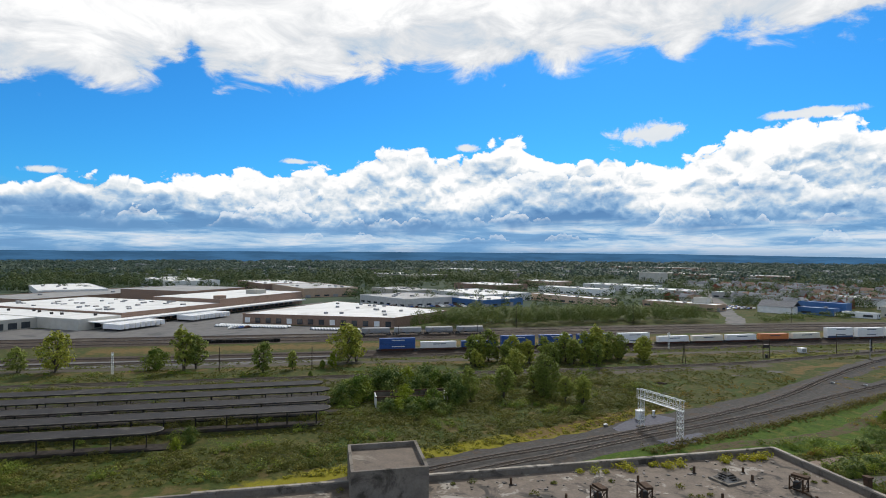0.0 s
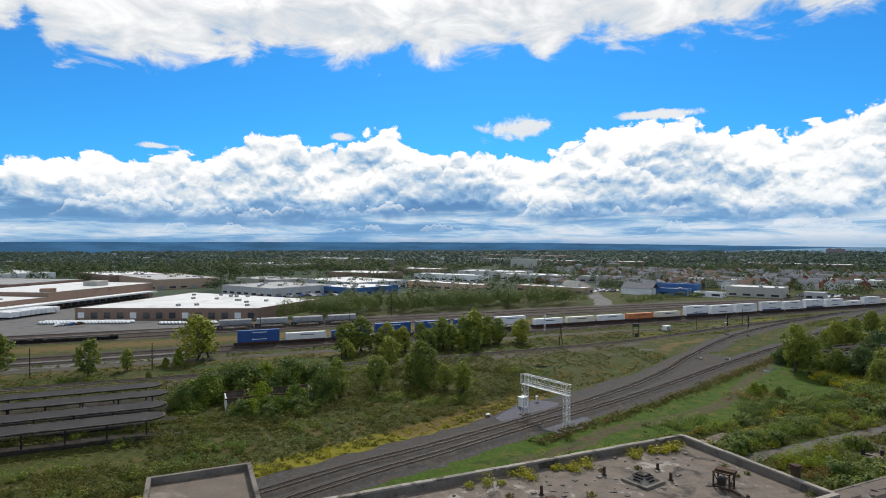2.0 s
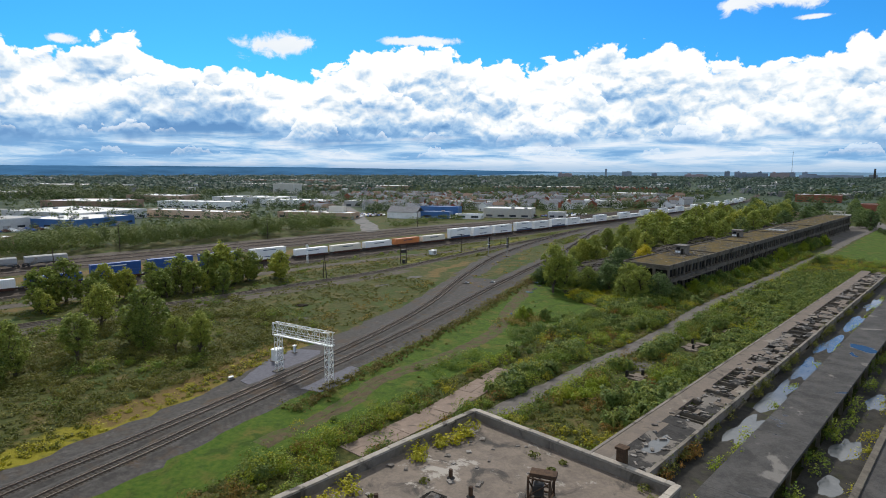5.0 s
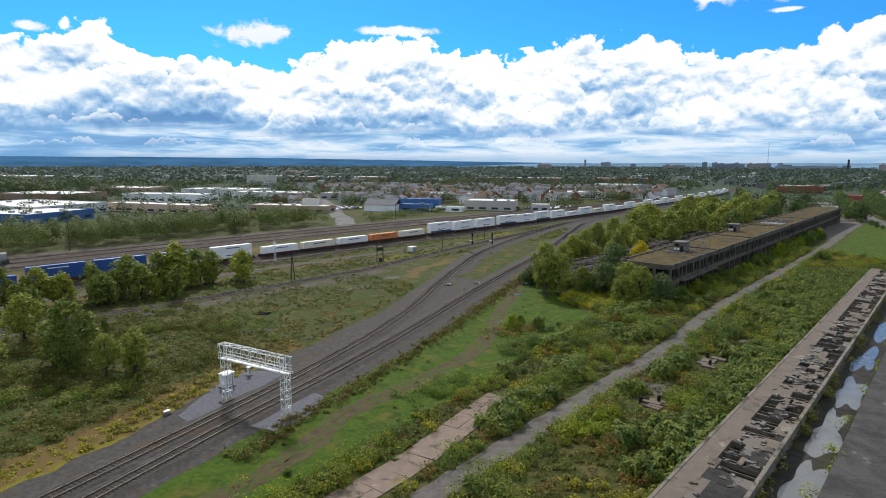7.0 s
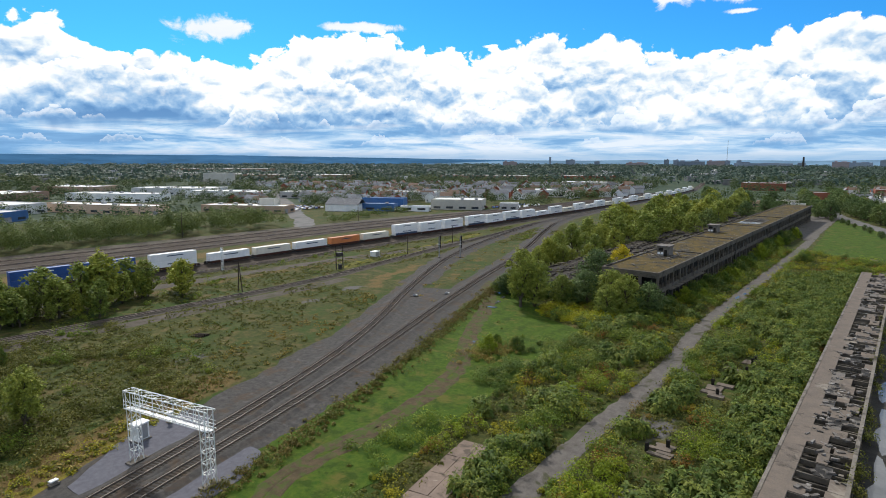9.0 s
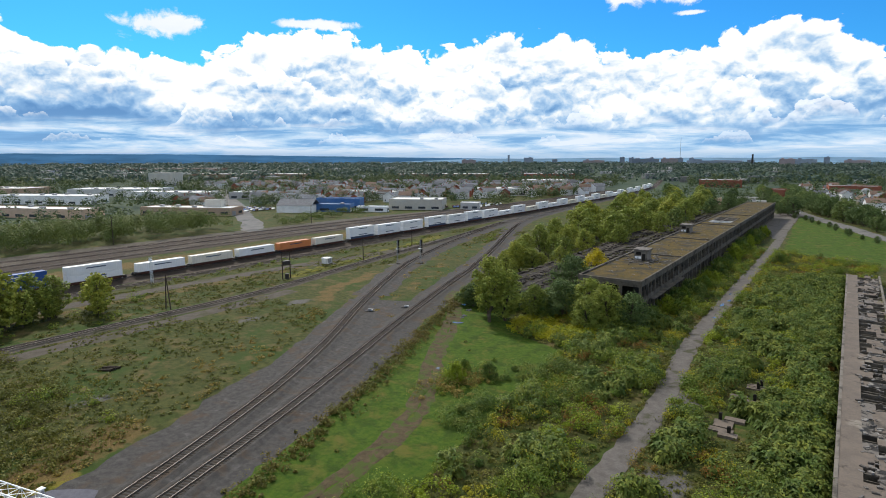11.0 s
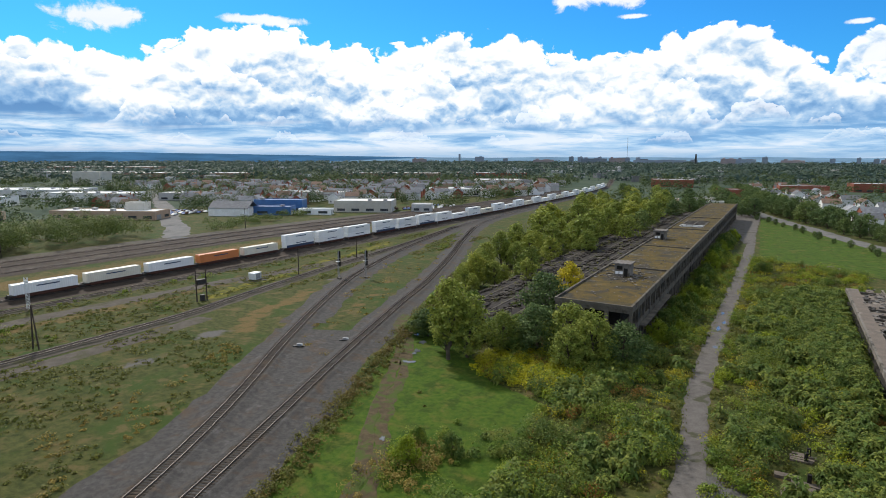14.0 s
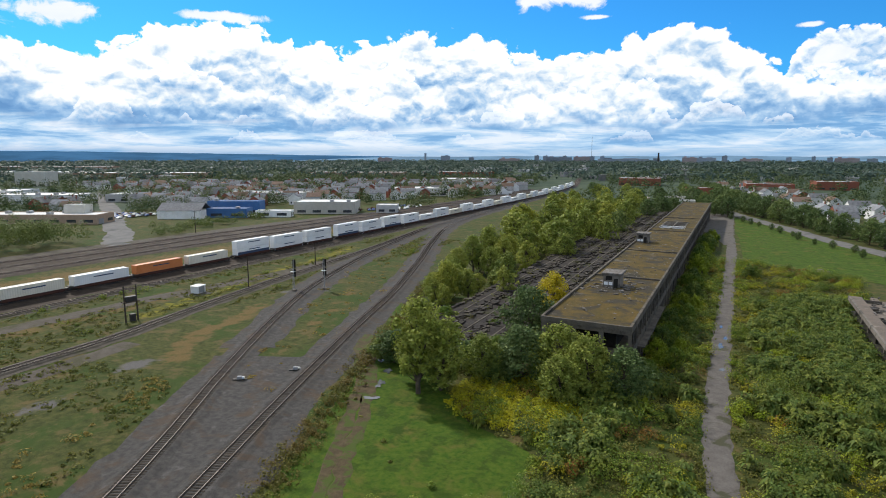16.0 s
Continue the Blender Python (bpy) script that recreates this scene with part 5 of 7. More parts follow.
for y, lo, hi in CARS:
    put("car", lambda: well_car(0, 18.4), y, 0.67)
    z = 1.55
    if hi is M_navy:
        put("navylow", lambda: container(0, 0, 16.2, 2.6, M_white, "white container with a navy lower band", stripe=M_navy), y + 1.1, z)
        put(("hi", "white"), lambda: container(0, 0, 16.4, 2.75, M_white, "white container stacked on another"), y + 1.0, z + 2.62)
    elif hi:
        put(("lo", lo.name), lambda: container(0, 0, 16.4, 2.75, lo, names[lo.name] + " container low in a well car"), y + 1.0, z - 0.55)
        put(("hi", hi.name), lambda: container(0, 0, 16.4, 2.75, hi, names[hi.name] + " container stacked on another"), y + 1.0, z - 0.55 + 2.77)
    else:
        put(("single", lo.name), lambda: container(0, 0, 16.6, 3.0, lo, names[lo.name] + " container alone on its wagon"), y + 0.9, z)


def hopper(y):
    c = thing("hopper_wagon", "grey covered hopper wagon standing on the yard track", "rail wagon", "hopper wagons", at=pose(-235.0, y, 0.5))
    L = 16.5
    sec = [(-1.5, 1.6), (-1.6, 2.4), (-1.45, 3.9), (-0.8, 4.3), (0.8, 4.3), (1.45, 3.9), (1.6, 2.4), (1.5, 1.6)]
    n = len(sec)
    pts = [(a, yy, z) for yy in (0.8, L - 0.8) for a, z in sec]
    part("body", Mesh().add(pts, [(i, (i + 1) % n, n + (i + 1) % n, n + i)[::-1] for i in range(n)] + [tuple(range(n)), tuple(range(2 * n - 1, n - 1, -1))]), M_hopper, c)
    for k in range(3):
        part("chute", Mesh().box(0, 3.3 + k * 5, 1.6, 2.6, 4.0, -1.0, 0, 0.3), M_hopper, c)
    for yy in (1.2, L - 1.2):
        m = Mesh()
        wheelset(yy, m)
        part("bogie", m.box(-0.95, yy, 0.35, 0.2, 2.6, 0.4).box(0.95, yy, 0.35, 0.2, 2.6, 0.4).box(0, yy, 0.38, 2.0, 0.4, 0.3), M_dark, c)
    part("sill", Mesh().box(0, L / 2, 1.0, 0.5, L, 0.4), M_dark, c)
    return c


h0 = hopper(-26.0)
for i in range(1, 4):
    copy_thing(h0, pose(-235.0, -26.0 + i * 17.6, 0.5))


def gantry():
    a, c = Vector((-50.6, 36.6, 0)), Vector((-37.6, 39.6, 0))
    d = (c - a).normalized()
    n = Vector((-d.y, d.x, 0))
    g = thing("signal_gantry", "white galvanised lattice signal gantry over two tracks", "gantry")
    H, D, T, B = 9.9, 2.4, 0.036, 1.3
    for o in (a, c):
        part("footing", Mesh().box(o.x, o.y, 0, 2.6, 1.2, 0.35, math.atan2(n.y, n.x)), M_conc, g, "pale concrete footing")
        m = Mesh()
        corners = [o + d * (s * 0.45) + n * (t * B / 2) for s, t in ((-1, -1), (1, -1), (1, 1), (-1, 1))]
        for p in corners:
            m.tube((p.x, p.y, 0.3), (p.x, p.y, H), 0.06, n=5)
        lv = np.linspace(0.5, H - D, 6)
        for (p, q) in zip(corners, corners[1:] + corners[:1]):
            for z0, z1 in zip(lv, lv[1:]):
                m.tube((p.x, p.y, z0), (q.x, q.y, z1), T, n=4)
                m.tube((p.x, p.y, z1), (q.x, q.y, z1), T, n=4)
        part("leg", m, M_galv, g)
    e0, e1 = a - d * 0.9, c + d * 0.9
    k = 8
    for z in (H - D, H):
        for s in (-1, 1):
            p, q = e0 + n * s * B / 2, e1 + n * s * B / 2
            part("chord", Mesh().tube((p.x, p.y, z), (q.x, q.y, z), 0.07, n=5), M_galv, g)
    for s in (-1, 1):
        m = Mesh()
        for i in range(k):
            p, q = e0 + (e1 - e0) * (i / k) + n * s * B / 2, e0 + (e1 - e0) * ((i + 1) / k) + n * s * B / 2
            lo, hi = (H - D, H) if i % 2 else (H, H - D)
            m.tube((p.x, p.y, lo), (q.x, q.y, hi), T, n=4)
            m.tube((p.x, p.y, H - D), (p.x, p.y, H), T, n=4)
        part("web", m, M_galv, g)
    m = Mesh()
    for i in range(k):
        p, q = e0 + (e1 - e0) * (i / k) - n * B / 2, e0 + (e1 - e0) * ((i + 1) / k) + n * B / 2
        m.tube((p.x, p.y, H), (q.x, q.y, H), T, n=4)
        q2 = p + n * B
        m.tube((p.x, p.y, H), (q2.x, q2.y, H), T, n=4)
    part("top_bracing", m, M_galv, g)
    w = Mesh()
    o = (e0 + e1) / 2
    w.box(o.x, o.y, H - D - 0.1, (e1 - e0).length, 0.6, 0.06, math.atan2(d.y, d.x))
    part("walkway", w, M_galv, g, "pale grating walkway")
    for s in (-1, 1):
        rl = Mesh()
        p, q = e0 + n * s * 0.6, e1 + n * s * 0.6
        for z in (0.5, 1.0):
            rl.tube((p.x, p.y, H - D + z), (q.x, q.y, H - D + z), 0.04, n=4)
        part("handrail", rl, M_galv, g)


gantry()


def cabinet(x, y, rz, w, d, h, label, paint=None):
    b = thing("equipment_cabinet", label, "cabinet", "trackside cabinets", at=pose(x, y, 0.1, 0, 0, rz))
    part("plinth", Mesh().box(0, 0, 0, w + 0.4, d + 0.4, 0.2), M_conc, b)
    part("body", Mesh().cbox(0, 0, 0.2, w, d, h, 0, 0.05), paint or M_galv, b)
    part("roof", Mesh().cbox(0, 0, h + 0.2, w + 0.25, d + 0.25, 0.14, 0, 0.05), M_white, b)
    part("door", Mesh().box(w * 0.5 + 0.02, 0, 0.35, 0.04, d * 0.7, h - 0.3), M_hopper, b)
    return b


cabinet(-56.6, 39.6, 13, 1.5, 2.0, 2.3, "white-roofed grey equipment cabinet by the gantry")
cabinet(-58.8, 45.0, 13, 0.5, 0.5, 1.4, "small grey equipment cabinet by the gantry")
cabinet(-147.5, 172.5, 10, 2.4, 3.2, 1.9, "white-roofed relay hut on a stone pad")
cabinet(-52.6, 27.5, 13, 0.4, 0.8, 0.25, "low pale junction box by the ballast", M_conc)


def switch_stand(x, y, rz):
    b = thing("switch_machine", "small grey switch machine beside the rails", "switch machine", "switch machines", at=pose(x, y, 0.15, 0, 0, rz))
    part("base", Mesh().box(0, 0, 0, 2.4, 0.5, 0.15), M_dark, b)
    part("housing", Mesh().cbox(0, 0, 0.15, 0.9, 0.55, 0.5, 0, 0.06), M_hopper, b)
    part("motor", Mesh().tube((0.4, 0, 0.4), (0.8, 0, 0.4), 0.2, n=8), M_white, b)


for x, y in ((-87.0, 130.4), (-81.7, 138.5)):
    switch_stand(x, y, 30)


def signal(x, y, rz, h):
    b = thing("signal_mast", "railway signal mast with two black three-lamp heads", "railway signal", "signal masts", at=pose(x, y, 0, 0, 0, rz))
    part("base", Mesh().box(0, 0, 0, 1.1, 1.1, 0.5), M_conc, b)
    part("mast", Mesh().tube((0, 0, 0.4), (0, 0, h), 0.1, n=8), M_hopper, b)
    lad = Mesh()
    for s in (-0.2, 0.2):
        lad.tube((s, 0.45, 0.4), (s, 0.45, h - 0.3), 0.03, n=4)
    for z in np.arange(0.8, h - 0.4, 0.45):
        lad.tube((-0.2, 0.45, z), (0.2, 0.45, z), 0.02, n=4)
    part("ladder", lad, M_hopper, b)
    part("platform", Mesh().box(0, 0.3, h - 3.4, 1.2, 1.1, 0.08), M_galv, b)
    for z in (h - 2.3, h - 4.9):
        hd = part("signal_head", Mesh().cbox(0, -0.2, z, 1.15, 0.3, 2.3, 0, 0.12), M_black, b)
        for k in range(3):
            part("lamp_hood", Mesh().tube((0, -0.34, z + 0.45 + 0.7 * k), (0, -0.7, z + 0.48 + 0.7 * k), 0.2, n=8), M_dark, hd)


signal(-125.8, 187.5, 180, 9.0)
signal(-119.3, 193.0, 180, 9.0)


def pole(x, y, h, label="weathered wooden line pole", arms=1, lean=0.0, rz=0.0):
    b = thing("utility_pole", label, "utility pole", "line poles", at=pose(x, y, 0, 0, lean, rz))
    part("shaft", Mesh().tube((0, 0, -0.3), (0, 0, h), 0.19, 0.13, 7), M_pole, b)
    for k in range(arms):
        part("crossarm", Mesh().box(0, 0, h - 0.6 - k * 0.8, 2.6, 0.12, 0.14), M_pole, b)
        for dx in (-1.1, -0.5, 0.5, 1.1):
            part("insulator", Mesh().tube((dx, 0, h - 0.46 - k * 0.8), (dx, 0, h - 0.28 - k * 0.8), 0.05, n=5), M_glass, b)
    return b


for x, y, h, ar in ((-140, 184, 9.5, 0), (-145.9, 220.7, 8.5, 0), (-147.5, -84.5, 9, 0), (-143.9, -49.8, 9, 0), (-258, 70, 13, 1), (-262, 150, 13, 1), (-256, 262, 11, 1), (-196, -10, 10, 0), (-198, 30, 11, 0)):
    pole(x, y, h, arms=ar)
for x, y in ((-131.5, 101.5),):
    b = thing("utility_pole", "pair of leaning wooden poles tied at the top", "utility pole", at=pose(x, y, 0))
    part("shaft", Mesh().tube((-0.9, 0, -0.2), (0, 0, 9.2), 0.17, 0.12, 7), M_pole, b)
    part("shaft", Mesh().tube((0.9, 0.3, -0.2), (0.08, 0, 9.0), 0.17, 0.12, 7), M_pole, b)
# two poles with a platform between them
b = thing("transformer_platform", "dark platform slung between two wooden poles", "transformer", at=pose(-137.6, 145.5, 0, 0, 0, 80))
for s in (-1.4, 1.4):
    part("pole", Mesh().tube((s, 0, -0.2), (s, 0, 8.6), 0.2, 0.15, 7), M_pole, b)
part("platform", Mesh().box(0, 0, 4.6, 3.6, 1.6, 0.2), M_pole, b)
part("transformer", Mesh().cbox(0, 0, 4.8, 2.6, 1.2, 1.2, 0, 0.1), M_dark, b)
part("crossarm", Mesh().box(0, 0, 7.6, 3.6, 0.15, 0.18), M_pole, b)
part("cabinet", Mesh().cbox(0.3, 0.2, 0, 1.2, 0.9, 1.7, 0, 0.05), M_dark, b)
# lattice mast by the freight line
b = thing("lattice_mast", "slim pale lattice mast with a ladder", "mast", "lattice masts", at=pose(-166, 116, 0))
m = Mesh()
for s, t in ((-0.3, -0.3), (0.3, -0.3), (0.3, 0.3), (-0.3, 0.3)):
    m.tube((s, t, 0), (s, t, 8.5), 0.05, n=4)
part("upright", m, M_galv, b)
m = Mesh()
for z in np.arange(0.4, 8.3, 0.8):
    m.tube((-0.3, -0.3, z), (0.3, -0.3, z + 0.7), 0.04, n=4).tube((0.3, 0.3, z), (0.3, -0.3, z + 0.7), 0.04, n=4).tube((-0.3, 0.3, z), (-0.3, -0.3, z + 0.7), 0.04, n=4)
part("lacing", m, M_galv, b)
part("arm", Mesh().box(0, 0, 7.2, 2.2, 0.15, 0.5), M_galv, b)
copy_thing(b, pose(-146, -121.6, 0))
# low mound of old sleepers and a manhole in the meadow
b = thing("sleeper_pile", "small dark pile of old sleepers in the grass", "timber pile", at=pose(-98, 70.5, 0, 0, 0, 30))
for i in range(5):
    part("sleeper", Mesh().box(0.2 * i, -0.8 + 0.4 * i, 0, 2.6, 0.26, 0.3 + 0.12 * (i % 3)), M_tie, b)
b = thing("sleeper_stack", "long black row of stacked sleepers in the yard", "timber pile", at=pose(-222, -87, 0))
for i in range(24):
    part("timber_pack", Mesh().box(0, -19 + 1.65 * i, 0, 2.6, 1.5, 1.5 + 0.5 * RNG.random()), M_black, b)

# ---------- trees ----------
def tree_proto(name, label, height, spread, leaf, seed, clumps=46, per=26, size=0.55, low=0.28, slim=1.0, group="trees"):
    """A tapered bent trunk with limbs, and a crown of leaf sprays bunched round the limb ends."""
    rg = np.random.default_rng(seed)
    rr = random.Random(seed)
    t = thing(name, label, "tree", group)
    wood = Mesh()
    p = Vector((0, 0, -0.2))
    base_r = 0.022 * height + 0.05
    steps = 6
    axis = [p]
    for i in range(steps):
        p = p + Vector((rr.uniform(-0.05, 0.05) * height, rr.uniform(-0.05, 0.05) * height, height * 0.86 / steps))
        axis.append(p)
    for i in range(steps):
        wood.tube(axis[i], axis[i + 1], base_r * (1 - i / steps) + 0.03, base_r * (1 - (i + 1) / steps) + 0.03, 6)
    cen, rad = [], []
    for i in range(clumps):
        h = low + (1 - low) * (i + rr.random()) / clumps
        k = math.sin(math.pi * min(1.0, (h - low) / (1 - low) * 0.85 + 0.13)) ** 0.7
        a = i * 2.4 + rr.uniform(-0.7, 0.7)
        r = spread * k * rr.uniform(0.35, 1.0) * slim
        c = Vector((math.cos(a) * r, math.sin(a) * r, h * height * 0.95))
        j = min(steps - 1, int(h * 0.8 * steps))
        c += Vector((axis[j].x, axis[j].y, 0))
        if i % 3 == 0:
            wood.tube(axis[j], c, base_r * 0.3, 0.03, 4)
        cen.append(c)
        s = spread * rr.uniform(0.17, 0.36)
        rad.append((s, s, s * rr.uniform(0.8, 1.5)))
    part("trunk", wood, M_bark, t)
    part("crown", quads_mesh("crown", leaves(np.array(cen), np.array(rad), int(per * 2.5), size * 0.62, rg, up=0.5, fill=0.15, wild=0.7), leaf), None, t, smooth=False)
    return t


PLACED = set()


def plant(proto, x, y, s=1.0, sz=None, label="", rz=None):
    if math.hypot(x, y - 60) > 215 or x < -120:
        proto = FAR.get(proto.name, proto)
    m = pose(x, y, 0, 0, 0, RNG.uniform(0, 360) if rz is None else rz) @ Matrix.Diagonal((s, s, sz or s, 1))
    if proto.name not in PLACED:
        PLACED.add(proto.name)
        proto.matrix_basis = m
        t = proto
    else:
        t = copy_thing(proto, pose(0, 0, 0))
        t.matrix_basis = m
    return tagged(t, label)


POP = [tree_proto("poplar", "young leafy cottonwood in the rough grass", 10.0, 3.3, L_tree, 11, 66, 28, 0.58), tree_proto("poplar", "young leafy cottonwood in the rough grass", 10.0, 3.0, L_tree, 12, 62, 28, 0.58, low=0.12), tree_proto("poplar", "slender young cottonwood in the rough grass", 10.0, 2.5, L_tree, 13, 56, 28, 0.55, low=0.16)]
OAK = [tree_proto("broad_tree", "broad dark green tree", 10.0, 4.6, L_treedark, 21, 74, 30, 0.62, 0.14), tree_proto("broad_tree", "broad leafy green tree", 10.0, 4.2, L_tree, 22, 74, 30, 0.62, 0.14)]
YEL = tree_proto("yellow_tree", "small tree with bright yellow autumn leaves", 10.0, 3.8, L_treeyel, 31, 50, 44, 0.6, 0.15)
BUSH = [tree_proto("bush", "dense rounded green bush", 4.0, 3.0, L_shrub, 41, 34, 34, 0.5, 0.05), tree_proto("bush", "dense bright green bush", 4.0, 3.0, L_bright, 42, 34, 34, 0.5, 0.05), tree_proto("bush", "dense dark green bush", 4.0, 3.2, L_sumac, 43, 34, 34, 0.5, 0.05)]

# the same kinds with coarser leaves for the distance
FAR = {}
for o, hgt_, spr, lf, sd, n, lo in ((POP[0], 10.0, 3.3, L_tree, 11, 60, 0.2), (POP[1], 10.0, 3.0, L_tree, 12, 60, 0.12), (POP[2], 10.0, 2.5, L_tree, 13, 54, 0.16), (OAK[0], 10.0, 4.6, L_treedark, 21, 70, 0.14), (OAK[1], 10.0, 4.2, L_tree, 22, 70, 0.14)):
    FAR[o.name] = tree_proto(o.name.split(".")[0], "leafy green tree in the distance", hgt_, spr, lf, sd, n, 11, 0.95, lo)
# in the yard west of the main lines
for i, (x, y, h) in enumerate(((-154, -144, 10.5), (-156.8, -158, 6.5), (-151, -98, 11.5), (-153, -94, 9), (-156.5, -36, 11), (-159, -32, 10), (-149, 18, 8), (-151, 23, 9.5), (-146, 14, 8), (-110.7, 21.2, 7.8), (-88.4, 24.5, 9.2), (-75, 31, 6.4), (-78, 27, 5.5), (-142.5, 62, 9), (-143, 69, 10.5), (-145, 55, 8.5), (-148, 75, 8), (-131.2, 62.2, 7), (-146.8, 80.8, 7.2), (-141.2, 88.9, 7.4), (-141.5, 67, 9), (-139, 56, 7), (-145, 46, 7.5), (-142, 38, 7), (-149, 33, 7.5), (-141.4, -67.9, 8), (-145.1, -57.1, 5.2), (-86, 10, 7), (-84.6, -1.2, 7.4), (-92, 22, 6), (-72.8, 30.2, 6), (-85.2, 22.6, 6.5), (-102, 30, 5), (-137, 47, 5.5))):
    plant(OAK[1] if i in (0, 1, 4) else POP[i % 3], x, y, h / 10 * RNG.uniform(1.4, 1.75), h / 10 * 1.42)
for i, (x, y, h, w) in enumerate(((-154, -108.9, 7.5, 11), (-97, -27, 6.4, 8.5), (-101, -19, 7.0, 9.5), (-97, -10, 6.8, 9), (-92, -15, 6.2, 8), (-83, -22, 5.6, 7.5), (-79, -14, 5.4, 7.6), (-81, -8, 4.6, 6), (-76, -25, 3.6, 6), (-74, -18, 4.2, 7), (-107.6, 36.1, 3.2, 2.2), (-150, -42, 5, 4.5), (-147, -46, 3, 3), (-57, -76, 3.4, 4.5), (-52, -78, 2.6, 3.5), (-130, -50, 2, 2.5), (-88, -40, 2.5, 3.5))):
    plant(BUSH[(i * 2) % 3 if i not in (2, 11) else 1], x, y, w / 6.2, h / 4)
# by the ruins
for i, (p, x, y, h, w) in enumerate(((POP[0], -57.0, 139.9, 15.5, 1.5), (POP[1], -54.5, 143, 12, 1.35), (POP[1], -60, 144.5, 11, 1.2), (OAK[0], -49.0, 168.0, 12.8, 1.35), (OAK[1], -38.5, 155, 10.0, 1.2), (OAK[0], -44.5, 153.0, 9.5, 1.15), (OAK[1], -32.0, 150.5, 10.0, 1.05), (OAK[0], -26.5, 152.5, 8.4, 0.95), (OAK[1], -35.5, 147, 7.5, 0.9), (OAK[1], -50, 150, 8, 0.95), (POP[0], -81, 195, 11, 1.2), (POP[1], -73, 215, 11, 1.3), (POP[2], -66, 200, 10, 1.2), (POP[0], -92.7, 237, 12, 1.3), (POP[1], -75, 240, 11, 1.3), (OAK[1], -98, 262, 12, 1.2), (POP[0], -84, 265, 13, 1.4), (POP[1], -76, 285, 13, 1.4), (OAK[1], -70, 262, 11, 1.1), (OAK[1], -66, 310, 13, 1.2), (POP[0], -77, 318, 15, 1.5), (OAK[0], -67, 340, 13, 1.3), (POP[1], -82, 345, 15, 1.5), (OAK[1], -70, 370, 15, 1.5), (POP[0], -86, 380, 15, 1.5), (OAK[1], -75, 400, 15, 1.5), (OAK[0], -68, 420, 13, 1.3), (POP[1], -90, 420, 15, 1.6), (OAK[1], -80, 445, 15, 1.5), (OAK[0], -64, 455, 12, 1.3), (POP[0], -100, 460, 14, 1.5), (OAK[1], -90, 490, 14, 1.5), (OAK[0], -70, 490, 13, 1.5), (OAK[1], -112, 420, 12, 1.3), (OAK[0], -60, 470, 11, 1.2), (POP[2], -95, 300, 11, 1.3), (POP[2], -100, 335, 11, 1.3), (OAK[0], -110, 500, 13, 1.5), (OAK[1], -120, 540, 13, 1.5), (OAK[0], -95, 540, 13, 1.6), (OAK[1], -135, 580, 13, 1.6), (OAK[0], -150, 620, 13, 1.6), (OAK[1], -115, 600, 13, 1.6), (OAK[0], -85, 580, 12, 1.4), (OAK[0], -42, 470, 8, 0.9), (OAK[0], -36, 478, 7, 0.8))):
    plant(p, x, y, w, h / 10)
tr = np.random.default_rng(77)
for i in range(84):
    y = 185 + 320 * (i + tr.random()) / 84
    w0 = np.interp(y, [185, 250, 330, 420, 500], [-84, -98, -112, -128, -150])
    x = tr.uniform(w0, -71 - 0.031 * y * 0.3)
    if near_line(np.array([(x, y)]), T1)[0] < 9 or near_line(np.array([(x, y)]), T2)[0] < 9:
        continue
    h = tr.uniform(5, 11) if y < 270 else tr.uniform(7, 16)
    plant([POP[0], POP[1], OAK[1], POP[2], OAK[1]][i % 5], x, y, h / 9, h / 10, "leafy green tree in the wood by the old platforms")
for i in range(30):
    x, y = tr.uniform(-72, -40), tr.uniform(150, 178)
    if -39.5 < x + 0.031 * y < -22 and y > 157:
        continue
    h = tr.uniform(3, 6.5)
    plant([OAK[1], BUSH[0], BUSH[2], OAK[0]][i % 4], x, y, h / 7 if i % 4 in (0, 3) else h / 5, h / 10 if i % 4 in (0, 3) else h / 5)
for i in range(34):
    x, y = tr.uniform(-150, -136), tr.uniform(10, 92)
    h = tr.uniform(4, 9)
    if near_line(np.array([(x, y)]), T3)[0] > 6:
        plant(POP[i % 3], x, y, h / 9, h / 10)
plant(YEL, -51.5, 189, 1.05, 1.15)
for i, (x, y, h, w) in enumerate(((-22, 172, 3.6, 4.5), (-21.5, 180, 3, 4), (-22, 195, 3.6, 4.6), (-23, 206, 4, 5), (-22.5, 218, 3.5, 4.4), (-24, 228, 4.4, 5.4), (-24, 243, 3.2, 4.5), (-25, 262, 3.6, 5), (-26, 290, 3.6, 5), (-27, 320, 3.6, 5), (-28, 350, 4.6, 6), (-11.5, 268, 3.6, 5.2), (-10, 272, 3, 4.4), (-30, 152, 3.6, 4.5), (-24, 160, 3.4, 4.2), (-35, 149, 4, 5), (-52, 152, 4, 5), (-47, 149, 3.4, 4.4), (-58, 155, 3, 5), (-41.5, 103, 3.4, 4.5), (-37.5, 108, 2.6, 3.6), (-43, 108.5, 2.2, 3), (-3, 196, 3, 4.4), (-2.5, 213, 2.6, 4))):
    plant(BUSH[i % 3], x, y, w / 6.2, h / 4)
eb = random.Random(8)
for i in range(46):
    y = 163 + 4.2 * i + eb.uniform(-1.5, 1.5)
    h = eb.uniform(1.6, 3.9) if y < 270 else eb.uniform(2.6, 5.2)
    plant(BUSH[eb.randrange(3)], -20.4 - 0.031 * y + eb.uniform(0.0, 3.4), y, h / 4.2, h / 4)
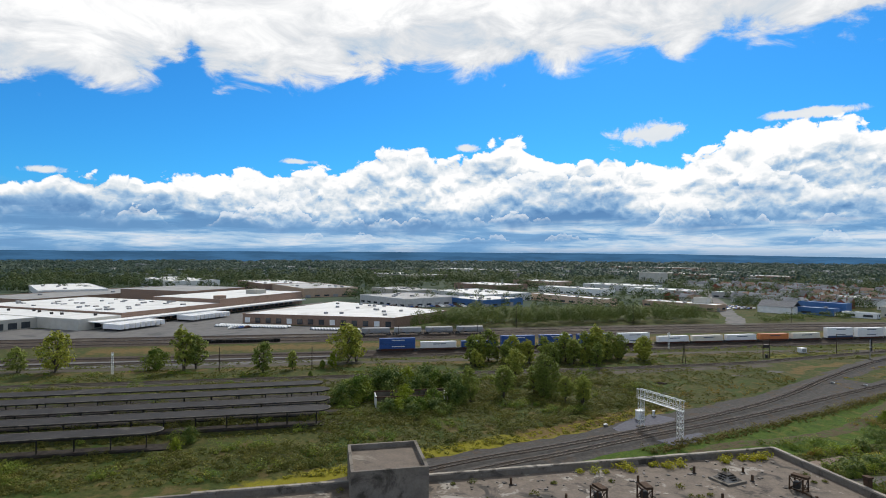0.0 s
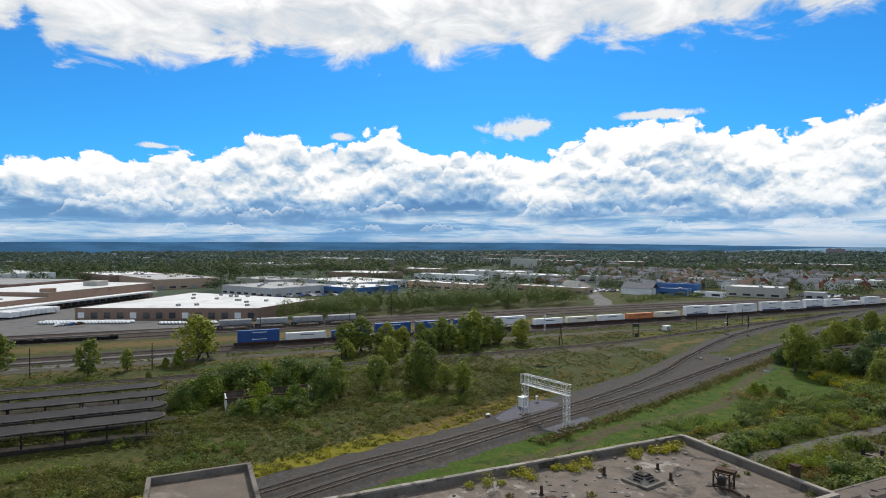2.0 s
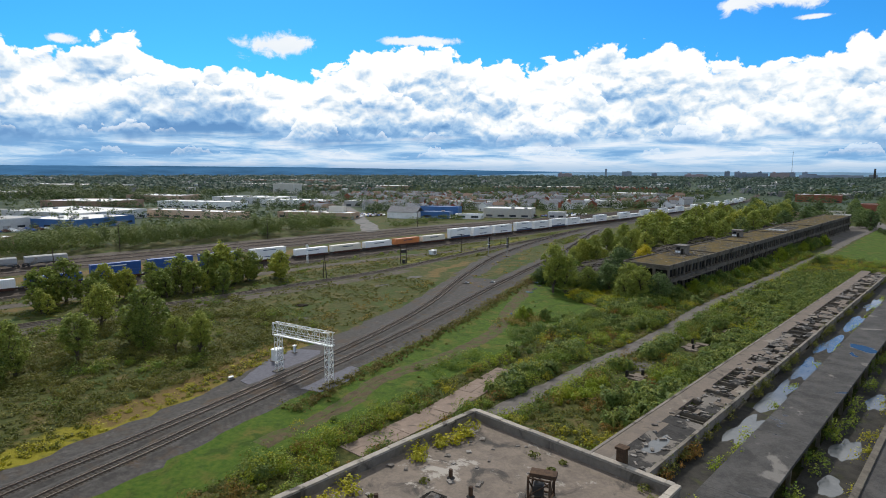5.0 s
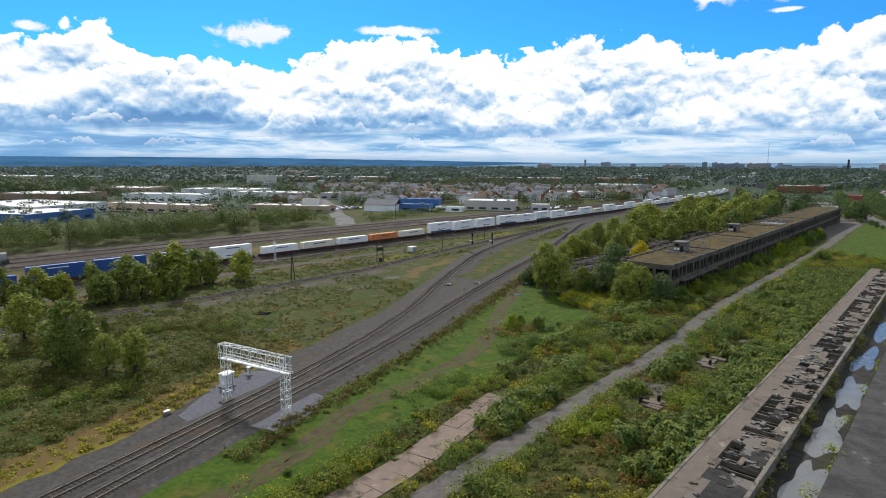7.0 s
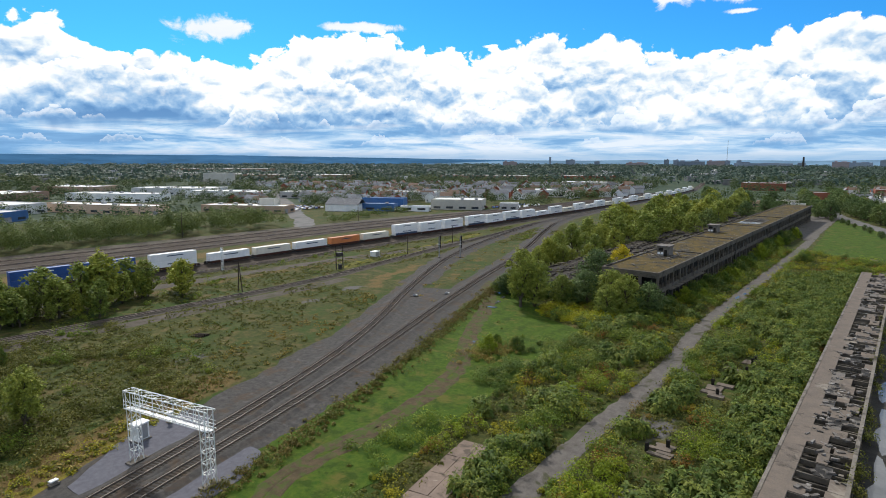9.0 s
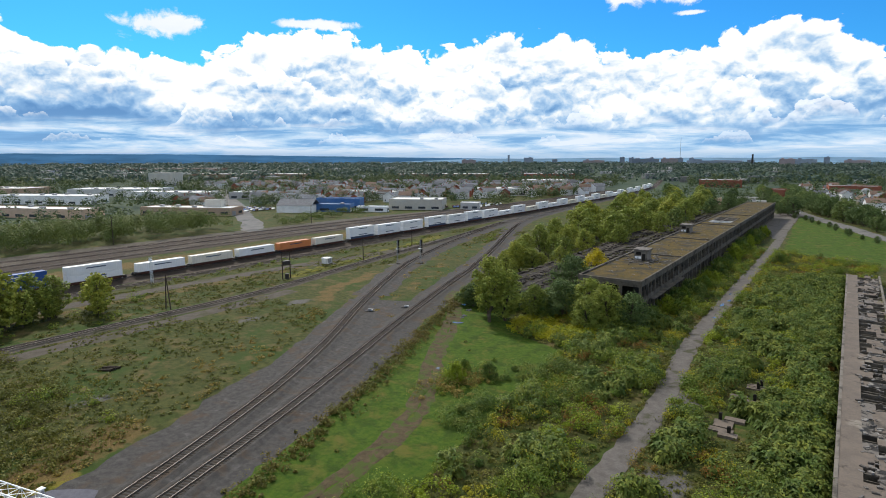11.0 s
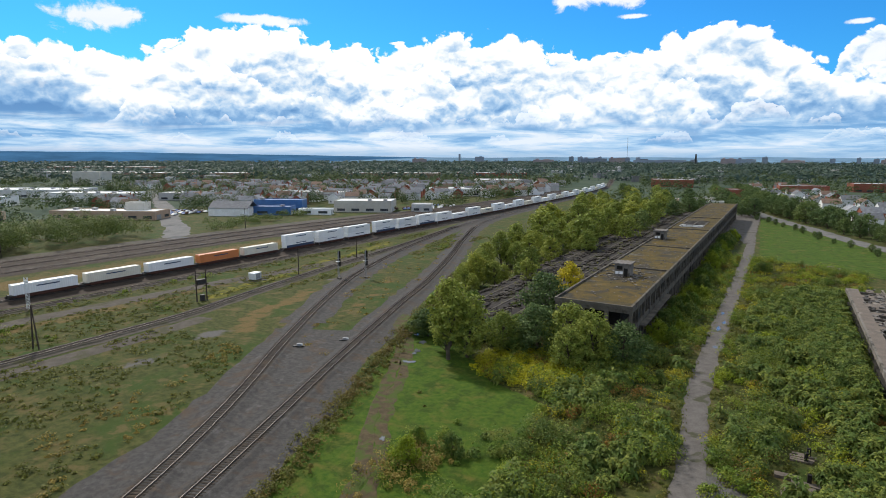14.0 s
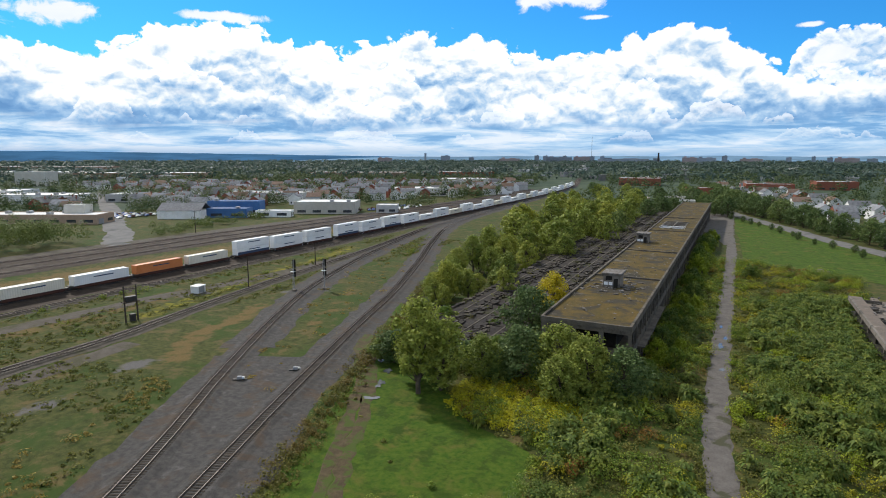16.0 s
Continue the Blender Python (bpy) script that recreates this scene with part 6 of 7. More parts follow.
for i, (x, y, h, w) in enumerate(((-95, -24, 7.8, 13), (-92, -34, 7.0, 12), (-99, -13, 7.6, 13), (-94, -5, 6.6, 11), (-102, -27, 7, 12), (-90, -40, 5, 9), (-77.5, -20, 3.6, 8), (-76, -27, 3.4, 8), (-74, -14, 3.4, 8), (-71.5, -21, 2.8, 7), (-80.5, -6.5, 6.8, 8))):
    plant(BUSH[2] if i not in (1, 6) else BUSH[0], x, y, w / 6.2, h / 4)
# street trees and the trees round the lawn
sn = sides(street)
for i in range(6, len(street) - 10, 2):
    for s in (-11.0, 10.0, 17.0):
        x, y = street[i] + sn[i] * (s + RNG.normal(0, 1.0))
        if y > 250:
            h = RNG.uniform(7, 11) if y < 430 else RNG.uniform(8, 13)
            if s < 0 and y < 470:
                h *= 0.36
                if i % 2:
                    continue
            plant(OAK[i % 2], x, y, h / 9, h / 10, "rounded street tree beside the road")

# ---------- undergrowth ----------
def scatter(n, x0, x1, y0, y1, rg):
    return np.stack([rg.uniform(x0, x1, n), rg.uniform(y0, y1, n)], 1)


def clear(p, track=4.6, path=2.05):
    ok = (near_line(p, T1) > track) & (near_line(p, T2) > track) & (near_line(p, T3) > 3.2) & (near_line(p, path_line) > path)
    ok &= near_line(p, slab_line) > 3.0
    ok &= near_line(p, np.array([(0.6, 109.5), (0.7, 113.5), (1.2, 122.5), (2.0, 131.0), (1.0, 84.0)])) > 3.6
    xa = p[:, 0] + 0.031 * p[:, 1]
    ok &= ~((xa > -39) & (xa < -22.2) & (p[:, 1] > 159))
    ok &= ~((xa > 16.8) & (p[:, 1] < 234))
    ok &= ~((xa > -106) & (xa < -54) & (p[:, 1] < -44) & (np.abs((xa + 106) % 11.2 - 3.5) < 3.2) & (p[:, 1] < -46))
    return ok


def stuff(name, pts, r, h, k, size, mat, label, rg, low=-0.2):
    """Low plants as one sheet of leaf sprays: r and h are the half width and height of a tuft, size that of a spray."""
    n = len(pts)
    if not n:
        return
    sc = 0.4 + 1.35 * rg.random((n, 1)) ** 1.8
    cen = np.c_[pts, (h * 0.35 * sc)[:, 0] if np.ndim(h) == 0 else h * 0.35]
    rad = np.c_[r * sc, r * sc, (h * 0.75 * sc)]
    dome = np.mean(h) > 0.95
    q = leaves(cen, rad, int(k * (2.9 if dome else 2.0)), size * (0.54 if dome else 0.62), rg, up=0.32 if dome else 0.5, low=low, fill=0.55 if dome else 0.25, wild=0.42)
    q[..., 2] = np.maximum(q[..., 2], 0.02)
    return solid(name, quads_mesh(name, q, mat), None, label, "plants", kind="stuff")


def rosettes(name, pts, h, k, size, mat, label, rg, layers=2):
    """Pinnate shrubs: on every stem rings of long drooping fronds, the taller the stem the more rings."""
    n = len(pts)
    if not n:
        return
    tall = h * (0.45 + 0.9 * rg.random(n) ** 1.3)
    out = []
    for ring in range(layers):
        a = rg.uniform(0, 2 * math.pi, (n, k))
        z0 = tall[:, None] * (1.0 - 0.30 * ring) + rg.normal(0, 0.08, (n, k))
        ln = size * (0.7 + 0.6 * rg.random((n, k))) * (1.0 + 0.25 * ring)
        droop = rg.uniform(-0.15, 0.75, (n, k)) + 0.25 * ring
        d = np.stack([np.cos(a), np.sin(a)], 2)
        e = np.stack([-np.sin(a), np.cos(a)], 2)
        c = pts[:, None, :] + d * 0.08 + rg.normal(0, 0.10, (n, k, 2))
        wd = ln * rg.uniform(0.16, 0.26, (n, k))
        tilt = wd * rg.normal(0, 0.35, (n, k))
        mid_z, tip_z = z0 + 0.16 * ln, z0 - droop * ln * 0.8
        root = np.dstack([c, z0])
        m1 = np.dstack([c + d * (ln * 0.5)[..., None] + e * wd[..., None], mid_z + tilt])
        m2 = np.dstack([c + d * (ln * 0.5)[..., None] - e * wd[..., None], mid_z - tilt])
        tip = np.dstack([c + d * ln[..., None], tip_z])
        out.append(np.stack([root, m2, tip, m1], 2).reshape(-1, 4, 3))
    q = np.concatenate(out)
    q[..., 2] = np.maximum(q[..., 2], 0.03)
    return solid(name, quads_mesh(name, q, mat), None, label, "plants", kind="stuff")


GOLD = [(-51, 137), (-53, 147), (-48, 154), (-38, 152), (-29, 142), (-36, 133), (-44, 134)]
rg = np.random.default_rng(3)
# east field between the lines and the platforms
p = scatter(22000, -62, 18, -10, 300, rg)
p = p[clear(p)]
p = p[side_of(p, T1) > 8.0]
p = p[~inside(p, MOWN) | (rg.random(len(p)) < 0.006)]
p = p[~inside(p, [(-14, 300), (-19, 380), (40, 380), (68, 245), (40, 262), (16, 285)])]
n1, n2, n3 = lumps(p, 13, 1.0), lumps(p, 8, 5.0), lumps(p, 26, 8.0)
pick = rg.random(len(p))
stuff("weeds", p[pick < 0.8], 0.8, 0.55, 14, 0.46, L_weed, "rank olive weeds and grasses of the field", rg)
stuff("shrubs", p[(n1 > 0.56) & (pick < 0.4)], 1.25, 1.5, 44, 0.44, L_shrub, "thick green shrubs of the field", rg)
stuff("sumac_thicket", p[(n2 > 0.62) & (n3 > 0.45) & (p[:, 0] > -46) & (pick > 0.55)], 1.35, 1.9, 46, 0.48, L_sumac, "blue-green sumac thicket", rg)
stuff("bright_shrubs", p[(lumps(p, 10, 9.0) > 0.62) & (pick < 0.42)], 1.2, 1.4, 40, 0.44, L_bright, "yellow-green young shrubs", rg)
stuff("russet_weeds", p[(lumps(p, 6, 13.0) > 0.66) & (pick < 0.45)], 0.9, 1.2, 26, 0.4, L_russet, "reddish autumn weeds", rg)
stuff("goldenrod", p[(lumps(p, 7, 17.0) > 0.60) & (pick > 0.5)], 0.9, 1.15, 24, 0.4, L_gold, "yellow goldenrod in flower", rg)
isl = np.array([(-41, 103)]) + rg.normal(size=(90, 2)) * np.array([2.2, 4.5])
stuff("straw_grass", isl[:60], 0.9, 1.1, 26, 0.4, L_straw, "island of dry brush in the mown grass", rg)
stuff("shrubs", isl[60:], 1.0, 1.2, 30, 0.4, L_shrub, "island of green brush in the mown grass", rg)
rb = np.array([(-8.4, 228.8)]) + rg.normal(size=(14, 2)) * 1.6
stuff("russet_weeds", rb, 1.2, 1.4, 40, 0.4, L_russet, "dark reddish bush in the field", rg)
g2 = scatter(1100, -54, -26, 128, 161, rg)
g2 = g2[inside(g2, GOLD)]
stuff("goldenrod", g2, 0.9, 0.9, 34, 0.42, L_flower, "dense bright yellow goldenrod patch", rg)
# single large clumps: place, spread, half width and height of a tuft
for x, y, sx, sy, n, r, h, mat, name, label in (
        (-1.7, 70.6, 1.8, 4.0, 26, 1.2, 1.7, L_bright, "bright_shrubs", "lush yellow-green shrub clump beside the path"),
        (-3.5, 64.0, 1.6, 2.4, 12, 1.1, 1.4, L_bright, "bright_shrubs", "lush yellow-green shrub clump beside the path"),
        (12.0, 113.0, 1.2, 7.0, 24, 1.1, 1.5, L_bright, "bright_shrubs", "bright green shrubs along the platform wall"),
        (9.5, 92.0, 2.0, 6.0, 26, 1.0, 1.2, L_shrub, "shrubs", "green shrubs near the platform wall"),
        (-17.5, 101.0, 1.4, 3.4, 20, 0.9, 1.1, L_russet, "russet_weeds", "rust-red autumn brush by the path"),
        (-31.5, 93.5, 1.6, 3.2, 16, 1.6, 2.0, L_sumac, "sumac_thicket", "dark blue-green thicket at the mown edge"),
        (-31.5, 115.0, 2.0, 4.0, 18, 1.6, 2.0, L_sumac, "sumac_thicket", "dark blue-green thicket at the mown edge"),
        (-24.0, 104.0, 2.0, 4.0, 18, 1.5, 1.7, L_sumac, "sumac_thicket", "dark blue-green thicket of the field"),
        (-15.5, 77.0, 1.2, 6.0, 24, 1.4, 1.9, L_shrub, "shrubs", "head-high green shrubs between slab and path"),
        (-26.5, 68.0, 1.8, 5.0, 22, 1.3, 1.6, L_shrub, "shrubs", "head-high green shrubs beside the slab")):
    c = np.array([(x, y)]) + rg.normal(size=(n, 2)) * np.array([sx, sy])
    c = c[clear(c, path=2.0 + r * 0.6)]
    stuff(name, c, r, h, int(26 * r * h) + 8, 0.44, mat, label, rg)
# thicket east of the path
s = scatter(1500, -10, 14, 120, 235, rg)
s = s[clear(s, path=4.5) & (lumps(s, 10, 21.0) > 0.55 - 0.012 * s[:, 0]) & (rg.random(len(s)) < 0.8)]
stuff("sumac_thicket", s[::2], 1.3, 1.3, 30, 0.48, L_sumac, "blue-green undergrowth of the sumac thicket", rg)
s3 = scatter(6500, -10, 15, 60, 240, rg)
s3 = s3[clear(s3, path=3.4) & (lumps(s3, 10, 21.0) + 0.25 * (lumps(s3, 3.5, 22.0) - 0.5) > 0.56 - 0.014 * s3[:, 0] - 0.0012 * (s3[:, 1] - 120))]
s3 = s3[(s3[:, 0] > 3) | (s3[:, 1] > 84)]
rosettes("sumac_thicket", s3, 2.3, 13, 0.72, L_sumac, "tall blue-green sumac with drooping fronds", rg, 3)
s = scatter(420, -12, 14, 60, 240, rg)
s = s[clear(s, path=5.0) & (lumps(s, 13, 25.0) > 0.56 - 0.01 * s[:, 0])]
stuff("sumac_thicket", s, 2.0, 3.0, 90, 0.5, L_sumac, "head-high blue-green sumac clumps", rg)
s = scatter(300, -48, -10, 60, 150, rg)
s = s[clear(s, path=4.5) & ~inside(s, MOWN) & (lumps(s, 11, 27.0) > 0.52)]
s3 = scatter(5200, -50, -9, 55, 160, rg)
s3 = s3[clear(s3, path=3.2) & ~inside(s3, MOWN) & ~inside(s3, GOLD) & (side_of(s3, T1) > 9) & (lumps(s3, 11, 27.0) + 0.4 * (lumps(s3, 3.5, 28.0) - 0.5) > 0.60)]
rosettes("sumac_thicket", s3, 2.0, 13, 0.68, L_sumac, "green sumac clumps with drooping fronds", rg, 3)
stuff("shrubs", s, 1.9, 2.3, 80, 0.46, L_shrub, "head-high green shrub clumps", rg)
s = scatter(1500, -150, -60, 95, 290, rg)
d1, d2 = side_of(s, T1), side_of(s, T2)
s = s[(d1 < -2.6) & (d2 > 2.6) & (lumps(s, 7, 29.0) > 0.50)]
stuff("straw_grass", s, 0.7, 0.3, 14, 0.42, L_straw, "dry grass between the converging lines", rg)
# ragged verge between ballast and mown strip
nn = sides(T1)
pts = []
for i in range(len(T1)):
    if 25 < T1[i, 1] < 210:
        for k in range(14):
            pts.append(T1[i] + nn[i] * (8.0 + 0.8 * rg.normal()) + rg.normal(size=2) * 0.8)
stuff("rank_verge", np.array(pts), 0.8, 0.95, 18, 0.42, L_hedge, "rank brownish weeds along the ballast edge", rg)
# west meadow
p = scatter(17000, -123, -30, -150, 125, rg)
p = p[clear(p, 5.2)]
ts = side_of(p, T2)
p = p[ts < -west_edge(p[:, 1]) - 0.4]
ts = side_of(p, T2)
edge = -west_edge(p[:, 1])
n1, n2 = lumps(p, 16, 31.0), lumps(p, 8, 35.0)
far_e = p[:, 1] > 62
stuff("weeds", p[(n1 < 0.60) & (~far_e | (rg.random(len(p)) < 0.5))], 0.75, 0.45, 10, 0.52, L_weed, "olive weeds of the yard meadow", rg)
s = p[(n1 > 0.52) & ~far_e & (ts < -14) & (rg.random(len(p)) < 0.7)]
stuff("shrubs", s, 1.35, 1.1, 22, 0.54, L_weed, "knee-high olive brush of the yard meadow", rg)
s = p[(n2 > 0.66) & (ts < -16) & ~far_e & (rg.random(len(p)) < 0.5)]
stuff("shrubs", s, 1.4, 1.6, 36, 0.48, L_shrub, "green shrubs of the yard meadow", rg)
s = p[(ts > edge - 5.5) & (p[:, 1] < 44) & (rg.random(len(p)) < 0.85)]
stuff("goldenrod", s, 0.8, 0.5, 18, 0.4, L_gold, "yellow-green weeds along the ballast", rg)
s = p[(ts > edge - 13) & (p[:, 1] > 25) & (lumps(p, 9, 41.0) > 0.52) & (rg.random(len(p)) < 0.5)]
stuff("straw_grass", s, 0.8, 0.4, 16, 0.45, L_straw, "tan dry grass along the ballast", rg)
# meadow between the single line and the siding
p = scatter(9000, -167, -129, -250, 300, rg)
p = p[(near_line(p, T3) > 4.0) & (np.abs(p[:, 0] + 156) > 3.2) & (p[:, 0] > -166) & (near_line(p, T2) > 6)]
stuff("weeds", p[lumps(p, 12, 51.0) < 0.6], 0.7, 0.4, 10, 0.5, L_weed, "sparse olive weeds beside the siding", rg)
s = p[(lumps(p, 7, 55.0) > 0.66) & (rg.random(len(p)) < 0.5)]
stuff("shrubs", s, 1.2, 1.0, 26, 0.5, L_shrub, "low green shrubs beside the siding", rg)
# weeds on the ruins
def on_roof(n, x0, x1, y0, y1, z, r, h, k, mat, label, cut=0.0, sd=0.0):
    q = scatter(n, x0, x1, y0, y1, rg)
    if cut:
        q = q[lumps(q, 5, sd) > cut]
    q[:, 0] -= 0.031 * q[:, 1]
    m = len(q)
    sc = 0.5 + rg.random((m, 1))
    cen = np.c_[q, np.full(m, z) + h * 0.3 * sc[:, 0]]
    lv = leaves(cen, np.c_[r * sc, r * sc, h * 0.8 * sc], int(k * 2.2), 0.23, rg, up=0.4, low=-0.2, fill=0.3)
    lv[..., 2] = np.maximum(lv[..., 2], z + 0.02)
    return solid("roof_weeds", quads_mesh("roof_weeds", lv, mat), None, label, "plants", kind="stuff")


on_roof(120, 18.6, 37, -60, 18.6, 16.3, 0.5, 0.4, 22, L_weed, "olive weeds growing on the wing roof", 0.5, 1.0)
on_roof(46, 18.6, 20.5, -12, 18, 16.3, 0.8, 0.7, 40, L_gold, "yellow-green weeds by the parapet", 0.45, 2.0)
on_roof(200, 25.0, 26.6, 30, 225, 3.2, 0.8, 1.4, 30, L_weed, "weeds in the gutter of the platform roof", 0.45, 3.0)
on_roof(150, 29.6, 31.4, 30, 220, 3.1, 0.8, 1.3, 30, L_bright, "young shrubs along the wet deck", 0.5, 4.0)
on_roof(160, 37.2, 39.5, 28, 200, 2.1, 0.9, 1.8, 34, L_shrub, "shrubs along the sunken deck", 0.45, 5.0)
on_roof(140, 41.5, 44.0, 28, 200, 2.1, 0.9, 1.6, 34, L_gold, "yellowing shrubs along the sunken deck", 0.5, 6.0)
on_roof(60, 25.2, 27, 30, 60, 3.2, 0.7, 1.0, 26, L_russet, "red weeds by the platform edge", 0.5, 7.0)
on_roof(600, -70, -39.5, 155, 440, 3.9, 0.9, 0.9, 18, L_weed, "weeds growing through the rotted roofs", 0.52, 8.0)
on_roof(260, -71, -38, 152, 430, 0.2, 1.3, 3.2, 34, L_shrub, "shrubs between the rotted platform roofs", 0.55, 9.0)

# ---------- town and distance ----------
def block(x, y, rz, w, d, h, wall, roof, label, name="warehouse", group="flat-roofed buildings", wins=True, units=3):
    """A flat-roofed building: walls, roof with a parapet, windows, doors and roof units; x, y is its middle."""
    b = thing(name, label, "building", group, at=pose(x, y, 0, 0, 0, rz))
    part("wall", Mesh().box(0, 0, 0, w, d, h), wall, b)
    part("roof", Mesh().box(0, 0, h, w - 0.6, d - 0.6, 0.05), roof, b)
    p = Mesh()
    for a in ((0, -d / 2 + 0.15, w, 0.32), (0, d / 2 - 0.15, w, 0.32), (-w / 2 + 0.15, 0, 0.32, d - 0.6), (w / 2 - 0.15, 0, 0.32, d - 0.6)):
        p.box(a[0], a[1], h - 0.01, a[2] + 0.04, a[3] + 0.02, 0.5)
    part("parapet", p, wall, b)
    rr = random.Random(int(abs(x) * 7 + abs(y)))
    for k in range(units):
        part("roof_unit", Mesh().cbox(rr.uniform(-0.4, 0.4) * w, rr.uniform(-0.4, 0.4) * d, h + 0.05, 2.4, 3.0, 1.4, 0, 0.1), M_hopper, b, "grey rooftop air unit")
    if wins:
        n = min(9, max(2, int(d / 9)))
        for k in range(n):
            yy = -d / 2 + (k + 0.5) * d / n
            part("window" if k % 3 else "door", Mesh().box(w / 2 + 0.03, yy, 1.0 if k % 3 else 0.0, 0.08, d / n * 0.55, 1.6 if k % 3 else 3.0), M_glass if k % 3 else M_hopper, b)
        n = min(9, max(2, int(w / 9)))
        for k in range(n):
            xx = -w / 2 + (k + 0.5) * w / n
            part("window", Mesh().box(xx, -d / 2 - 0.03, 1.0, w / n * 0.55, 0.08, 1.6), M_glass, b)
    return b


# big warehouse across the yard: its long dock front runs along local +y, the halls lie behind it towards -x
WR = 56.5
b = thing("warehouse", "vast white-roofed brown brick warehouse with a dock canopy", "building", at=pose(-284.5, -184.0, 0, 0, 0, WR))
part("wall", Mesh().box(-72, 70, 0, 144, 84, 7.8), M_brick, b)
part("roof", Mesh().box(-72, 70, 7.8, 143, 83, 0.12), M_wroof, b, "white roof membrane")
part("front_hall", Mesh().box(-60, 14, 0, 120, 27.9, 6.5), M_beige, b, "pale metal-clad front hall")
part("roof", Mesh().box(-60, 14, 6.5, 119, 27, 0.12), M_wroof, b, "white roof membrane")
part("low_wing", Mesh().box(-78, -24, 0, 84, 47.9, 6.3), M_beige, b, "pale metal-clad wing with dark dock bays")
part("roof", Mesh().box(-78, -24, 6.3, 83, 47, 0.12), M_wroof, b, "white roof membrane")
part("upper_hall", Mesh().box(-34, 163, 0, 68, 101.8, 10.6), M_brick, b, "taller brown brick hall")
part("roof", Mesh().box(-34, 163, 10.6, 67, 101, 0.12), M_wroof, b, "white roof membrane")
part("stair_block", Mesh().box(-4, 116, 10.72, 7, 6, 2.4), M_brick, b)
part("rear_hall", Mesh().box(-110, 185, 0, 80, 70, 12.5), M_brick, b)
part("roof", Mesh().box(-110, 185, 12.5, 79, 69, 0.12), M_groof, b)
part("dock_canopy", Mesh().box(5.0, 106, 4.3, 10, 200, 0.5), M_white, b, "long white loading dock canopy")
part("canopy_fascia", Mesh().box(10.1, 106, 3.9, 0.2, 200, 1.0), M_wroof, b)
for k in range(30):
    part("dock_door", Mesh().box(0.1, 12 + k * 6.4, 0.8, 0.2, 4.2, 3.2), M_glass, b)
    if k % 2:
        part("canopy_post", Mesh().tube((9.4, 10 + k * 6.4, 0), (9.4, 10 + k * 6.4, 4.3), 0.2, n=6), M_dark, b)
for k in range(6):
    part("dock_door", Mesh().box(-35.9, -44 + k * 7.5, 0.6, 0.2, 5.0, 3.6), M_glass, b)
for k in range(34):
    part("roof_unit", Mesh().cbox(-RNG.uniform(6, 138), RNG.uniform(32, 108), 7.92, RNG.uniform(1.5, 3), RNG.uniform(1.5, 4), RNG.uniform(0.6, 1.3), 0, 0.1), M_hopper, b)
for k in range(8):
    part("roof_unit", Mesh().cbox(-RNG.uniform(6, 110), RNG.uniform(4, 24), 6.62, 1.5, 1.5, 1.3, 0, 0.1), M_dark, b)
part("tank", Mesh().cbox(-20, 176, 10.72, 12, 12, 3.6, 0, 0.3), M_beige, b)
block(-545, -262, WR, 74, 190, 6.5, M_brick, M_groof, "wide grey-roofed brown industrial hall", units=6)
# second warehouse behind the freight line
b = thing("warehouse", "low white-roofed brick warehouse behind the freight line", "building")
pl = [(-309.0, -97.0), (-268.0, -4.0), (-311.0, 37.0), (-402.0, -36.0)]
part("wall", Mesh().prism(pl, 0, 6.2), M_brick, b)
cx, cy = sum(p[0] for p in pl) / 4, sum(p[1] for p in pl) / 4
part("roof", Mesh().prism([(cx + (x - cx) * 0.992, cy + (y - cy) * 0.992) for x, y in pl], 6.2, 6.32), M_wroof, b, "white roof membrane")
for (xa, ya), (xb, yb) in zip(pl, pl[1:] + pl[:1]):
    part("parapet", Mesh().tube((xa, ya, 6.3), (xb, yb, 6.3), 0.25, n=4), M_brick, b)
dv = Vector((pl[1][0] - pl[0][0], pl[1][1] - pl[0][1], 0))
ang = math.atan2(dv.y, dv.x)
for k in range(14):
    o = Vector((pl[0][0], pl[0][1], 0)) + dv * ((k + 0.5) / 14)
    part("dock_door", Mesh().box(o.x + 0.15, o.y - 0.1, 0.8, 3.4, 0.3, 3.2, ang), M_glass if k % 4 else M_white, b)
for k in range(16):
    u, v = RNG.uniform(0.1, 0.9), RNG.uniform(0.1, 0.9)
    o = [pl[0][i] + (pl[1][i] - pl[0][i]) * u + (pl[3][i] - pl[0][i]) * v for i in (0, 1)]
    part("roof_unit", Mesh().cbox(o[0], o[1], 6.32, 1.8, 2.2, 1.2, 0.5, 0.1), M_hopper, b)
solid("yard_paving", Mesh().prism([(-258, -262), (-236, -100), (-238, -20), (-264, -6), (-306, -98), (-402, -34), (-474, -48), (-288, -180), (-300, -215), (-340, -262)], -0.1, 0.10), M_road, "pale asphalt truck yard", "pavement", kind="structure")


def trailer(x, y, rz, label="white box trailer parked in the truck yard"):
    b = thing("truck_trailer", label, "trailer", "parked trailers", at=pose(x, y, 0.1, 0, 0, rz))
    part("box", Mesh().cbox(0, 0, 1.1, 2.6, 14, 2.9, 0, 0.05), M_white, b)
    part("underframe", Mesh().box(0, -0.5, 0.8, 1.2, 12, 0.3), M_dark, b)
    w = Mesh()
    for y2 in (-5.6, -4.4):
        for s in (-1.1, 1.1):
            w.tube((s - 0.15, y2, 0.5), (s + 0.15, y2, 0.5), 0.5, n=10)
    part("running_gear", w, M_black, b, kind="stuff")
    part("landing_leg", Mesh().box(-0.8, 4.2, 0, 0.15, 0.15, 1.1).box(0.8, 4.2, 0, 0.15, 0.15, 1.1), M_dark, b)
    return b


